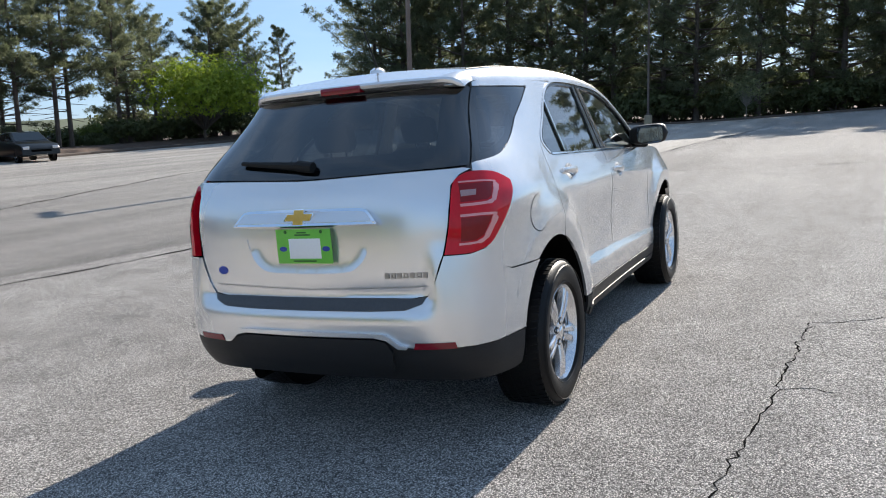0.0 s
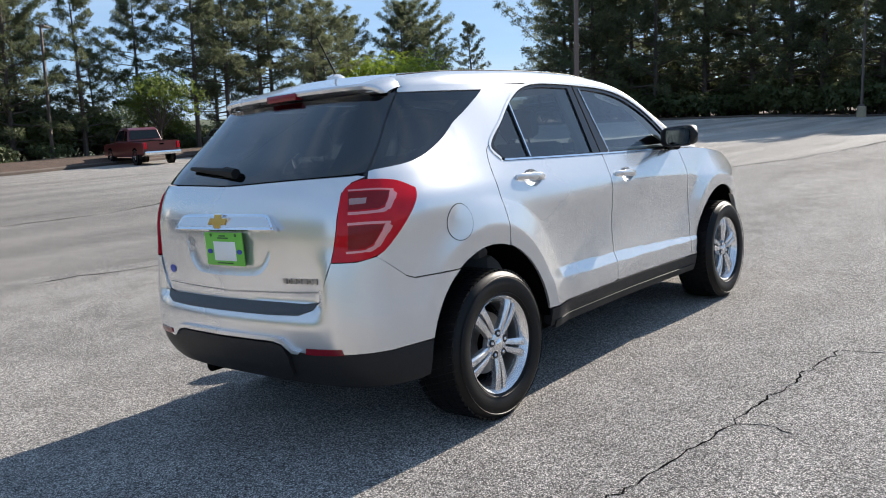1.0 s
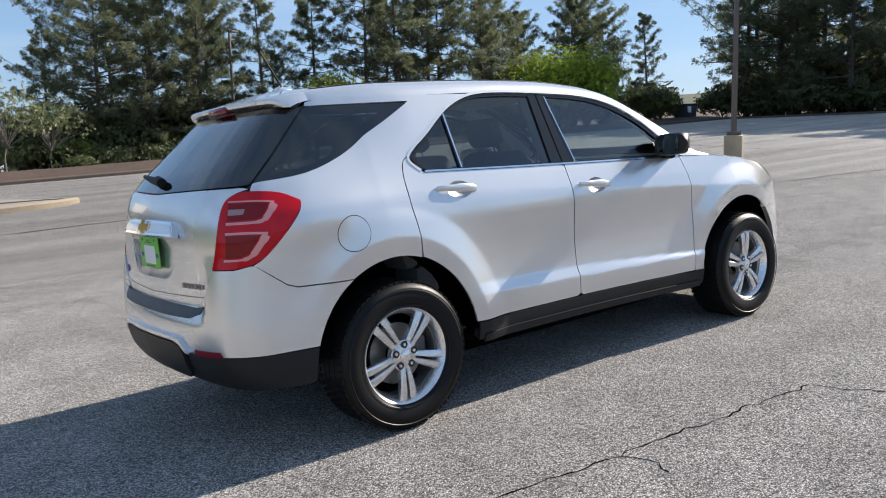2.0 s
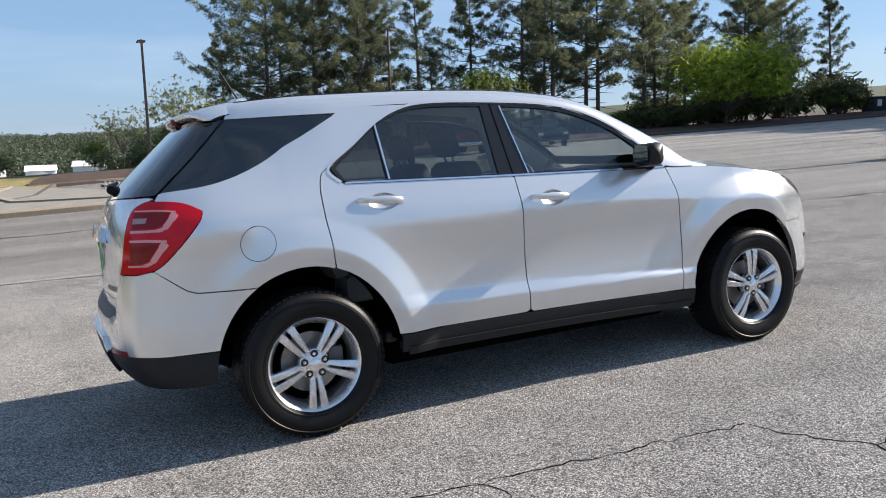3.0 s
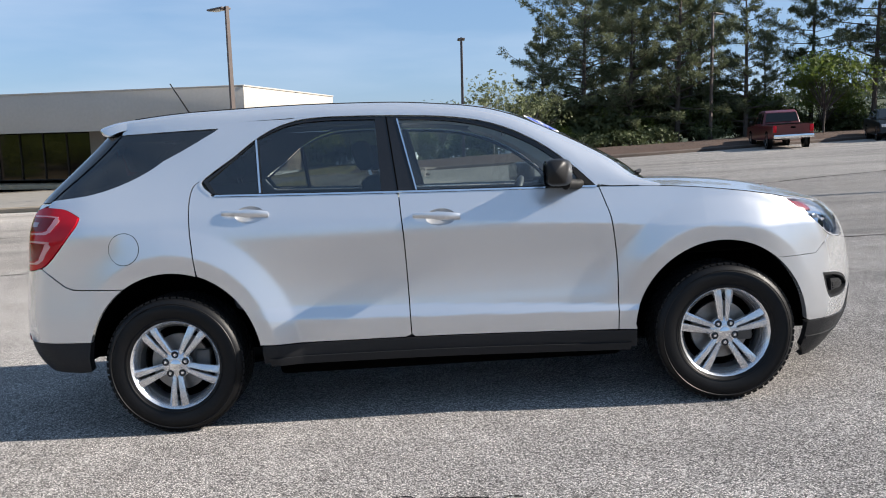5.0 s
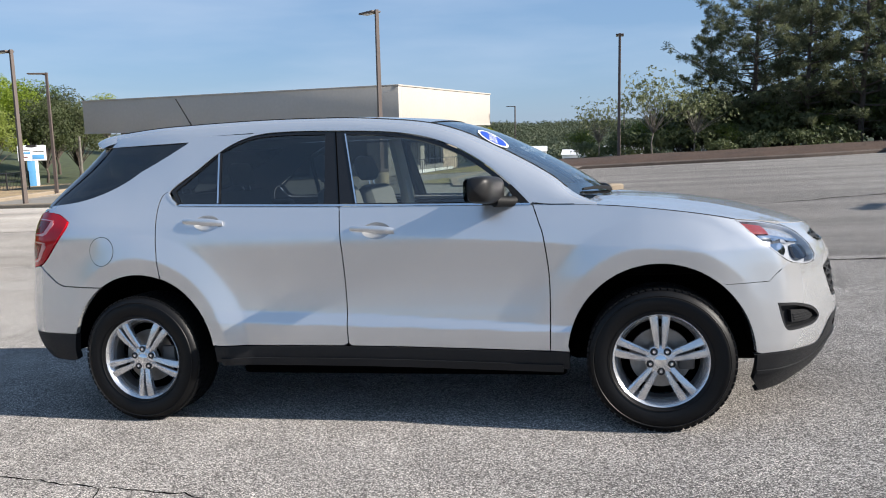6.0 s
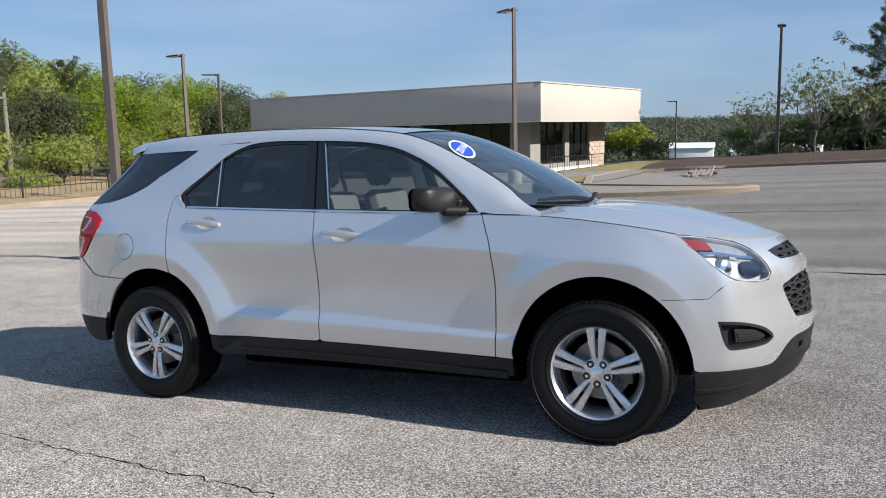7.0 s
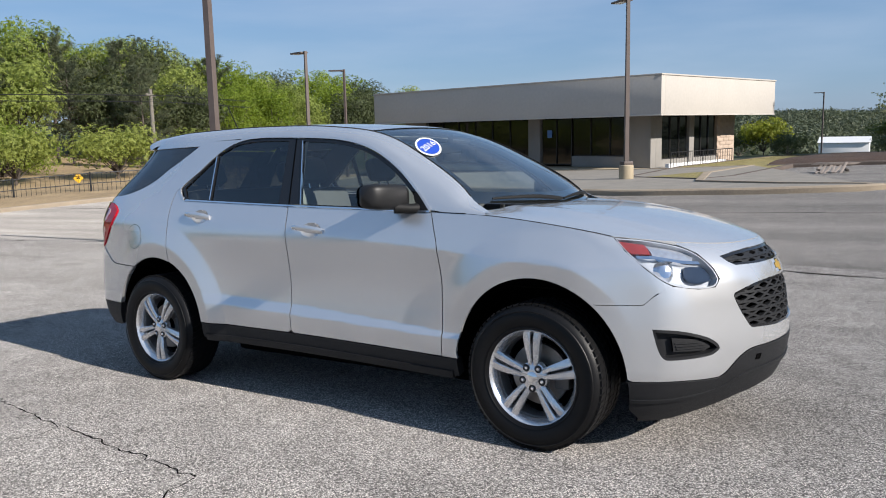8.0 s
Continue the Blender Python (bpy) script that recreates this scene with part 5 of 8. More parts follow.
    patch("light_guide", ribbon(crv([(-2.276, 0.925), (-2.19, 0.926), (-2.150, 0.940), (-2.115, 0.985), (-2.085, 1.024)], 5), [0.009] * 6 + [0.017] * 5 + [0.028] * 6 + [0.036] * 4), LIGHTGUIDE, lamp, sg, 0.0105, h=0.015, rim=0.003)
    patch("light_guide", ribbon(crv([(-2.080, 1.030), (-2.17, 1.037), (-2.268, 1.039)], 6), 0.010), LIGHTGUIDE, lamp, sg, 0.0105, h=0.015, rim=0.003)
    patch("lamp_cell", [(-2.258, 1.092), (-2.125, 1.091), (-2.098, 1.104), (-2.066, 1.152), (-2.13, 1.159), (-2.25, 1.163)], DARKRED, lamp, sg, 0.0095, h=0.015, rim=0.001)
    patch("lamp_cell", [(-2.270, 0.935), (-2.195, 0.936), (-2.160, 0.952), (-2.112, 1.024), (-2.17, 1.029), (-2.266, 1.031)], DARKRED, lamp, sg, 0.0095, h=0.015, rim=0.001)
    patch("reverse_lens", [(-2.252, 1.114), (-2.180, 1.114), (-2.172, 1.136), (-2.250, 1.138)], GREYLENS, lamp, sg, 0.0105, h=0.015, rim=0.001)
    hl = patch("headlamp", shrink(LAMP_F, 0.004), BUCKET, car, sg, -0.045, rim=0, label="headlamp with chrome reflector and orange-red side marker")
    patch("lens_cover", shrink(LAMP_F, 0.003), LENS, hl, sg, 0.001, rim=0)
    patch("lamp_rim", LAMP_F, BUCKET, hl, sg, -0.004, [shrink(LAMP_F, 0.007)], rim=0.045, h=0.015)
    patch("lamp_seal", shrink(LAMP_F, -0.003), RUBBERSEAL, hl, sg, -0.003, [shrink(LAMP_F, 0.001)], rim=0.01, h=0.015)
    patch("side_marker", [(2.040, 1.022), (2.175, 1.006), (2.150, 0.962), (2.045, 0.965), (2.028, 0.985)], AMBERRED, hl, sg, -0.012, rim=0.03, h=0.02)
    patch("turn_lamp", crv([(2.190, 1.008), (2.335, 0.980), (2.405, 0.942)], 4) + [(2.38, 0.918), (2.30, 0.935), (2.165, 0.960)], mat("fluted_clear_lens", (0.62, 0.63, 0.65), 0.18, metal=0.7, var=0.3, scale=45), hl, sg, -0.022, rim=0.03, h=0.02)
    patch("lamp_divider", ribbon([(2.06, 0.952), (2.17, 0.950), (2.31, 0.925), (2.42, 0.915)], 0.014), CHROME, hl, sg, -0.017, rim=0.03, h=0.02)
    patch("projector_lens", crv([(2.325, 0.905), (2.42, 0.898), (2.448, 0.872), (2.450, 0.840), (2.40, 0.822), (2.32, 0.824), (2.290, 0.848), (2.300, 0.880), (2.325, 0.905)], 5)[:-1], PROJECTOR, hl, sg, -0.028, rim=0.02, h=0.02, label="dark blue-black projector lens")
    bm = bmesh.new()
    p, n = skin_at(2.19, 0.885, sg, -0.038)
    add_lathe(bm, [(0.001, 0.012), (0.030, 0.010), (0.040, 0.0), (0.052, -0.012)], 24, m=Matrix.Translation(p) @ n.to_track_quat("Z", "Y").to_matrix().to_4x4())
    part("lamp_bowl", bm, CHROME, hl)
    # quarter glass
    patch("pillar_band", ribbon([(-2.175, 1.235), (-2.09, 1.40), (-2.00, 1.55), (-1.96, 1.60)], 0.10), BLACKGLOSS, car, sg, -0.013, rim=0)
    patch("quarter_window", shrink(QGLASS, 0.002), PRIVACY, car, sg, -0.006, rim=0.01, label="dark privacy glass behind the rear door")
    qb = shrink(QGLASS, 0.0)
    patch("quarter_window_band", qb, BLACKGLOSS, car, sg, -0.010, [shrink([(-2.06, 1.285), (-1.905, 1.535), (-1.33, 1.530), (-1.50, 1.430), (-1.72, 1.340), (-1.92, 1.295)], 0.0)], rim=0.0)

# ---- tail ----
MID = -3.02
gate_half = [(MID, 0.712), (-2.52, 0.712), (-2.425, 0.722), (-2.385, 0.762), (-2.362, 0.84), (-2.342, 0.89), (-2.312, 1.07), (-2.283, 1.165), (-2.232, 1.204), (-2.165, 1.222), (-2.20, 1.229)] + crv([(-2.20, 1.229), (-2.55, 1.226), (MID, 1.214)], 6)[1:]
gate = both(gate_half[1:-1], MID)
recess = both(crv([(-2.655, 1.020), (-2.70, 0.90), (-2.745, 0.850), (-2.815, 0.826), (MID, 0.822)], 5), MID)
tailgate = patch("tailgate", gate, PAINT, car, -1, 0.0, [recess], label="silver tailgate with number plate recess")


def recess_skin(u, z, sg, off):
    d = min(1.0, min(math.hypot(u - a, z - b) for a, b in recess_dense) / 0.05)
    p, n = skin_at(u, z, sg, 0)
    return p + n * (off - 0.022 * d * d * (3 - 2 * d)), (n + Vector((0, 0, 0.3 * (1 - d) * (1 if z < 0.92 else 0)))).normalized()


recess_dense = dense(recess, 0.03)
patch("plate_recess", recess, PAINT, tailgate, -1, 0.0, rim=0, surf=recess_skin, h=0.018)
# Dark line drawn in place of the fold's own shade
patch("gate_crease", ribbon([(-3.60, 0.765), (MID, 0.752), (-2.42, 0.764)], 0.006), crease_shade, tailgate, -1, 0.001, rim=0.0005)
bar = both(crv([(-2.625, 1.028), (-2.665, 1.078), (-2.70, 1.092), (-2.80, 1.095), (MID, 1.097)], 4), MID)


def bar_skin(u, z, sg, off):
    p, n = skin_at(u, z, sg, 0)
    return p + n * (off + 0.28 * (1.062 - z)), (n + Vector((0, 0, 0.28))).normalized()


patch("chrome_bar", bar, CHROME, tailgate, -1, 0.026, rim=0.03, h=0.02, surf=bar_skin, label="chrome bar over the number plate")
patch("bar_face", shrink(bar, 0.012), PAINT, tailgate, -1, 0.029, rim=0.004, h=0.02, surf=bar_skin)
TIE = [(-0.075, -0.012), (-0.058, 0.014), (-0.022, 0.014), (-0.022, 0.030), (0.028, 0.030), (0.028, 0.014), (0.075, 0.014), (0.058, -0.012), (0.022, -0.012), (0.022, -0.028), (-0.028, -0.028), (-0.028, -0.012)]
patch("emblem_rim", [(MID + 1.10 * a, 1.062 + 1.12 * b) for a, b in TIE], CHROME, tailgate, -1, 0.034, rim=0.008, h=0.02)
patch("emblem", [(MID + a, 1.062 + b) for a, b in TIE], GOLD, tailgate, -1, 0.037, rim=0.004, h=0.02, label="plain gold badge shape")


def flat_on_tail(name, y0, y1, z0, z1, x, material, parent, label="", thick=0.004):
    bm = bmesh.new()
    add_box(bm, (x - thick, y0, z0), (x, y1, z1), 0.001)
    return part(name, bm, material, parent, label)


plate = flat_on_tail("number_plate_card", -0.172, 0.112, 0.866, 1.016, -2.303, GREEN, car, "green card plate with a blank white panel", 0.005)
flat_on_tail("blank_panel", -0.118, 0.046, 0.888, 0.975, -2.3085, CARDWHITE, plate, "blank white panel", 0.001)
for y0, y1, z0 in ((-0.05, 0.0, 0.998), (-0.07, 0.012, 0.988), (-0.09, 0.03, 0.874)):
    flat_on_tail("print_bar", y0, y1, z0, z0 + 0.006, -2.3085, GREENINK, plate, "", 0.001)
for yc in (0.078, -0.145):
    bm = bmesh.new()
    add_lathe(bm, [(0.001, 0), (0.016, 0), (0.016, 0.0015), (0.001, 0.0015)], 20, m=Matrix.Translation((-2.3085, yc, 0.93)) @ Matrix.Rotation(-math.pi / 2, 4, "Y") @ Matrix.Diagonal((0.7, 1.2, 1, 1)))
    part("print_mark", bm, BLUEINK, plate)
for yc in (0.06, -0.125):
    bm = bmesh.new()
    add_lathe(bm, [(0.001, 0.002), (0.007, 0.002), (0.008, 0)], 12, m=Matrix.Translation((-2.3085, yc, 1.004)) @ Matrix.Rotation(-math.pi / 2, 4, "Y"))
    part("plate_screw", bm, GREENINK, plate)
bm = bmesh.new()
add_lathe(bm, [(0.001, 0), (0.030, 0), (0.030, 0.002), (0.001, 0.002)], 28, m=Matrix.Translation(skin_at(-3.545, 0.83, -1, 0.001)[0]) @ skin_at(-3.545, 0.83, -1, 0.001)[1].to_track_quat("Z", "Y").to_matrix().to_4x4() @ Matrix.Diagonal((1.0, 0.62, 1, 1)))
part("oval_sticker", bm, BLUEINK, tailgate, "small blue oval sticker")


# the model lettering is a trade name, so it is a row of plain chrome bars
for k in range(7):
    a = -2.612 + k * 0.0295
    patch("badge_bar", [(a, 0.800), (a + 0.021, 0.800), (a + 0.021, 0.822), (a, 0.822)], STEEL, tailgate, -1, 0.005, [[(a + 0.006, 0.806), (a + 0.015, 0.806), (a + 0.015, 0.816), (a + 0.006, 0.816)]] if k % 2 else (), rim=0.004, h=0.01)

# rear glass, black surround, wiper
gl_half = crv([(MID, 1.222), (-2.55, 1.234), (-2.172, 1.240)], 6) + crv([(-2.160, 1.250), (-2.075, 1.42), (-1.995, 1.572)], 6) + [(-2.35, 1.578), (MID, 1.585)]
glass_r = both(gl_half[1:-1], MID)
rw = patch("rear_window", glass_r, PRIVACY, car, -1, -0.004, rim=0.008, label="dark tinted rear window")
inner_g = both([(-2.55, 1.262), (-2.345, 1.272), (-2.30, 1.40), (-2.265, 1.535), (-2.5, 1.545)], MID)
patch("rear_window_band", shrink(glass_r, 0.002), BLACKGLOSS, rw, -1, -0.009, [inner_g], rim=0)
wb = bmesh.new()
for f0, f1, r0, r1 in (((-2.985, 1.262), (-3.08, 1.272), 0.024, 0.026), ((-3.06, 1.270), (-3.50, 1.296), 0.020, 0.010)):
    pts = [skin_at(f0[0] + (f1[0] - f0[0]) * t, f0[1] + (f1[1] - f0[1]) * t, -1, 0.013)[0] for t in (0, 0.33, 0.66, 1)]
    add_tube(wb, pts, [r0 + (r1 - r0) * t for t in (0, 0.33, 0.66, 1)], 10)
part("rear_wiper", wb, RUBBERSEAL, car, "black rear wiper arm and blade")

# bumper, pad, cladding, reflectors
bumper_half = [(MID, 0.690), (-2.52, 0.690), (-2.45, 0.698), (-2.415, 0.722), (-2.378, 0.770), (-2.352, 0.84), (-2.338, 0.884), (-2.225, 0.882), (-2.150, 0.895), (-2.137, 0.893), (-2.048, 0.833), (-1.988, 0.792), (-1.94, 0.775), (ux(-1.70, 0.767), 0.767)]
bumper_half += [(u, z) for u, z in arch(AXLE_R, 122.0, 163.0, 22)] + [(-2.10, 0.502), (-2.25, 0.508), (-2.48, 0.512), (-2.555, 0.520)] + crv([(-2.555, 0.520), (-2.60, 0.553), (-2.66, 0.563), (MID, 0.566)], 5)[1:]
rear_bumper = patch("rear_bumper", both(bumper_half[1:-1], MID), PAINT, car, -1, 0.006, rim=0.03)
pad = both([(-2.60, 0.716), (-2.47, 0.712), (-2.425, 0.720), (-2.445, 0.690), (-2.52, 0.668), (-2.7, 0.664)], MID)
patch("bumper_pad", pad, mat("grey_step_pad", (0.05, 0.053, 0.058), 0.45, var=0.15, scale=6, bump=0.0006, bscale=400), rear_bumper, -1, 0.010, rim=0.01, h=0.016, label="dark textured step pad")
cl_half = crv([(MID, 0.562), (-2.66, 0.559), (-2.60, 0.549), (-2.552, 0.515)], 4) + [(-2.48, 0.508), (-2.25, 0.504), (-2.10, 0.498)] + [(u, z) for u, z in arch(AXLE_R, 163.8, 182.0, 8)] + crv([(-2.00, 0.335), (-2.30, 0.345), (-2.6, 0.352), (MID, 0.355)], 4)
patch("rear_valance", both(cl_half[1:-1], MID), CLAD, car, -1, 0.004, rim=0.04, label="dark grey lower bumper cladding")
patch("centre_valance", both([(-2.66, 0.552), (-2.61, 0.540), (-2.585, 0.50), (-2.60, 0.42), (-2.66, 0.385)], MID), CLAD, car, -1, 0.022, rim=0.03)
patch("bumper_lip", both(crv([(MID, 0.580), (-2.66, 0.578), (-2.595, 0.566), (-2.548, 0.533), (-2.50, 0.522)], 4)[1:-1] + [(-2.52, 0.514), (-2.556, 0.517), (-2.606, 0.550), (-2.665, 0.562)], MID), PAINT, rear_bumper, -1, 0.024, rim=0.03, h=0.016)
for f in (0, 1):
    rl = [(-2.489, 0.509), (-2.302, 0.507), (-2.308, 0.533), (-2.480, 0.536)]
    patch("rear_reflector", rl if not f else flip(rl, MID), REFLECT, rear_bumper, -1, 0.010, rim=0.006, h=0.02, label="deep red bumper reflector")
bm = bmesh.new()
add_tube(bm, [(-1.9, 0.40, 0.31), (-2.18, 0.40, 0.31)], 0.032, 16)
part("exhaust_pipe", bm, VOID, car)

# ---- nose ----
fb_half = [(u, z + 0.002) for u, z in CLAD_F[:-1]] + [(UF, 0.504)]
lead = crv([(2.358, 0.9905), (2.375, 0.9975), (2.425, 0.9945), (2.50, 0.989), (2.60, 0.983), (2.70, 0.9785), (2.80, 0.976), (UF, 0.974)], 4)
bmp = [(u, z) for u, z in arch(AXLE_F, 53.0, 3.5, 24)] + fb_half[1:-1] + [(UF, 0.504)]
up = [(UF, 0.989)] + lead[-2::-1] + [(2.39, 0.973), (2.430, 0.950), (2.474, 0.883), (2.484, 0.832), (2.438, 0.796), (2.326, 0.793), (2.172, 0.815)] + [(u, z - 0.0015) for u, z in SEAM_F[:-1][::-1]]
nose_right = up[1:] + bmp[:-1]
nose_loop = nose_right + [(2 * UF - u, z) for u, z in nose_right[::-1]]
fog = crv([(2.056, 0.624), (2.189, 0.614), (2.329, 0.583), (2.409, 0.546), (2.432, 0.518)], 5) + crv([(2.432, 0.518), (2.405, 0.498), (2.347, 0.486), (2.162, 0.480), (2.112, 0.492), (2.080, 0.540), (2.056, 0.624)], 5)[1:-1]
lgr = both([(UF - 0.2, 0.806)] + crv([(2.78, 0.800), (2.700, 0.790), (2.600, 0.772), (2.546, 0.752), (2.578, 0.679), (2.640, 0.606), (2.668, 0.592)], 3) + [(UF - 0.2, 0.580)], UF)
ugr = both([(UF - 0.25, 0.950), (2.70, 0.943), (2.566, 0.930), (2.600, 0.900), (2.640, 0.884), (UF - 0.25, 0.880)], UF)
front_bumper = patch("front_bumper", nose_loop, PAINT, car, -1, 0.0, [fog, flip(fog, UF), lgr, ugr], rim=0.03, h=0.022)


def grille(name, loop, rows, z0, z1, label):
    g = patch(name, shrink(loop, -0.006), VOID, car, -1, -0.045, rim=0, label=label)
    patch("grille_rim", shrink(loop, -0.002), BLACKGLOSS, g, -1, -0.006, [shrink(loop, 0.012)], rim=0.03, h=0.02)
    lo = np.array(loop)

    def span(z):
        us = []
        for i in range(len(lo)):
            (a, b), (c, d) = lo[i], lo[(i + 1) % len(lo)]
            if (b - z) * (d - z) < 0:
                us.append(a + (c - a) * (z - b) / (d - b))
        return (min(us), max(us)) if len(us) > 1 else None
    step = (z1 - z0) / rows
    for r in range(rows):
        zc = z0 + step * (r + 0.5)
        sp = span(zc)
        if sp is None:
            continue
        a, b = sp[0] + 0.008, sp[1] - 0.008
        for s in (1, -1):
            pts = [(u, zc + s * step * 0.5 * (0.50 + 0.38 * math.sin((u - UF) * 2 * math.pi / 0.15 + r * math.pi))) for u in np.arange(a, b, 0.0125)]
            patch("grille_bar", ribbon(pts, 0.011), CLAD, g, -1, -0.012, rim=0.025, h=0.03)
        ze = z0 + step * r
        se = span(ze) if r else None
        if se:
            patch("grille_slat", ribbon([(u, ze) for u in np.linspace(se[0] + 0.008, se[1] - 0.008, 30)], 0.010), CLAD, g, -1, -0.008, rim=0.025, h=0.03)


grille("lower_grille", lgr, 5, 0.585, 0.800, "black honeycomb lower grille")
grille("upper_grille", ugr, 2, 0.884, 0.946, "black honeycomb upper grille")
patch("emblem_rim", [(UF + 0.95 * a, 0.846 + 1.0 * b) for a, b in TIE], CHROME, front_bumper, -1, 0.006, rim=0.008, h=0.02)
patch("emblem", [(UF + 0.8 * a, 0.846 + 0.8 * b) for a, b in TIE], GOLD, front_bumper, -1, 0.008, rim=0.004, h=0.02, label="plain gold badge shape")
for f in (0, 1):
    lp = fog if not f else flip(fog, UF)
    fg = patch("fog_lamp_bezel", shrink(lp, -0.003), CLAD, car, -1, -0.040, rim=0, label="dark plastic bezel in the front bumper")
    patch("bezel_rim", shrink(lp, -0.001), CLAD, fg, -1, -0.002, [shrink(lp, 0.014)], rim=0.04, h=0.015)
    bl = [(2.16, 0.580), (2.30, 0.568), (2.375, 0.540), (2.385, 0.522), (2.34, 0.512), (2.17, 0.515)]
    blank = patch("bezel_blank", bl if not f else flip(bl, UF), CLAD, fg, -1, -0.018, rim=0.02, h=0.02)
    for zr, ua, ub in ((0.528, 2.185, 2.355), (0.541, 2.18, 2.345), (0.554, 2.175, 2.315)):
        rb = ribbon([(ua + (ub - ua) * t, zr) for t in np.linspace(0, 1, 8)], 0.006)
        patch("bezel_rib", rb if not f else flip(rb, UF), CLAD, blank, -1, -0.013, rim=0.006, h=0.03)
tops = [(u, z - 0.002) for u, z in CLAD_F[:-1]]
lows = [(2.9, 0.285), (2.668, 0.262), (2.488, 0.220), (2.266, 0.180), (2.06, 0.172), (ux(1.90, 0.19), 0.185)] + [(u, z) for u, z in arch(AXLE_F, -15, 2.0, 6)]
right = lows + tops
lip = patch("front_valance", right + [(2 * UF - u, z) for u, z in right[::-1]], CLAD, car, -1, 0.005, rim=0.03, label="dark grey lower front bumper cladding")
patch("lip_ridge", ribbon(crv([(1.98, 0.285), (2.2, 0.290), (2.45, 0.315), (2.62, 0.372), (2.8, 0.39), (UF, 0.392), (2 * UF - 2.8, 0.39), (2 * UF - 2.62, 0.372), (2 * UF - 2.45, 0.315), (2 * UF - 2.2, 0.29)], 5), 0.016), CLAD, lip, -1, 0.012, rim=0.012)
patch("tow_eye_cover", [(2.70, 0.435), (2.74, 0.435), (2.745, 0.462), (2.705, 0.462)], VOID, lip, -1, 0.008, rim=0.002)


# ---- bonnet, windscreen, roof ----
def grid_mesh(name, rows, material, parent, label="", thick=0.0, closed=False):
    """Smooth sheet through rows of points."""
    n, m = len(rows), len(rows[0])
    verts = [tuple(p) for r in rows for p in r]
    faces = [(i * m + j, i * m + j + 1, (i + 1) * m + j + 1, (i + 1) * m + j) for i in range(n - 1) for j in range(m - 1)]
    bm = bmesh.new()
    vs = [bm.verts.new(v) for v in verts]
    for f in faces:
        bm.faces.new([vs[i] for i in f])
    bmesh.ops.recalc_face_normals(bm, faces=bm.faces)
    if sum(f.normal.z for f in bm.faces) < 0:
        bmesh.ops.reverse_faces(bm, faces=bm.faces)
    if thick:
        edge = [e for e in bm.edges if e.is_boundary]
        got = bmesh.ops.extrude_edge_only(bm, edges=edge)
        for v in [g for g in got["geom"] if isinstance(g, bmesh.types.BMVert)]:
            v.co.z -= thick
        for e in edge:
            e.smooth = False
    me = bpy.data.meshes.new(name)
    for f in bm.faces:
        f.smooth = True
    for e in bm.edges:
        if len(e.link_faces) == 2 and e.calc_face_angle(0) > radians(38):
            e.smooth = False
    bm.to_mesh(me)
    bm.free()
    me.materials.append(material)
    ob = new(name, me)
    ob.parent = parent
    return tagged(ob, label)


def side_y(x, z):
    return -skin(ux(x, z), z)[1]


hood_rows = []
for i in range(29):
    s = i / 28
    xs, xc = 1.02 + 0.765 * s, 1.19 + 1.060 * s
    zs = fender_top(xs) + 0.003
    ys = side_y(xs, zs) - 0.004
    zc = 1.168 - 0.025 * s - 0.170 * s ** 2.4
    row = []
    for j in range(41):
        t = -1 + 2 * j / 40
        b = abs(t) ** 2.2
        bz = abs(t) ** 2.6
        crease = 0.010 * math.exp(-((abs(t) - 0.62) / 0.06) ** 2) * (1 - s) ** 0.5
        row.append((xc + (xs - xc) * b, t * ys * (1 if t < 0 else 0.97), zc + (zs - zc) * bz + crease))
    if i == 28:
        lead_fix = []
        for j in range(41):
            t = abs(-1 + 2 * j / 40)
            z = 0.975 + 0.060 * t ** 3
            lo, hi = XF, UF
            for _ in range(30):
                mid = (lo + hi) / 2
                lo, hi = (mid, hi) if -skin(mid, z)[1] > t * ys else (lo, mid)
            lead_fix.append((skin(lo, z)[0] - 0.004 - row[j][0], z + 0.003 - row[j][2]))
    hood_rows.append(row)
hood_rows = [[(p[0] + f[0] * (i / 28) ** 3, p[1], p[2] + f[1] * (i / 28) ** 3) for p, f in zip(r, lead_fix)] for i, r in enumerate(hood_rows)]
hood = grid_mesh("bonnet", hood_rows, PAINT, car, thick=0.02)

for j in (0, -1):
    bm = bmesh.new()
    add_tube(bm, [(r[j][0], r[j][1], r[j][2] - 0.001) for r in hood_rows], 0.0022, 6)
    part("bonnet_seam", bm, RUBBERSEAL, hood)

edge_y = curve1([(-2.0, 0.515), (-1.7, 0.548), (-1.3, 0.583), (-0.3, 0.585), (0.1, 0.575), (0.25, 0.572), (0.45, 0.582), (0.65, 0.615), (0.92, 0.672), (1.03, 0.705), (1.14, 0.748)])
edge_z = curve1([(-2.0, 1.622), (-1.7, 1.650), (-1.28, 1.674), (-0.82, 1.678), (-0.28, 1.664), (0.1, 1.630), (0.25, 1.606), (0.4, 1.562), (0.633, 1.452), (0.92, 1.285), (1.03, 1.195), (1.14, 1.146)])
rail_z = curve1([(-2.0, 1.596), (-0.9, 1.604), (-0.74, 1.606), (-0.603, 1.612), (-0.258, 1.600), (0.091, 1.571), (0.331, 1.512), (0.534, 1.408), (0.702, 1.275), (0.82, 1.160), (0.90, 1.147), (1.03, 1.142), (1.14, 1.134)])


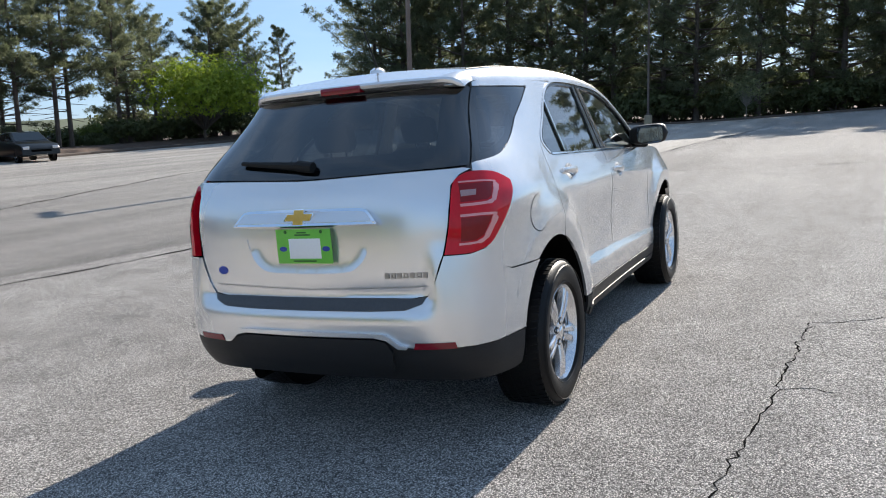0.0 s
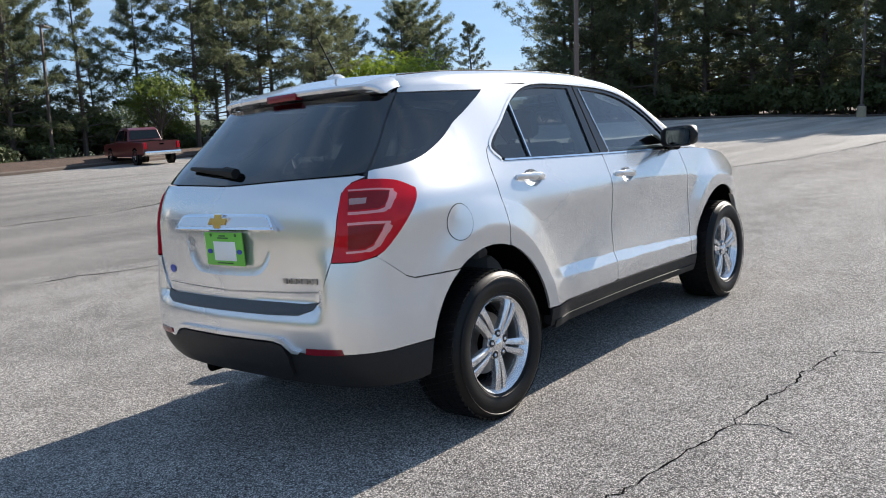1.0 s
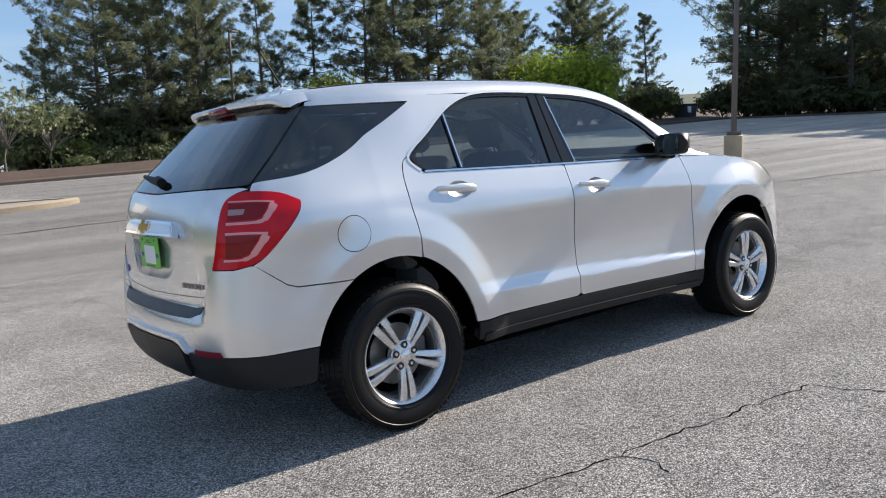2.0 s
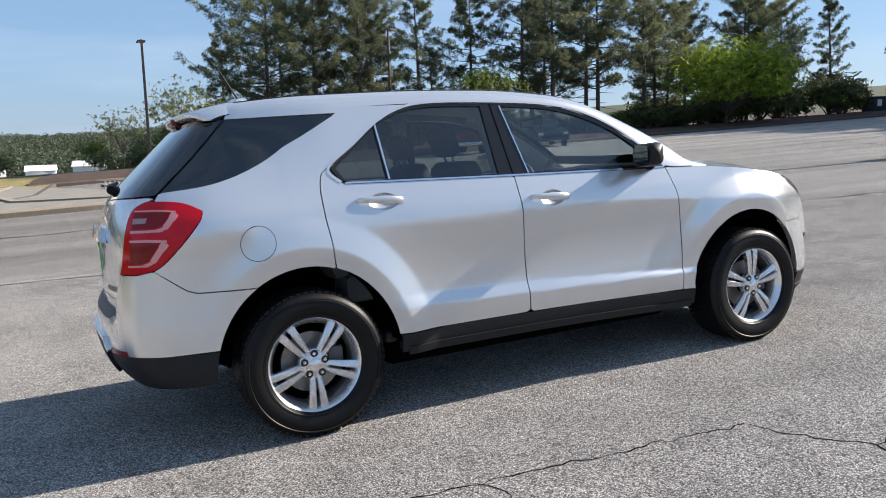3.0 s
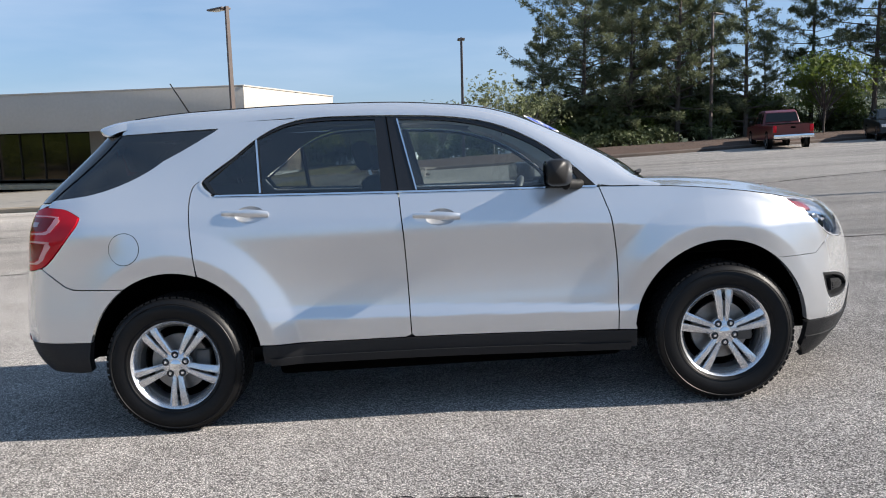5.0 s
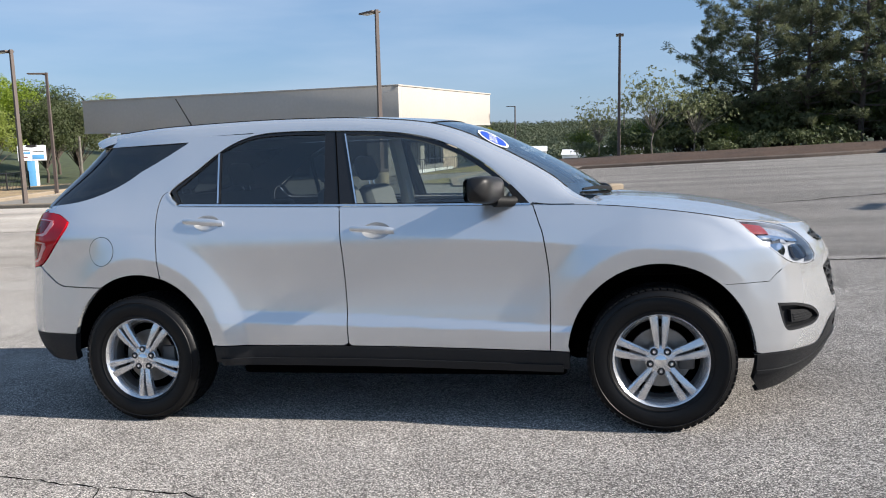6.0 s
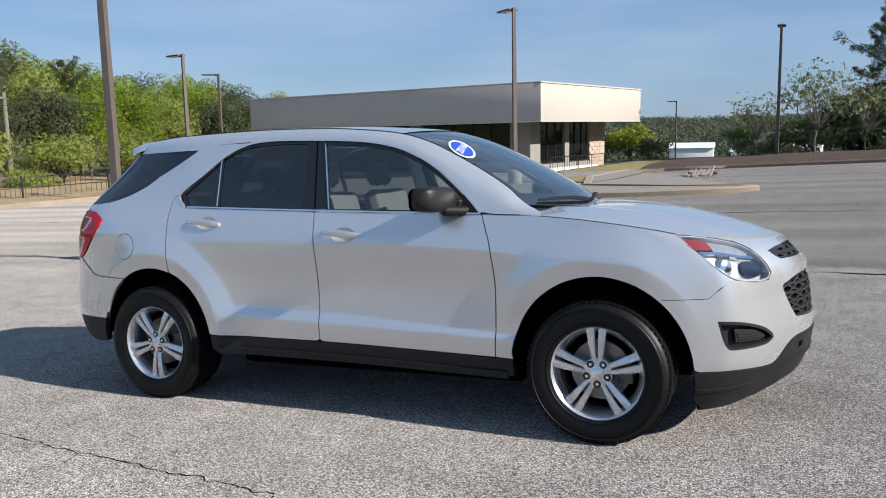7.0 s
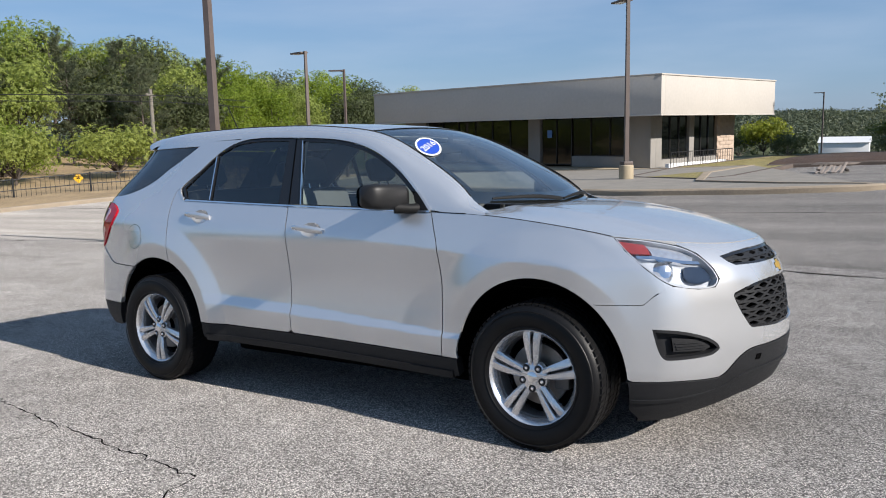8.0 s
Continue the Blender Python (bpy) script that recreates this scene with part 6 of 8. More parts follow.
def roof_section(x, t):
    """The rounded roof side at x: t from the window rail up to the roof seam."""
    z0 = rail_z(x)
    p0, _ = skin_at(ux(x, z0), z0, -1, 0)
    up1, _ = skin_at(ux(x, z0 + 0.01), z0 + 0.01, -1, 0)
    t0 = (up1 - p0).normalized()
    p1 = Vector((x, -edge_y(x), edge_z(x)))
    d = (p1 - p0).length
    t1 = Vector((0, 1, 0.12)).normalized()
    return p0 * ((1 + 2 * t) * (1 - t) ** 2) + t0 * (1.1 * d * t * (1 - t) ** 2) + p1 * (t * t * (3 - 2 * t)) + t1 * (1.1 * d * t * t * (t - 1))


for sg, side in SIDES:
    rows = []
    for x in np.linspace(-1.678, 1.14, 90):
        row = [roof_section(x, k / 8) for k in range(9)]
        row = [(q.x, q.y if sg < 0 else -q.y * 0.97, q.z) for q in row]
        rows.append(row)
    grid_mesh("roof_side", rows, PAINT, car)
for sg, side in SIDES:
    bm = bmesh.new()
    pts = []
    for x in np.linspace(0.835, 1.03, 12):
        p, n = skin_at(ux(x, rail_z(x)), rail_z(x), -1, 0.0)
        pts.append((p.x, p.y if sg < 0 else -p.y * 0.97, p.z))
    add_tube(bm, pts, 0.003, 6)
    part("pillar_seam", bm, RUBBERSEAL, car)
roof_rows = []
for x in np.linspace(-1.642, 0.235, 58):
    y, z = edge_y(x) - 0.003, edge_z(x)
    roof_rows.append([(x + 0.085 * s01(-0.3, 0.24, x) * (1 - t * t), t * y * (1 if t < 0 else 0.97), z - 0.001 + 0.030 * (1 - abs(t) ** 2.2)) for t in np.linspace(-1, 1, 31)])
roof = grid_mesh("roof", roof_rows, PAINT, car)
for sg, side in SIDES:
    bm = bmesh.new()
    add_tube(bm, [(x, (edge_y(x) - 0.001) * (-1 if sg < 0 else 0.97), edge_z(x) + 0.0005) for x in np.linspace(-1.63, 0.99, 40)], 0.004, 6)
    part("roof_seam", bm, RUBBERSEAL, car)
ws_rows = []
for i in range(25):
    s = i / 24
    x = 1.03 + (0.24 - 1.03) * s
    ye, ze = edge_y(x) - 0.006, edge_z(x) - 0.004
    if s < 0.15:
        ze -= 0.0
    ws_rows.append([(x + (0.19 - 0.105 * s) * (1 - abs(t) ** 2.1), t * ye * (1 if t < 0 else 0.97), ze + (0.004 + 0.024 * s) * (1 - t * t) - 0.035 * (1 - s) * (1 - t * t)) for t in np.linspace(-1, 1, 29)])
windscreen = grid_mesh("windscreen", ws_rows, CLEAR, car, "clear windscreen with a round blue year sticker")


def ws_point(s, t, off=0.0):
    """A point on the windscreen: s from foot to head, t across."""
    def at(s, t):
        i, j = min(23.999, max(0, s * 24)), min(27.999, max(0, (t + 1) * 14))
        a, b = int(i), int(j)
        f, g = i - a, j - b
        p = [Vector(ws_rows[a + u][b + v]) for u in (0, 1) for v in (0, 1)]
        return (p[0] * (1 - g) + p[1] * g) * (1 - f) + (p[2] * (1 - g) + p[3] * g) * f
    p = at(s, t)
    n = (at(s, t + 0.02) - at(s, t - 0.02)).cross(at(s + 0.02, t) - at(s - 0.02, t)).normalized()
    if n.z < 0:
        n = -n
    return p + n * off, n


# dark band round the windscreen
for k, (a, b) in enumerate((((0.0, -1), (1, -1)), ((1, -1), (1, 1)), ((1, 1), (0, 1)), ((0, 1), (0, -1)))):
    rows = []
    for i in range(25):
        t = i / 24
        s0, t0 = a[0] + (b[0] - a[0]) * t, a[1] + (b[1] - a[1]) * t
        wd = 0.045 if k != 3 else 0.10
        s1 = s0 + (wd if s0 < 0.5 else -wd) * (1 if k in (1, 3) else 0)
        t1 = t0 * (1 - (0.06 if k in (0, 2) else 0))
        rows.append([ws_point(s0, t0, -0.003)[0], ws_point(s1, t1, -0.003)[0]])
    grid_mesh("windscreen_band", rows, BLACKGLOSS, windscreen)

# round sticker with its year
SHEAR = Matrix(((1.02, 0.62, 0, 0), (-0.07, 1.42, 0, 0), (0, 0, 1, 0), (0, 0, 0, 1)))
sp, sn = ws_point(0.625, -0.815, 0.004)
right_v = (ws_point(0.70, -0.80, 0.003)[0] - ws_point(0.70, -0.85, 0.003)[0]).normalized()
up_v = sn.cross(right_v).normalized()
stick = Matrix(((right_v.x, up_v.x, sn.x, sp.x), (right_v.y, up_v.y, sn.y, sp.y), (right_v.z, up_v.z, sn.z, sp.z), (0, 0, 0, 1)))
bm = bmesh.new()
add_lathe(bm, [(0.001, 0.0), (0.083, 0.0), (0.083, 0.0012), (0.001, 0.0012)], 40, m=stick @ SHEAR)
sticker = part("year_sticker", bm, CARDWHITE, windscreen, "white-rimmed blue oval sticker with a year")
bm = bmesh.new()
add_lathe(bm, [(0.001, 0.0013), (0.071, 0.0013), (0.071, 0.0022), (0.001, 0.0022)], 40, m=stick @ SHEAR)
part("sticker_face", bm, mat("bright_blue_print", (0.015, 0.06, 0.42), 0.35), sticker)
cu = bpy.data.curves.new("sticker_year", "FONT")
cu.body, cu.size, cu.extrude, cu.align_x, cu.align_y = "2016", 0.062, 0.0008, "CENTER", "CENTER"
tob = new("sticker_year", cu)
me = bpy.data.meshes.new_from_object(tob.evaluated_get(bpy.context.evaluated_depsgraph_get()))
bpy.data.objects.remove(tob)
me.transform(stick @ Matrix.Translation((0, 0, 0.0035)) @ SHEAR @ Matrix.Rotation(radians(36), 4, "Z"))
me.materials.clear()
me.materials.append(CARDWHITE)
yo = new("sticker_year", me)
yo.parent = sticker

# cowl, wipers
cowl_rows = [[(1.02 + 0.17 * (1 - abs(t) ** 2.2) + dx, t * 0.73, 1.132 + dz + 0.012 * (1 - t * t)) for t in np.linspace(-1, 1, 21)] for dx, dz in ((0.012, 0.012), (-0.06, 0.0), (-0.14, 0.005))]
grid_mesh("cowl", cowl_rows, CLAD, car)
for y0, y1, s0 in ((-0.05, -0.60, 0.03), (0.52, -0.02, 0.03)):
    bm = bmesh.new()
    pts = [ws_point(s0 + 0.015 * math.sin(math.pi * t), (y0 + (y1 - y0) * t) / 0.70, 0.012 + 0.008 * math.sin(math.pi * t))[0] for t in np.linspace(0, 1, 8)]
    add_tube(bm, pts, [0.011, 0.012, 0.012, 0.011, 0.010, 0.009, 0.008, 0.006], 8)
    part("wiper", bm, RUBBERSEAL, car, "black windscreen wiper")

# tail spoiler with stop lamp: the roof's section carried back past the seam
def spoiler_row(s, drop=0.0, back=0.0, pull=1.0):
    row = []
    for t in np.linspace(-1, 1, 41):
        w = abs(t)
        q = max(0.0, (w - 0.84) / 0.16)
        zt, zb = 1.654 + (1.620 - 1.654) * s, 1.590 + (1.576 - 1.590) * s
        ye, yb = 0.552 + (0.520 - 0.552) * s, SPOIL_Y + (0.600 - SPOIL_Y) * s
        lip = -1.872 + 0.02 * w ** 2 + 0.10 * w ** 9
        x = -1.640 - 0.03 * q + (lip + 1.640 + 0.03 * q) * s
        if q == 0:
            y, z = w / 0.84 * ye, zt + (0.030 - 0.024 * s) * (1 - (w / 0.84) ** 2.2)
        else:
            y, z = ye + (yb - ye) * math.sin(q * math.pi / 2), zt - (zt - zb) * (1 - math.cos(q * math.pi / 2))
            r = roof_section(-1.668, 1 - q)
            y, z = y * s + (1 - s) * -r.y, z * s + (1 - s) * r.z
        if drop:
            z = max(min(z - drop, z), 1.570) if z > 1.578 else z - 0.004
        row.append((x + back, math.copysign(y * pull, t) * (1 if t < 0 else 0.97 - 0.07 * s), z))
    return row


SPOIL_Y = side_y(-1.68, 1.594) + 0.002
sp_rows = [spoiler_row(s) for s in (0, 0.15, 0.35, 0.55, 0.75, 0.9, 0.97, 1.0)] + [spoiler_row(1.0, 0.010, -0.004), spoiler_row(1.0, 0.024, 0.002), spoiler_row(1.0, 0.034, 0.03, 0.99), [(-1.80, p[1] * 0.97, 1.580) for p in spoiler_row(1.0)]]
spo = grid_mesh("tail_spoiler", sp_rows, PAINT, car)
bm = bmesh.new()
add_box(bm, (-1.881, -0.125, 1.586), (-1.82, 0.095, 1.621), 0.008)
part("stop_lamp", bm, REFLECT, spo, "dark red high stop lamp")
bm = bmesh.new()
add_lathe(bm, [(0.001, 0.04), (0.02, 0.038), (0.038, 0.02), (0.045, -0.02)], 20, m=Matrix.Translation((-1.50, -0.01, 1.692)) @ Matrix.Diagonal((1.5, 0.8, 0.75, 1)))
ant = part("antenna_base", bm, PAINT, car)
bm = bmesh.new()
add_tube(bm, [(-1.50, -0.01, 1.72), (-1.605, -0.01, 1.905)], [0.005, 0.0035], 8)
part("antenna_rod", bm, RUBBERSEAL, ant)


# ---- mirrors ----
for sg, side in SIDES:
    bm = bmesh.new()
    rows = []
    for i in range(13):
        t = i / 12
        y = 0.785 + 0.282 * t
        k = (1 - abs(2 * t - 1) ** 4) ** 0.35 if 0 < t < 1 else 0.02
        rise = 0.012 * t
        cx, cz, a, b = 0.640 - 0.072 * t, 1.228 + rise, 0.062 * (0.55 + 0.45 * k) * (k if t > 0.5 else max(k, 0.35)), 0.068 * (k if t > 0.5 else max(k, 0.55))
        rows.append([bm.verts.new((cx + a * (abs(math.cos(q)) ** 0.55) * math.copysign(1, math.cos(q)), sg * y, cz + b * (abs(math.sin(q)) ** 0.55) * math.copysign(1, math.sin(q)))) for q in [2 * math.pi * j / 20 for j in range(20)]])
    for r0, r1 in zip(rows, rows[1:]):
        for j in range(20):
            bm.faces.new((r0[j], r0[(j + 1) % 20], r1[(j + 1) % 20], r1[j]))
    bm.faces.new(rows[0])
    bm.faces.new(rows[-1][::-1])
    mr = part("door_mirror", bm, mat("satin_black_shell", (0.012, 0.012, 0.0125), 0.42, var=0.1, spec=0.3), car, "satin black door mirror", angle=60)
    bm = bmesh.new()
    add_tube(bm, [(0.735, sg * 0.775, 1.168), (0.70, sg * 0.83, 1.168), (0.64, sg * 0.89, 1.175)], [0.030, 0.026, 0.030], 12)
    part("mirror_arm", bm, RUBBERSEAL, mr)
    bm = bmesh.new()
    place = Matrix.Translation((0.534, sg * 0.947, 1.236)) @ Matrix.Rotation(radians(14 * sg), 4, "Z")
    face = [bm.verts.new(place @ Vector((0, 0.096 * math.copysign(abs(math.cos(q)) ** 0.5, math.cos(q)), 0.060 * math.copysign(abs(math.sin(q)) ** 0.5, math.sin(q))))) for q in [2 * math.pi * j / 40 for j in range(40)]]
    bm.faces.new(face)
    bmesh.ops.solidify(bm, geom=bm.faces[:], thickness=0.003)
    part("mirror_glass", bm, MIRROR, mr)
    patch("sail_panel", [(0.735, 1.166), (0.815, 1.156), (0.715, 1.262), (0.69, 1.245)], RUBBERSEAL, car, sg, 0.002, rim=0.004)


# ---- wheels ----
def wheel(xw, y, sg, turn):
    """Five twin-spoke alloy wheel: tyre with ribs and tread, rim, spokes, hub, nuts and disc."""
    w = new("wheel")
    w.parent, w.location = car, (xw, y, HUB)
    w.rotation_euler = (0, 0, 0 if sg < 0 else math.pi)
    tagged(w, "five twin-spoke silver alloy wheel with black tyre")
    R = HUB
    bm = bmesh.new()
    add_lathe(bm, [(0.228, 0.01), (0.226, -0.010), (0.236, -0.022), (0.262, -0.034), (0.290, -0.040), (0.315, -0.038), (0.335, -0.028), (0.350, -0.010), (0.357, 0.012), (0.358, 0.03)] + [(0.3585, 0.175), (0.350, 0.205), (0.335, 0.225), (0.30, 0.238), (0.24, 0.225), (0.228, 0.19)], 72, "Y")
    ty = part("tyre", bm, TYRE, w)
    bm = bmesh.new()
    for r0 in (0.247, 0.326):
        add_lathe(bm, [(r0 - 0.003, -0.0395 if r0 > 0.3 else -0.031), (r0, -0.0425 if r0 > 0.3 else -0.034), (r0 + 0.003, -0.0385 if r0 > 0.3 else -0.032)], 72, "Y")
    part("sidewall_rib", bm, TYRE, ty)
    verts, faces = [], []
    for k in range(64):
        for row, (y0, y1) in enumerate(((-0.012, 0.030), (0.042, 0.078), (0.090, 0.126), (0.138, 0.172), (0.184, 0.21))):
            a0 = 2 * math.pi * (k + 0.5 * (row % 2)) / 64
            a1 = a0 + 2 * math.pi * 0.74 / 64
            ra, rb = (0.352, 0.3605) if row else (0.350, 0.3595)
            s = len(verts)
            for a in (a0, a1):
                for r in (ra, rb):
                    for yy in (y0, y1):
                        verts.append((r * math.cos(a + (0.03 if yy == y1 else 0)), yy, r * math.sin(a + (0.03 if yy == y1 else 0))))
            faces += [(s + 2, s + 3, s + 7, s + 6), (s, s + 2, s + 6, s + 4), (s + 1, s + 5, s + 7, s + 3), (s, s + 1, s + 3, s + 2), (s + 4, s + 6, s + 7, s + 5)]
    tagged(raw("tread", verts, faces, TYRE, ty), kind="stuff")
    bm = bmesh.new()
    add_lathe(bm, [(0.222, 0.19), (0.205, 0.18), (0.196, 0.10), (0.200, 0.03), (0.213, 0.006), (0.222, -0.012), (0.232, -0.022), (0.2365, -0.018), (0.233, -0.004), (0.226, 0.004)], 72, "Y")
    rim = part("rim", bm, ALLOY, w)
    # Darker sleeve inside the bright barrel, its shade put into the colour
    bm = bmesh.new()
    add_lathe(bm, [(0.2045, 0.14), (0.1945, 0.09), (0.1985, 0.035), (0.206, 0.018)], 60, "Y")
    part("barrel_shade", bm, mat("barrel_shade_grey", (0.22, 0.21, 0.20), 0.5, metal=0.6, var=0.2, scale=20), w)
    for k in range(5):
        for s in (-1, 1):
            bm = bmesh.new()
            base = radians(turn + 72 * k)
            prof = []
            for i in range(7):
                t = i / 6
                r = 0.048 + (0.228 - 0.048) * t
                off = s * (0.0140 + 0.0170 * t)
                hw = 0.0115 + 0.0098 * t
                yf = -0.004 - 0.016 * math.sin(math.pi * min(1, t * 1.05) * 0.55) + 0.010 * t ** 3
                prof.append((r, off, hw, yf))
            rings = []
            for r, off, hw, yf in prof:
                ring = []
                for dw, dy in ((-1, 0.034), (-1.0, 0.006), (-0.72, 0.0), (0.45, 0.002 if s > 0 else -0.000), (1.0, 0.008), (1, 0.034)):
                    a = off + dw * hw * s
                    ring.append(bm.verts.new((r * math.cos(base) - a * math.sin(base), yf + dy, r * math.sin(base) + a * math.cos(base))))
                rings.append(ring)
            for r0, r1 in zip(rings, rings[1:]):
                for j in range(6):
                    bm.faces.new((r0[j], r0[(j + 1) % 6], r1[(j + 1) % 6], r1[j]))
            part("spoke", bm, ALLOY, rim, angle=28)
    bm = bmesh.new()
    add_lathe(bm, [(0.001, -0.010), (0.03, -0.010), (0.058, -0.006), (0.074, 0.004), (0.078, 0.03)], 40, "Y")
    part("hub", bm, ALLOY, rim)
    bm = bmesh.new()
    add_lathe(bm, [(0.001, -0.018), (0.020, -0.017), (0.028, -0.012), (0.030, -0.006)], 32, "Y")
    part("hub_cap", bm, CHROME, rim)
    for k in range(5):
        a = radians(turn + 36 + 72 * k)
        bm = bmesh.new()
        add_lathe(bm, [(0.001, -0.009), (0.0075, -0.009), (0.0095, -0.005), (0.0095, 0.01)], 6, "Y", Matrix.Translation((0.054 * math.cos(a), -0.004, 0.054 * math.sin(a))))
        part("lug_nut", bm, CHROME, rim, angle=20)
        # Flat dark ring standing in for the shade in the nut's well
        bm = bmesh.new()
        add_lathe(bm, [(0.0185, -0.0040), (0.0185, -0.0062), (0.0100, -0.0058)], 16, "Y", Matrix.Translation((0.054 * math.cos(a), -0.003, 0.054 * math.sin(a))))
        part("nut_well_shade", bm, CLAD, rim)
    bm = bmesh.new()
    add_lathe(bm, [(0.06, 0.075), (0.150, 0.072), (0.150, 0.096), (0.06, 0.096)], 48, "Y")
    part("brake_disc", bm, STEEL, w)
    bm = bmesh.new()
    add_box(bm, (0.085, 0.05, -0.06), (0.165, 0.12, 0.06), 0.012)
    part("brake_caliper", bm, mat("caliper_iron", (0.16, 0.15, 0.14), 0.6, metal=0.6), w)
    bm = bmesh.new()
    add_lathe(bm, [(0.001, 0.13), (0.2, 0.13)], 32, "Y")
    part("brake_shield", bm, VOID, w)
    return w


for xw, yw in ((AXLE_R, 0.862), (AXLE_F, 0.868)):
    wheel(xw, -yw, -1, 270 if xw < 0 else 90)
    wheel(xw, yw * 0.97, 1, 90)

# wheel housings, floor, and a near-black shell added to darken the panel gaps
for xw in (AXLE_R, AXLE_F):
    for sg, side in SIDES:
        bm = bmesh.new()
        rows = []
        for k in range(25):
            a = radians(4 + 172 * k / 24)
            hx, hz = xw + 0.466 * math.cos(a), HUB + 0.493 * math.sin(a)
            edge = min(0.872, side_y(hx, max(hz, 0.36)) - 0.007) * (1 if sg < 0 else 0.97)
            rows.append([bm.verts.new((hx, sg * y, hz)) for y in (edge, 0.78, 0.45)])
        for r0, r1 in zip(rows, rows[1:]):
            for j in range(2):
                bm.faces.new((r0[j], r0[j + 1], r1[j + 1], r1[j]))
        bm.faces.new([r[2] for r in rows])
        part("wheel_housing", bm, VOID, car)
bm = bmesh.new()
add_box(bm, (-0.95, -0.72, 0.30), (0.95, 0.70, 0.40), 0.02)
# Extra low box in place of axle and exhaust, to darken the ground below
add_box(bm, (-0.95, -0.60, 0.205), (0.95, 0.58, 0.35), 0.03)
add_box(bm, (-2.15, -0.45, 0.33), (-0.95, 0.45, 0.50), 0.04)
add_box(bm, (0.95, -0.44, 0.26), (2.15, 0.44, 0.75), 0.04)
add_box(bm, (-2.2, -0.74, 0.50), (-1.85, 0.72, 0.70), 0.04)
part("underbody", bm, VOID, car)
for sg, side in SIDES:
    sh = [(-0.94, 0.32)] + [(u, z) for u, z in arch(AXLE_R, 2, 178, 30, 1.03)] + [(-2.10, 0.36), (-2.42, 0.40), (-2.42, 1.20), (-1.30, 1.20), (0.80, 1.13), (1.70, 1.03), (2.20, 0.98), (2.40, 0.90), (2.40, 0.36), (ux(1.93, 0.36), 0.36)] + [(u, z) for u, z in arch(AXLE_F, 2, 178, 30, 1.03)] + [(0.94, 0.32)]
    patch("gap_shade_shell", sh, VOID, car, sg, 0.0, h=0.06, rim=0, surf=lambda u, z, s, o: skin_at(u, z, s, -0.024 - 0.06 * s01(1.85, 2.02, u)))
bm = bmesh.new()
add_box(bm, (0.80, -0.66, 0.75), (1.95, 0.64, 0.93), 0.05)
part("engine_block", bm, VOID, car)
bm = bmesh.new()
add_box(bm, (-2.2, -0.60, 0.70), (-1.9, 0.58, 1.16), 0.03)
part("inner_block", bm, VOID, car)


# ---- cabin ----
def cushion(bm, c, s, m, bev):
    add_box(bm, (c[0] - s[0] / 2, c[1] - s[1] / 2, c[2] - s[2] / 2), (c[0] + s[0] / 2, c[1] + s[1] / 2, c[2] + s[2] / 2), bev, m)


def seat(name, x, y, width, heads, label, material):
    st = new(name)
    st.parent = car
    tagged(st, label)
    bm = bmesh.new()
    cushion(bm, (x, y, 0.66), (0.50, width, 0.16), None, 0.05)
    part("seat_cushion", bm, material, st)
    tilt = Matrix.Translation((x - 0.24, y, 0.72)) @ Matrix.Rotation(radians(-16), 4, "Y")
    bm = bmesh.new()
    cushion(bm, (0, 0, 0.29), (0.13, width, 0.58), tilt, 0.055)
    part("backrest", bm, material, st)
    for hy in heads:
        bm = bmesh.new()
        cushion(bm, (-0.01, hy, 0.70), (0.10, 0.25, 0.17), tilt, 0.045)
        hr = part("headrest", bm, material, st)
        bm = bmesh.new()
        for dy in (-0.05, 0.05):
            add_tube(bm, [tilt @ Vector((-0.01, hy + dy, 0.56)), tilt @ Vector((-0.01, hy + dy, 0.64))], 0.007, 6)
        part("headrest_post", bm, CHROME, hr)


seat("driver_seat", 0.02, 0.34, 0.50, (0.0,), "dark grey cloth front seat", SEATGREY)
seat("passenger_seat", 0.02, -0.38, 0.50, (0.0,), "dark grey cloth front seat", SEATGREY)
seat("rear_bench", -0.92, -0.02, 1.25, (-0.40, 0.40), "dark grey cloth rear bench", SEATGREY)
bm = bmesh.new()
rows = []
for y in np.linspace(-0.70, 0.68, 15):
    rows.append([bm.verts.new(p) for p in ((1.05, y, 1.115), (0.82, y, 1.118), (0.66, y, 1.10 + 0.03 * math.exp(-((y - 0.34) / 0.2) ** 2)), (0.60, y, 1.04), (0.66, y, 0.80), (0.75, y, 0.55))])
for r0, r1 in zip(rows, rows[1:]):
    for j in range(5):
        bm.faces.new((r0[j], r0[j + 1], r1[j + 1], r1[j]))
part("dashboard", bm, DASH, car, angle=50)
sw = Matrix.Translation((0.46, 0.34, 1.03)) @ Matrix.Rotation(radians(-66), 4, "Y")
bm = bmesh.new()
add_lathe(bm, [(0.185 + 0.016 * math.cos(2 * math.pi * k / 10), 0.016 * math.sin(2 * math.pi * k / 10)) for k in range(10)], 40, m=sw, closed=True)
steer = part("steering_wheel", bm, mat("worn_grey_leather", (0.10, 0.10, 0.10), 0.45), car)
bm = bmesh.new()
add_box(bm, (-0.07, -0.06, -0.03), (0.07, 0.06, 0.02), 0.02, sw)
for a in (90, -90, 180):
    add_tube(bm, [sw @ Vector((0.05 * math.cos(radians(a)), 0.05 * math.sin(radians(a)), 0)), sw @ Vector((0.18 * math.cos(radians(a)), 0.18 * math.sin(radians(a)), 0))], 0.014, 8)
part("steering_hub", bm, DASH, steer)
bm = bmesh.new()
add_tube(bm, [(0.62, 0.34, 0.98), (0.48, 0.34, 1.02)], 0.05, 12)
part("steering_column", bm, DASH, car)
bm = bmesh.new()
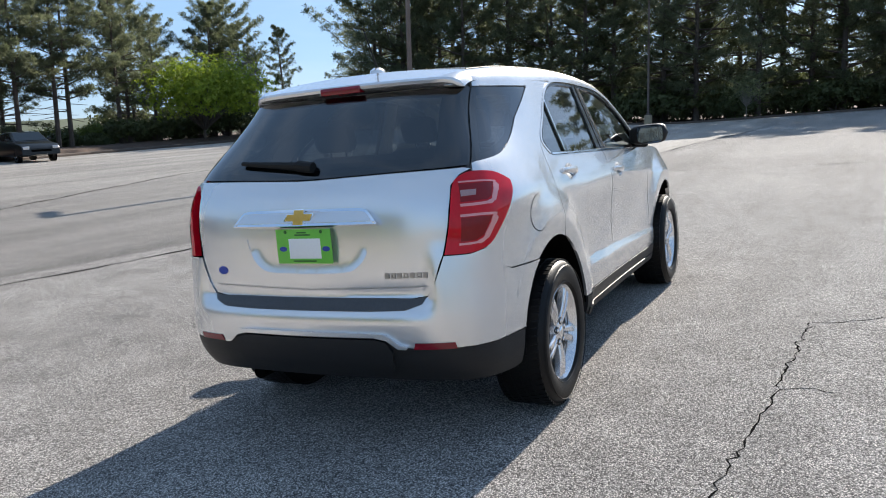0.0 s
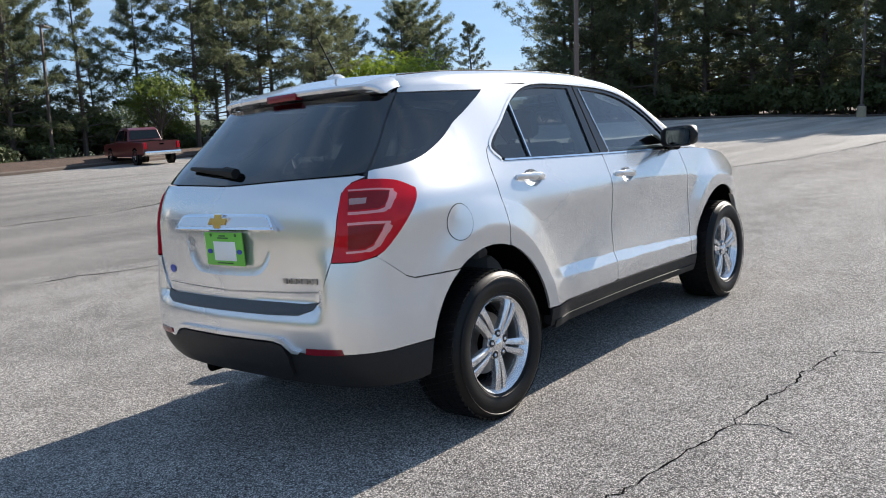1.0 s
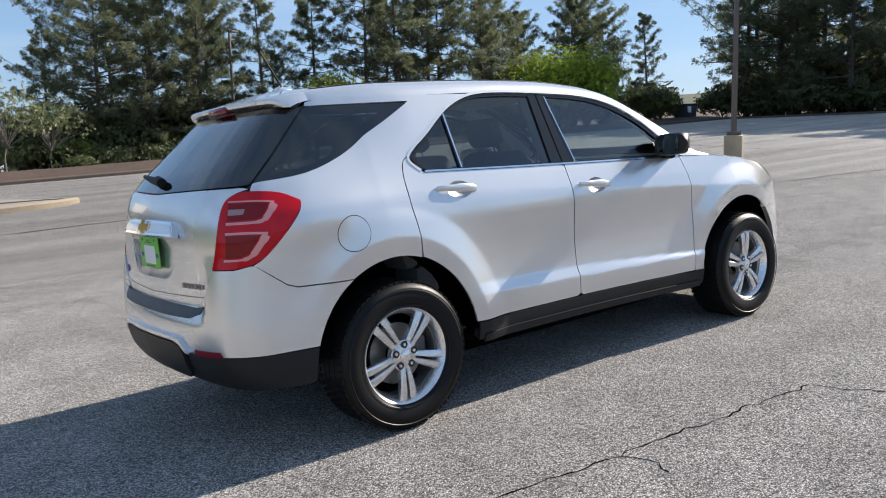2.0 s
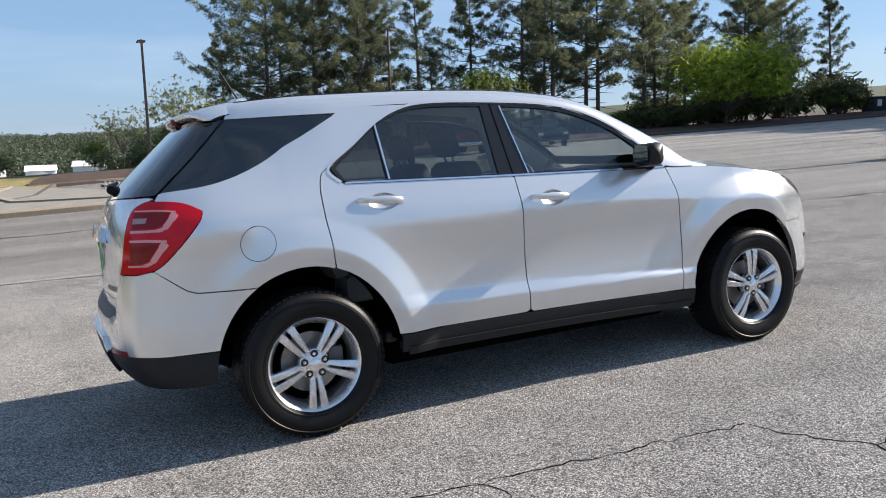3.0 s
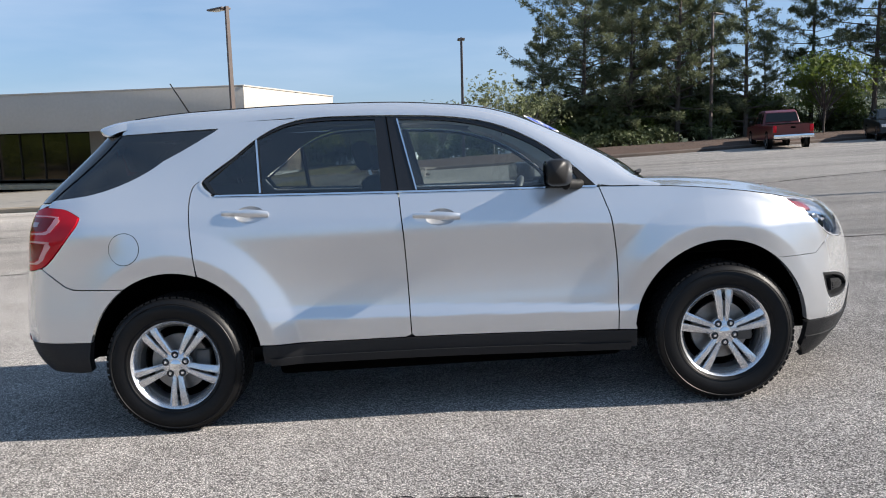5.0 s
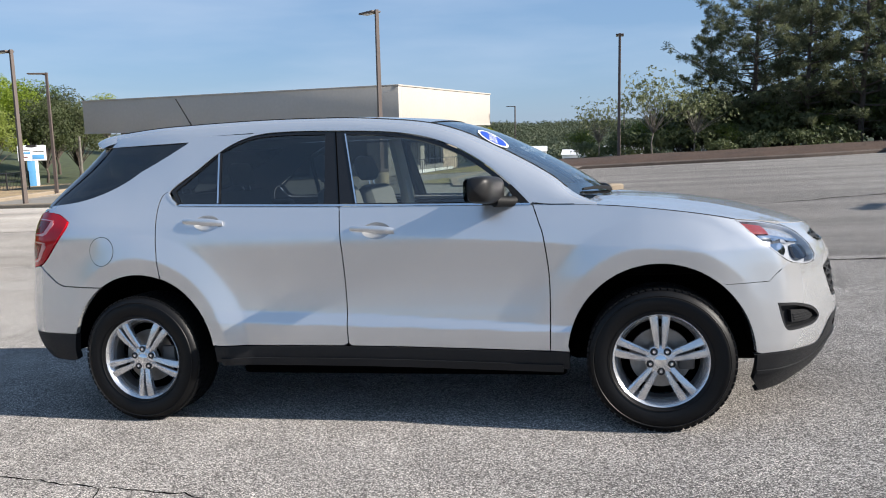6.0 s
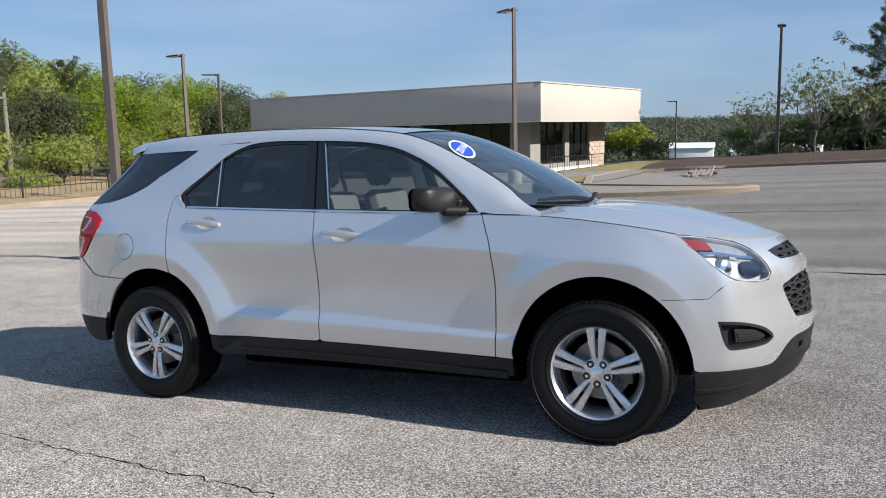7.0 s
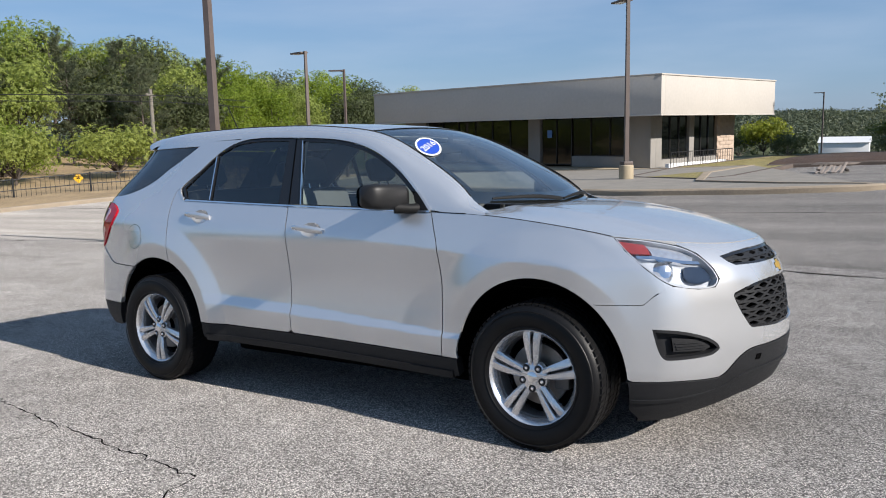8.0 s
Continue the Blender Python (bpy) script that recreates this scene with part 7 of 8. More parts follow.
add_box(bm, (0.32, -0.13, 1.47), (0.345, 0.13, 1.535), 0.012, Matrix.Translation((0.08, 0, 0)))
part("inside_mirror", bm, BLACKGLOSS, car)
bm = bmesh.new()
add_box(bm, (0.405, -0.012, 1.52), (0.43, 0.012, 1.60), 0.004)
part("mirror_stalk", bm, BLACKGLOSS, car)
# headlining and pillar trims
hl_rows = [[(x, t * (edge_y(x) - 0.03), edge_z(x) - 0.045 + 0.02 * (1 - t * t)) for t in np.linspace(-1, 1, 13)] for x in np.linspace(-1.75, 0.24, 20)]
grid_mesh("headlining", hl_rows, PALEGREY, car)
for sg, side in SIDES:
    rows = []
    for x in np.linspace(0.24, 0.96, 14):
        z0 = max(rail_z(x) - 0.012, 1.14)
        a = Vector((x, sg * (side_y(x, z0) - 0.045), z0))
        b = Vector((x - 0.01, sg * (edge_y(x) - 0.02), edge_z(x) - 0.03))
        rows.append([a, (a + b) / 2 + Vector((-0.03, -sg * 0.03, 0)), b])
    grid_mesh("pillar_trim", rows, PALEGREY, car)
    bm = bmesh.new()
    add_tube(bm, [(-0.25, sg * 0.73, 0.75), (-0.25, sg * 0.73, 1.2), (-0.29, sg * 0.60, 1.58)], [0.05, 0.05, 0.045], 8)
    part("pillar_trim", bm, PALEGREY, car)
    bm = bmesh.new()
    add_box(bm, (-0.93, sg * 0.74 - 0.03, 0.45), (0.80, sg * 0.74 + 0.03, 1.14), 0.03)
    part("door_trim", bm, DASH, car)
    bm = bmesh.new()
    add_tube(bm, [(-0.27, sg * 0.69, 1.42), (-0.20, sg * 0.64, 1.05), (-0.12, sg * 0.60, 0.70)], 0.022, 6)
    part("seat_belt", bm, PALEGREY, car)
    bm = bmesh.new()
    add_box(bm, (-1.95, sg * 0.66 - 0.05, 0.90), (-1.10, sg * 0.66 + 0.05, 1.20), 0.04)
    part("boot_side_trim", bm, DASH, car)
bm = bmesh.new()
add_box(bm, (-2.1, -0.62, 0.875), (-1.05, 0.60, 0.92), 0.02)
add_box(bm, (-1.0, -0.72, 0.36), (0.8, 0.70, 0.42), 0.02)
part("cabin_floor", bm, DASH, car)


# ---- cracks and seams of the paving ----
def crack(name, pts, width, label, seed, plane=True, fork=0.5):
    """A wandering dark line in the paving; points lie in the plane of the lot under the car, or on the land."""
    rng = np.random.default_rng(seed)
    line = []
    for (x0, y0), (x1, y1) in zip(pts, pts[1:]):
        n = max(2, int(math.hypot(x1 - x0, y1 - y0) / (0.045 if plane else 0.25)))
        for k in range(n):
            line.append((x0 + (x1 - x0) * k / n, y0 + (y1 - y0) * k / n))
    line.append(pts[-1])
    off = np.cumsum(rng.normal(0, 1, len(line)))
    off = (off - np.linspace(off[0], off[-1], len(line))) * (0.010 if plane else 0.03)
    off += rng.normal(0, 0.010 if plane else 0.015, len(line))
    verts, faces = [], []
    for i, (x, y) in enumerate(line):
        a, b = line[max(0, i - 1)], line[min(len(line) - 1, i + 1)]
        d = Vector((b[0] - a[0], b[1] - a[1], 0)).normalized()
        s = Vector((-d.y, d.x, 0))
        w = width * rng.uniform(0.35, 1.25)
        for q in (off[i] + w / 2, off[i] - w / 2):
            p = Vector((x, y, 0)) + s * q
            if plane:
                verts.append(TILT @ Vector((p.x, p.y, 0.0016)))
            else:
                verts.append((p.x, p.y, ground_z(p.x, p.y) + 0.006))
        if i:
            k = 2 * i
            faces.append((k - 2, k - 1, k + 1, k))
    return tagged(raw(name, [tuple(v) for v in verts], faces, TAR), label, "crack", kind="structure")


NODE = (0.255, -1.962)
crack("paving_crack_1", [(-4.4, -1.45), (-3.2, -1.60), (-2.25, -1.68), (-1.85, -1.75), (-1.45, -1.79), (-1.04, -1.84), (-0.68, -1.87), (-0.46, -1.885), (-0.1, -1.93), NODE], 0.011, "jagged dark crack in the asphalt", 1)
crack("paving_crack_2", [NODE, (0.33, -2.15), (0.40, -2.33), (0.48, -2.43), (0.42, -2.63), (0.38, -2.95), (0.46, -3.4)], 0.010, "jagged dark crack in the asphalt", 2)
crack("paving_crack_3", [(0.48, -2.43), (0.62, -2.38), (0.78, -2.41), (1.1, -2.6), (1.5, -2.66)], 0.010, "thin side crack in the asphalt", 3)
crack("paving_crack_4", [(-1.04, -1.84), (-1.0, -1.95), (-1.06, -2.08)], 0.006, "thin side crack in the asphalt", 4)
crack("paving_seam_1", [(-30, 6.0), (-18, 6.5), (-14, 6.9), (-6.4, 8.4), (-3.1, 8.3), (-1.2, 7.8), (0.42, 7.4), (1.0, 7.05), (3.5, 6.5), (6.7, 6.5), (10.5, 6.0), (14.6, 5.2), (18, 3.6), (26, 2.6), (38, 1.2)], 0.07, "long dark tarred seam across the lot", 5, False)
crack("paving_seam_2", [(12.9, 6.0), (13.2, 0.2), (13.0, -3.0), (12.6, -14)], 0.05, "long dark tarred seam across the lot", 6, False)
crack("paving_seam_3", [(-28, 14.0), (-8, 13.2), (4, 13.5), (14, 16.5), (30, 18)], 0.06, "long dark tarred seam across the lot", 7, False)
crack("paving_seam_4", [(25, 26), (24, 10), (26, -6), (25, -20)], 0.06, "long dark tarred seam across the lot", 8, False)


# ---- mulch bed behind the north kerb ----
bed_line = curve1([(-4.2, 29.7), (0, 30.6), (8, 31.3), (14, 33.2), (20, 35.0), (28, 36.0), (40, 36.6), (59, 37.0)])


def mulch_bed():
    rows = []
    for x in np.linspace(-4.0, 58, 90):
        row = []
        for d, h in ((0.0, 0.12), (0.35, 0.20), (1.2, 0.30), (3.0, 0.34), (7.0, 0.30), (13.0, -0.1)):
            y = bed_line(x) + d
            row.append((x + d * (0.1 if x < 0 else 0), y, ground_z(x, y) + h + (0.04 * noise.noise((x * 0.7, y * 0.9, 0)) if h > 0.13 else 0)))
        rows.append(row)
    verts = [p for r in rows for p in r]
    n = len(rows[0])
    faces = [(i * n + j, i * n + j + 1, (i + 1) * n + j + 1, (i + 1) * n + j) for i in range(len(rows) - 1) for j in range(n - 1)]
    ob = raw("mulch_bed", verts, [f[::-1] for f in faces], STRAW)
    ob.data.shade_smooth()
    tagged(ob, "raised bed of brown pine straw behind the kerb", "mulch bed", kind="structure")


mulch_bed()
strip_on_ground("kerb_bed", [(x, bed_line(x)) for x in np.linspace(-4.0, 58, 40)], 0.3, 0.15, KERBDARK, "low dark concrete kerb along the pine bed", "kerb")


# ---- parked vehicles ----
def extrude_side(bm, loop, half, taper=None, bev=0.03):
    """A body from its side outline, drawn out across the car; taper narrows it by height."""
    rings = []
    for y in (-half, half):
        rings.append([bm.verts.new((x, y * (taper(z) if taper else 1), z)) for x, z in loop])
    n = len(loop)
    fs = [bm.faces.new(rings[0]), bm.faces.new(rings[1][::-1])]
    for k in range(n):
        fs.append(bm.faces.new((rings[0][k], rings[1][k], rings[1][(k + 1) % n], rings[0][(k + 1) % n])))
    bmesh.ops.recalc_face_normals(bm, faces=fs)
    if bev:
        bmesh.ops.bevel(bm, geom=[e for f in fs[:2] for e in f.edges], offset=bev, segments=3, profile=0.5, affect="EDGES")


def small_wheel(parent, x, y, r, sg, hub):
    w = new("wheel")
    w.parent, w.location = parent, (x, y, r)
    bm = bmesh.new()
    add_lathe(bm, [(r * 0.62, 0.0), (r * 0.66, -0.02 * sg), (r * 0.92, -0.02 * sg), (r, 0.02 * sg), (r, 0.18 * sg), (r * 0.6, 0.19 * sg)], 32, "Y")
    part("tyre", bm, TYRE, w)
    bm = bmesh.new()
    add_lathe(bm, [(0.001, 0.0), (r * 0.22, -0.008 * sg), (r * 0.5, 0.02 * sg), (r * 0.63, -0.005 * sg)], 24, "Y")
    part("hub", bm, hub, w)


def vehicle(name, label, x, y, heading, paint, lower, cabin, panes, half, wheels, r, extra):
    z = ground_z(x, y)
    e = 0.6
    slope_x = (ground_z(x + e, y) - ground_z(x - e, y)) / (2 * e)
    slope_y = (ground_z(x, y + e) - ground_z(x, y - e)) / (2 * e)
    nrm = Vector((-slope_x, -slope_y, 1)).normalized()
    m = Matrix.Translation((x, y, z)) @ Vector((0, 0, 1)).rotation_difference(nrm).to_matrix().to_4x4() @ Matrix.Rotation(radians(heading), 4, "Z")
    v = thing(name, label, "car" if "sedan" in name else "truck", m)
    bm = bmesh.new()
    extrude_side(bm, lower, half, lambda q: 1 - 0.10 * max(0, q - 0.75), 0.06)
    part("body", bm, paint, v)
    top = max(q for _, q in cabin)
    bot = min(q for _, q in cabin)
    tp = lambda q: 0.94 - 0.17 * (q - bot) / (top - bot)
    bm = bmesh.new()
    extrude_side(bm, cabin, half, tp, 0.05)
    part("cabin", bm, paint, v)
    for k, loop in enumerate(panes):
        for sg in (-1, 1):
            bm = bmesh.new()
            bm.faces.new([bm.verts.new((a, sg * (half * tp(b) + 0.004), b)) for a, b in loop])
            part("side_window", bm, GLASSDARK, v, smooth=False)
    for xf, zf, xb, zb in extra["screens"]:
        bm = bmesh.new()
        bm.faces.new([bm.verts.new(p) for p in ((xf, -half * tp(zf) * 0.90, zf), (xf, half * tp(zf) * 0.90, zf), (xb, half * tp(zb) * 0.90, zb), (xb, -half * tp(zb) * 0.90, zb))])
        part("windscreen", bm, GLASSDARK, v, smooth=False)
    for wx in wheels:
        for sg in (-1, 1):
            small_wheel(v, wx, sg * (half - 0.01), r, -sg, ALLOY)
            bm = bmesh.new()
            add_lathe(bm, [(0.001, 0), (r * 1.2, 0), (r * 1.2, 0.02), (0.001, 0.02)], 28, "Y", Matrix.Translation((wx, sg * (half - 0.018) - 0.01, r * 1.05)))
            part("wheel_arch", bm, VOID, v)
    for nm, lo, hi, mt in extra["bits"]:
        for sg in (-1, 1):
            a, b = (lo[1], hi[1]) if sg > 0 else (-hi[1], -lo[1])
            bm = bmesh.new()
            add_box(bm, (lo[0], a, lo[2]), (hi[0], b, hi[2]), 0.012)
            part(nm, bm, mt, v)
            if lo[1] <= 0:
                break
    return v


DARKRED_PAINT = mat("faded_red_paint", (0.095, 0.008, 0.011), 0.35, var=0.12, scale=3, coat=0.5)
BLACK_PAINT = mat("black_car_paint", (0.007, 0.008, 0.009), 0.3, coat=0.25, spec=0.3)
truck = vehicle("pickup_truck", "dark red extended-cab pickup truck parked at the kerb", 15.45, 32.1, 81, DARKRED_PAINT,
                [(-2.55, 0.50), (-2.58, 1.05), (-0.45, 1.07), (0.95, 1.06), (1.10, 1.03), (2.35, 0.96), (2.50, 0.80), (2.52, 0.42), (1.2, 0.36), (-1.2, 0.36)],
                [(-0.72, 1.06), (-0.55, 1.58), (-0.35, 1.68), (0.40, 1.68), (0.62, 1.60), (1.10, 1.05)],
                [[(-0.58, 1.10), (-0.46, 1.52), (-0.22, 1.57), (-0.22, 1.10)], [(-0.14, 1.10), (-0.14, 1.58), (0.38, 1.58), (0.56, 1.50), (0.90, 1.10)]],
                0.86, (-1.55, 1.62), 0.35, {"screens": [(-0.725, 1.16, -0.60, 1.55), (1.06, 1.12, 0.64, 1.56)], "bits": [
                    ("tail_lamp", (-2.615, 0.68, 0.72), (-2.56, 0.82, 1.0), REDLENS), ("rear_bumper", (-2.72, -0.82, 0.46), (-2.56, 0.82, 0.62), CHROME), ("headlamp", (2.42, 0.55, 0.70), (2.53, 0.82, 0.88), LENS),
                    ("door_mirror", (0.78, 0.88, 1.10), (0.90, 1.05, 1.26), BLACK_PAINT), ("tailgate_handle", (-2.60, -0.10, 0.88), (-2.575, 0.10, 0.95), VOID), ("bed_liner", (-2.50, -0.74, 1.072), (-0.80, 0.74, 1.082), VOID)]})
sedan = vehicle("black_sedan", "black four-door sedan parked across the lot", 21.5, 33.6, -109, BLACK_PAINT,
                [(-2.25, 0.42), (-2.30, 0.62), (-2.22, 0.98), (-1.55, 1.02), (0.95, 0.98), (2.05, 0.84), (2.26, 0.66), (2.28, 0.36), (1.2, 0.26), (-1.2, 0.26)],
                [(-1.62, 1.01), (-1.00, 1.38), (-0.45, 1.45), (0.25, 1.42), (1.10, 0.97)],
                [[(-1.25, 1.05), (-0.90, 1.32), (-0.28, 1.38), (-0.28, 1.04)], [(-0.20, 1.04), (-0.20, 1.38), (0.20, 1.35), (0.80, 1.03)]],
                0.87, (-1.38, 1.38), 0.32, {"screens": [(1.02, 1.03, 0.30, 1.41), (-1.58, 1.06, -1.04, 1.37)], "bits": [
                    ("headlamp", (2.08, 0.52, 0.62), (2.27, 0.80, 0.76), BUCKET), ("tail_lamp", (-2.31, 0.52, 0.72), (-2.20, 0.80, 0.88), REDLENS), ("door_mirror", (0.62, 0.88, 1.02), (0.74, 1.04, 1.14), BLACK_PAINT),
                    ("grille", (2.24, -0.45, 0.50), (2.29, 0.45, 0.60), VOID)]})


# ---- loose boards by the bed ----
def board_stack(x, y):
    b = thing("board_stack", "untidy stack of weathered boards on the asphalt", "boards", Matrix.Translation((x, y, ground_z(x, y))) @ Matrix.Rotation(radians(12), 4, "Z") @ Matrix.Scale(0.72, 4))
    rng = random.Random(3)
    for k in range(6):
        bm = bmesh.new()
        add_box(bm, (-0.055, -0.70, -0.014), (0.055, 0.70, 0.014), 0.005, Matrix.Translation((-0.60 + 0.21 * k, 0, 0.17 + 0.01 * k)) @ Matrix.Rotation(radians(17 + rng.uniform(-4, 4)), 4, "X") @ Matrix.Rotation(radians(-14 + rng.uniform(-7, 7)), 4, "Z"))
        part("board", bm, WOODPALE, b)
    for k in range(3):
        bm = bmesh.new()
        add_box(bm, (-0.95, -0.055, -0.016), (0.95, 0.055, 0.016), 0.005, Matrix.Translation((0.05 + 0.1 * k, 0.42 + 0.13 * k, 0.37 + 0.03 * k)) @ Matrix.Rotation(radians(rng.uniform(-7, 7)), 4, "Z"))
        part("board", bm, WOODPALE, b)
    for k in range(2):
        bm = bmesh.new()
        add_box(bm, (-0.06, -0.5, -0.05), (0.06, 0.5, 0.05), 0.006, Matrix.Translation((-0.6 + 1.2 * k, 0.2, 0.12)))
        part("bearer", bm, BARK, b)


board_stack(-1.0, 25.5)


# ---- west bank: grass, fence, sign, wires ----
island("island_west", [(-42, -12), (-34, 5.5), (-29.5, 14), (-26.5, 19.3), (-25.5, 24), (-31, 42), (-62, 44), (-62, -12)], DRYSOIL, "kerbed bank of dry tan soil below the woods", 0.16)


def fence(name, pts, label):
    f = thing(name, label, "fence")
    line = []
    for (x0, y0), (x1, y1) in zip(pts, pts[1:]):
        n = max(1, int(math.hypot(x1 - x0, y1 - y0) / 2.4))
        line += [(x0 + (x1 - x0) * k / n, y0 + (y1 - y0) * k / n) for k in range(n)]
    line.append(pts[-1])
    post_me = None
    for x, y in line:
        if post_me is None:
            bm = bmesh.new()
            add_tube(bm, [(0, 0, -0.3), (0, 0, 1.25)], 0.045, 8)
            post_me = mesh_of("post", bm, FENCE)
        o = new("post", post_me)
        o.parent, o.location = f, (x, y, ground_z(x, y))
    for h in (0.25, 0.70, 1.18):
        bm = bmesh.new()
        add_tube(bm, [(x, y, ground_z(x, y) + h) for x, y in line], 0.022, 6)
        part("rail", bm, FENCE, f)
    verts, faces = [], []
    for (x0, y0), (x1, y1) in zip(line, line[1:]):
        for k in range(16):
            t = (k + 0.5) / 16
            x, y = x0 + (x1 - x0) * t, y0 + (y1 - y0) * t
            z = ground_z(x, y)
            s = len(verts)
            for dx, dy in ((-0.012, 0), (0.006, 0.010), (0.006, -0.010)):
                verts += [(x + dx, y + dy, z + 0.22), (x + dx, y + dy, z + 1.2)]
            faces += [(s, s + 2, s + 3, s + 1), (s + 2, s + 4, s + 5, s + 3), (s + 4, s, s + 1, s + 5)]
    tagged(raw("picket", verts, faces, FENCE, f), kind="stuff")


fence("black_fence", [(-37, 3), (-33.0, 14.8), (-30.0, 20.5), (-29.5, 25), (-33, 36)], "black metal fence below the woods")

sg_t = thing("warning_sign", "yellow diamond warning sign on a steel post", "road sign", pose(-31.9, 17.3, ground_z(-31.9, 17.3), 0, 0, -30) @ Matrix.Scale(0.56, 4))
bm = bmesh.new()
add_tube(bm, [(0, 0, -0.2), (0, 0, 2.1)], 0.03, 8)
part("post", bm, STEEL, sg_t)
bm = bmesh.new()
add_box(bm, (0.032, -0.30, -0.30), (0.040, 0.30, 0.30), 0.003, Matrix.Translation((0, 0, 1.75)) @ Matrix.Rotation(radians(45), 4, "X"))
face = part("sign_face", bm, mat("yellow_sign_paint", (0.75, 0.42, 0.02), 0.5), sg_t, "yellow diamond face")
bm = bmesh.new()
add_box(bm, (0.0405, -0.14, 1.70), (0.042, 0.14, 1.76))
part("sign_bar", bm, VOID, face)
bm = bmesh.new()
add_box(bm, (0.0405, -0.10, 1.80), (0.042, 0.10, 1.85))
part("sign_bar", bm, VOID, face)

up1, up2 = (-36.0, 24.6), (-66.0, -6.0)
for x, y in (up1, up2):
    z = ground_z(x, y)
    u = thing("utility_pole", "pale wooden utility pole with a crossarm", "utility pole", pose(x, y, z, 0, 0, 40))
    bm = bmesh.new()
    add_tube(bm, [(0, 0, -0.3), (0, 0, 5.6)], [0.14, 0.10], 10)
    part("pole", bm, BARKG, u)
    bm = bmesh.new()
    add_box(bm, (-0.05, -0.9, 5.2), (0.05, 0.9, 5.32), 0.01)
    part("crossarm", bm, BARKG, u)
wires = thing("overhead_wires", "thin dark overhead wires", "wires")
for k in range(4):
    h = 5.3 - 0.35 * (k // 2)
    pts = []
    for t in np.linspace(-0.12, 1, 13):
        x, y = up1[0] + (up2[0] - up1[0]) * t, up1[1] + (up2[1] - up1[1]) * t
        q = t % 1.0
        z = ground_z(*up1) + (ground_z(*up2) - ground_z(*up1)) * t + h - 2.0 * q * (1 - q)
        pts.append((x + 0.5 * (k % 2), y, z))
    bm = bmesh.new()
    add_tube(bm, pts, 0.012, 5)
    part("wire", bm, FENCE, wires)

# ---- pale sheds far down in the valley ----
WHITEROOF = mat("white_metal_roof", (0.66, 0.66, 0.66), 0.6, var=0.06, scale=0.3)
for x, y, w, d, h, a in ((-16.3, 147, 7.5, 9, 5.7, 5), (-7.2, 149, 4.6, 7, 4.6, 0), (1.5, 150, 7.0, 7, 4.8, -5), (15, 150, 8.0, 7, 4.8, -8)):
    s = thing("far_shed", "long white low shed down in the valley", "building", pose(x, y, ground_z(x, y), 0, 0, a), "sheds in the valley")
    bm = bmesh.new()
    add_box(bm, (-w / 2, -d / 2, -0.5), (w / 2, d / 2, h), 0.05)
    part("wall", bm, WHITEROOF, s)
    bm = bmesh.new()
    vs = [bm.verts.new(p) for p in ((-w / 2 - 0.2, -d / 2 - 0.2, h), (w / 2 + 0.2, -d / 2 - 0.2, h), (w / 2 + 0.2, d / 2 + 0.2, h), (-w / 2 - 0.2, d / 2 + 0.2, h), (-w / 2 - 0.2, 0, h + 0.9), (w / 2 + 0.2, 0, h + 0.9))]
    for f in ((0, 1, 5, 4), (3, 4, 5, 2), (0, 4, 3), (1, 2, 5)):
        bm.faces.new([vs[i] for i in f])
    part("roof", bm, WHITEROOF, s)
    for k in range(4):
        bm = bmesh.new()
        add_box(bm, (-w / 2 + (k + 0.4) * w / 4, -d / 2 - 0.03, 0.3), (-w / 2 + (k + 0.8) * w / 4, -d / 2 - 0.001, h * 0.65))
        part("door", bm, GLASSDARK, s)


# ---- roadside sign, more poles, dark box under the trees ----
SIGNWHITE = mat("white_sign_face", (0.75, 0.76, 0.78), 0.4, var=0.04)
SIGNBLUE = mat("blue_sign_panel", (0.10, 0.30, 0.55), 0.4, var=0.08)


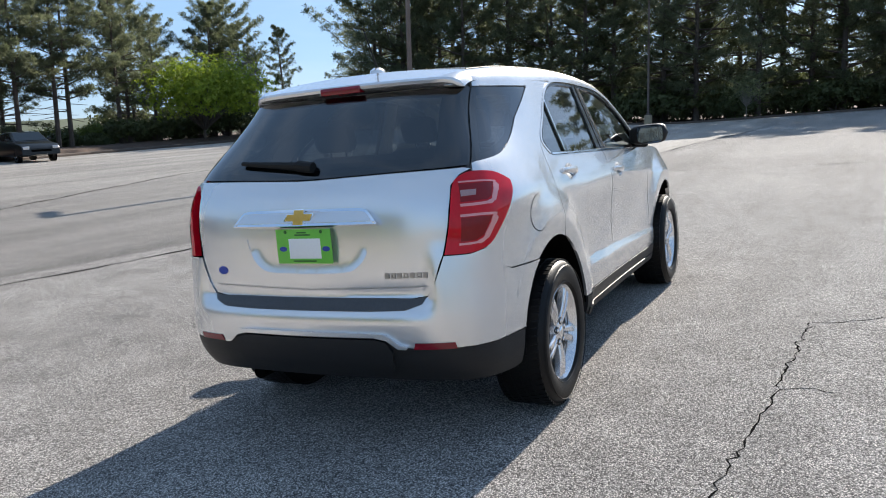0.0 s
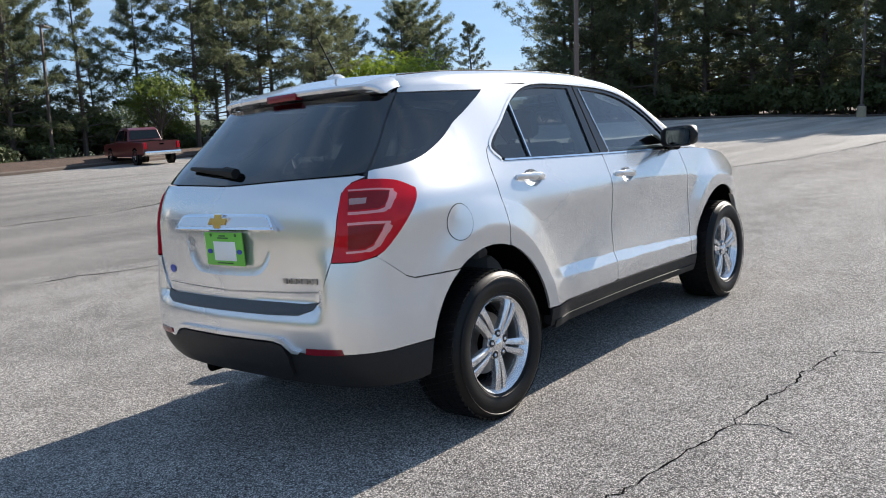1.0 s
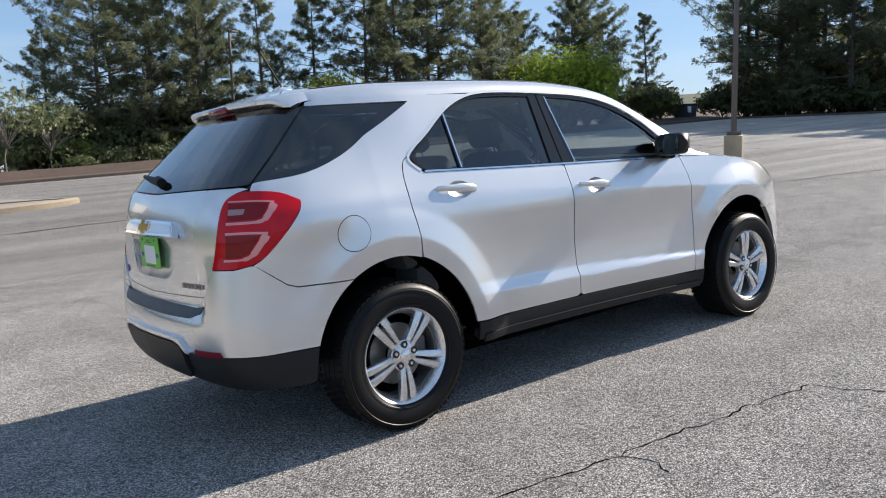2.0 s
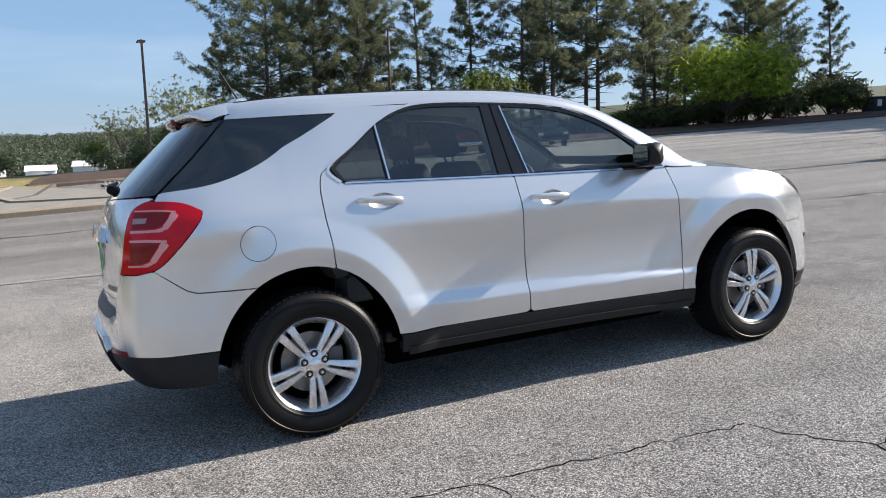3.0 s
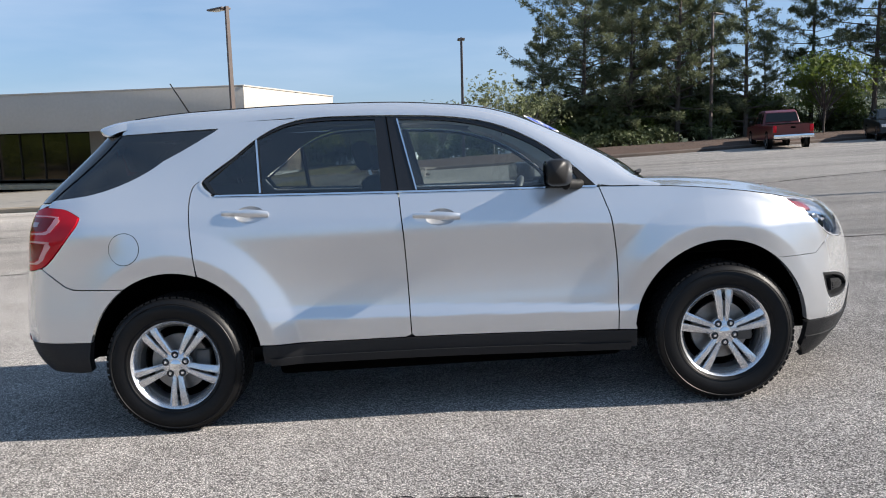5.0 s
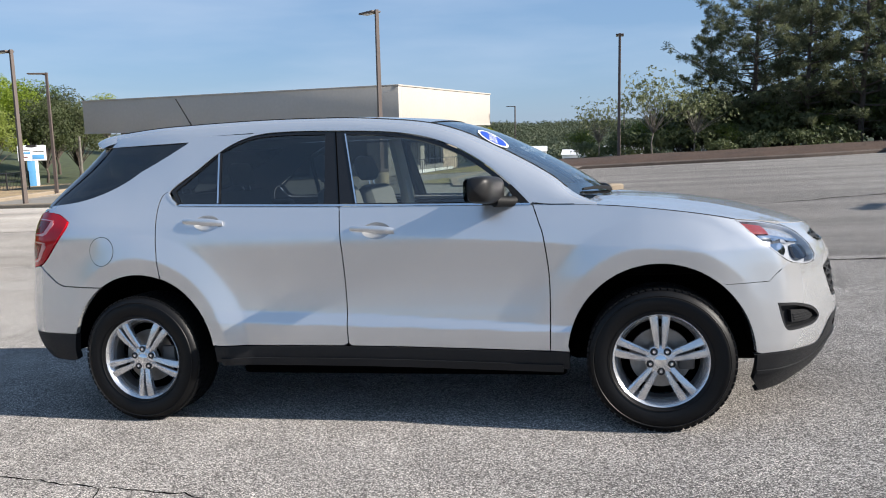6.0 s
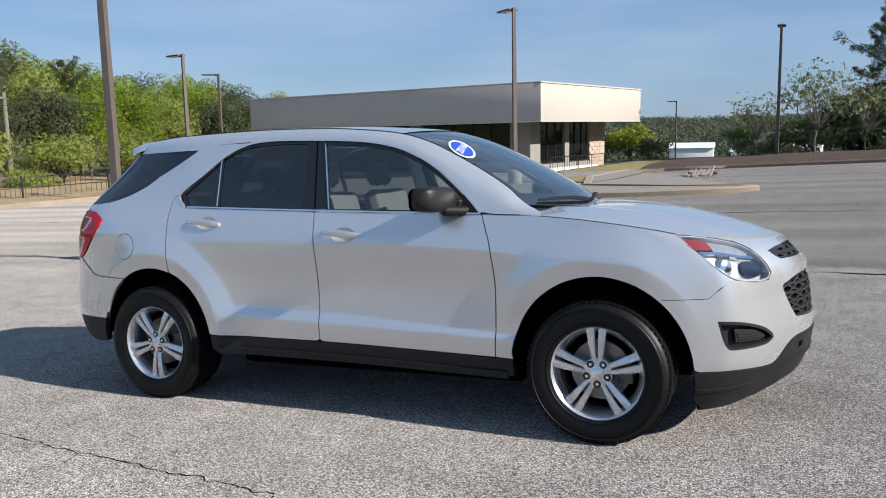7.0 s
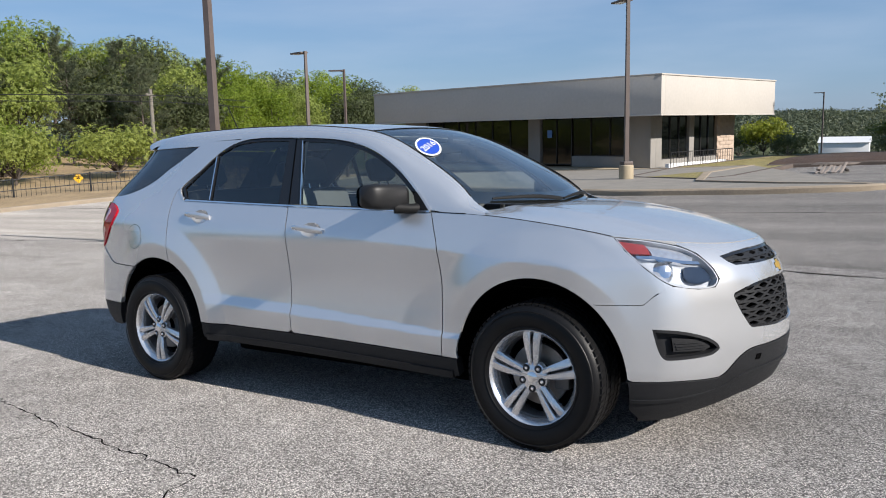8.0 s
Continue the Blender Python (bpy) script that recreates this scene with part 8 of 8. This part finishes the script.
def road_sign(x, y, heading):
    """Two-sided cabinet sign on a broad blue and white post; its lettering is plain bars."""
    s = thing("roadside_sign", "white and blue cabinet sign on a broad post by the road", "sign", pose(x, y, ground_z(x, y), 0, 0, heading))
    bm = bmesh.new()
    add_box(bm, (-0.16, -0.34, -0.3), (0.16, 0.12, 1.90), 0.02)
    part("post", bm, SIGNBLUE, s)
    bm = bmesh.new()
    add_box(bm, (-0.14, 0.122, -0.3), (0.14, 0.32, 1.90), 0.02)
    part("post", bm, SIGNWHITE, s)
    bm = bmesh.new()
    add_box(bm, (-0.20, -0.85, 1.84), (0.20, 0.85, 2.86), 0.02)
    box = part("cabinet", bm, SIGNWHITE, s)
    bm = bmesh.new()
    add_lathe(bm, [(0.001, 0), (0.16, 0), (0.16, 0.012), (0.001, 0.012)], 24, m=Matrix.Translation((0.201, 0.0, 2.80)) @ Matrix.Rotation(math.pi / 2, 4, "Y") @ Matrix.Diagonal((0.55, 2.2, 1, 1)))
    part("sign_mark", bm, DARKTRIM, box)
    for y0, y1, z0, z1, mt in ((0.0, 0.72, 1.94, 2.24, SIGNBLUE), (-0.74, -0.10, 2.30, 2.42, SIGNBLUE), (-0.74, -0.25, 2.05, 2.12, DARKRED_PAINT), (-0.74, -0.12, 2.52, 2.58, DARKTRIM), (0.05, 0.70, 2.40, 2.46, DARKTRIM)):
        bm = bmesh.new()
        add_box(bm, (0.2005, y0, z0), (0.206, y1, z1), 0.001)
        part("sign_bar", bm, mt, box)


road_sign(-37.0, 41.3, -51)
for x, y in ((-34.9, 43.4), (-34.6, 46.2)):
    u = thing("utility_pole", "pale wooden utility pole with a crossarm", "utility pole", pose(x, y, ground_z(x, y), 0, 0, 40))
    bm = bmesh.new()
    add_tube(bm, [(0, 0, -0.3), (0, 0, 3.3)], [0.10, 0.08], 10)
    part("pole", bm, BARKG, u)
    bm = bmesh.new()
    add_box(bm, (-0.05, -0.7, 2.95), (0.05, 0.7, 3.05), 0.01)
    part("crossarm", bm, BARKG, u)


# Boxy stand-in for a dark shape under the trees, not a known container
def waste_container(x, y, heading):
    c = thing("waste_container", "boxy dark blue stand-in for a dark shape under the trees", "container", pose(x, y, ground_z(x, y), 0, 0, heading))
    navy = mat("dark_blue_steel", (0.018, 0.022, 0.035), 0.5, var=0.2, scale=3)
    bm = bmesh.new()
    add_box(bm, (-0.75, -0.95, 0.14), (0.75, 0.95, 1.35), 0.04)
    part("body", bm, navy, c)
    bm = bmesh.new()
    add_box(bm, (-0.80, -1.0, 1.352), (0.80, 1.0, 1.50), 0.05)
    part("lid", bm, navy, c)
    for k in (-0.6, 0.0, 0.6):
        bm = bmesh.new()
        add_box(bm, (-0.80, k - 0.04, 0.16), (-0.752, k + 0.04, 1.33), 0.01)
        part("rib", bm, navy, c)
    for k in (-0.6, 0.6):
        bm = bmesh.new()
        add_box(bm, (-0.7, k - 0.08, -0.05), (0.7, k + 0.08, 0.138), 0.01)
        part("skid", bm, navy, c)
    bm = bmesh.new()
    add_box(bm, (-0.757, -0.52, 0.70), (-0.7515, -0.20, 1.25), 0.002)
    part("label", bm, CARDWHITE, c, "blank white label")


waste_container(59.3, 41.8, 36)
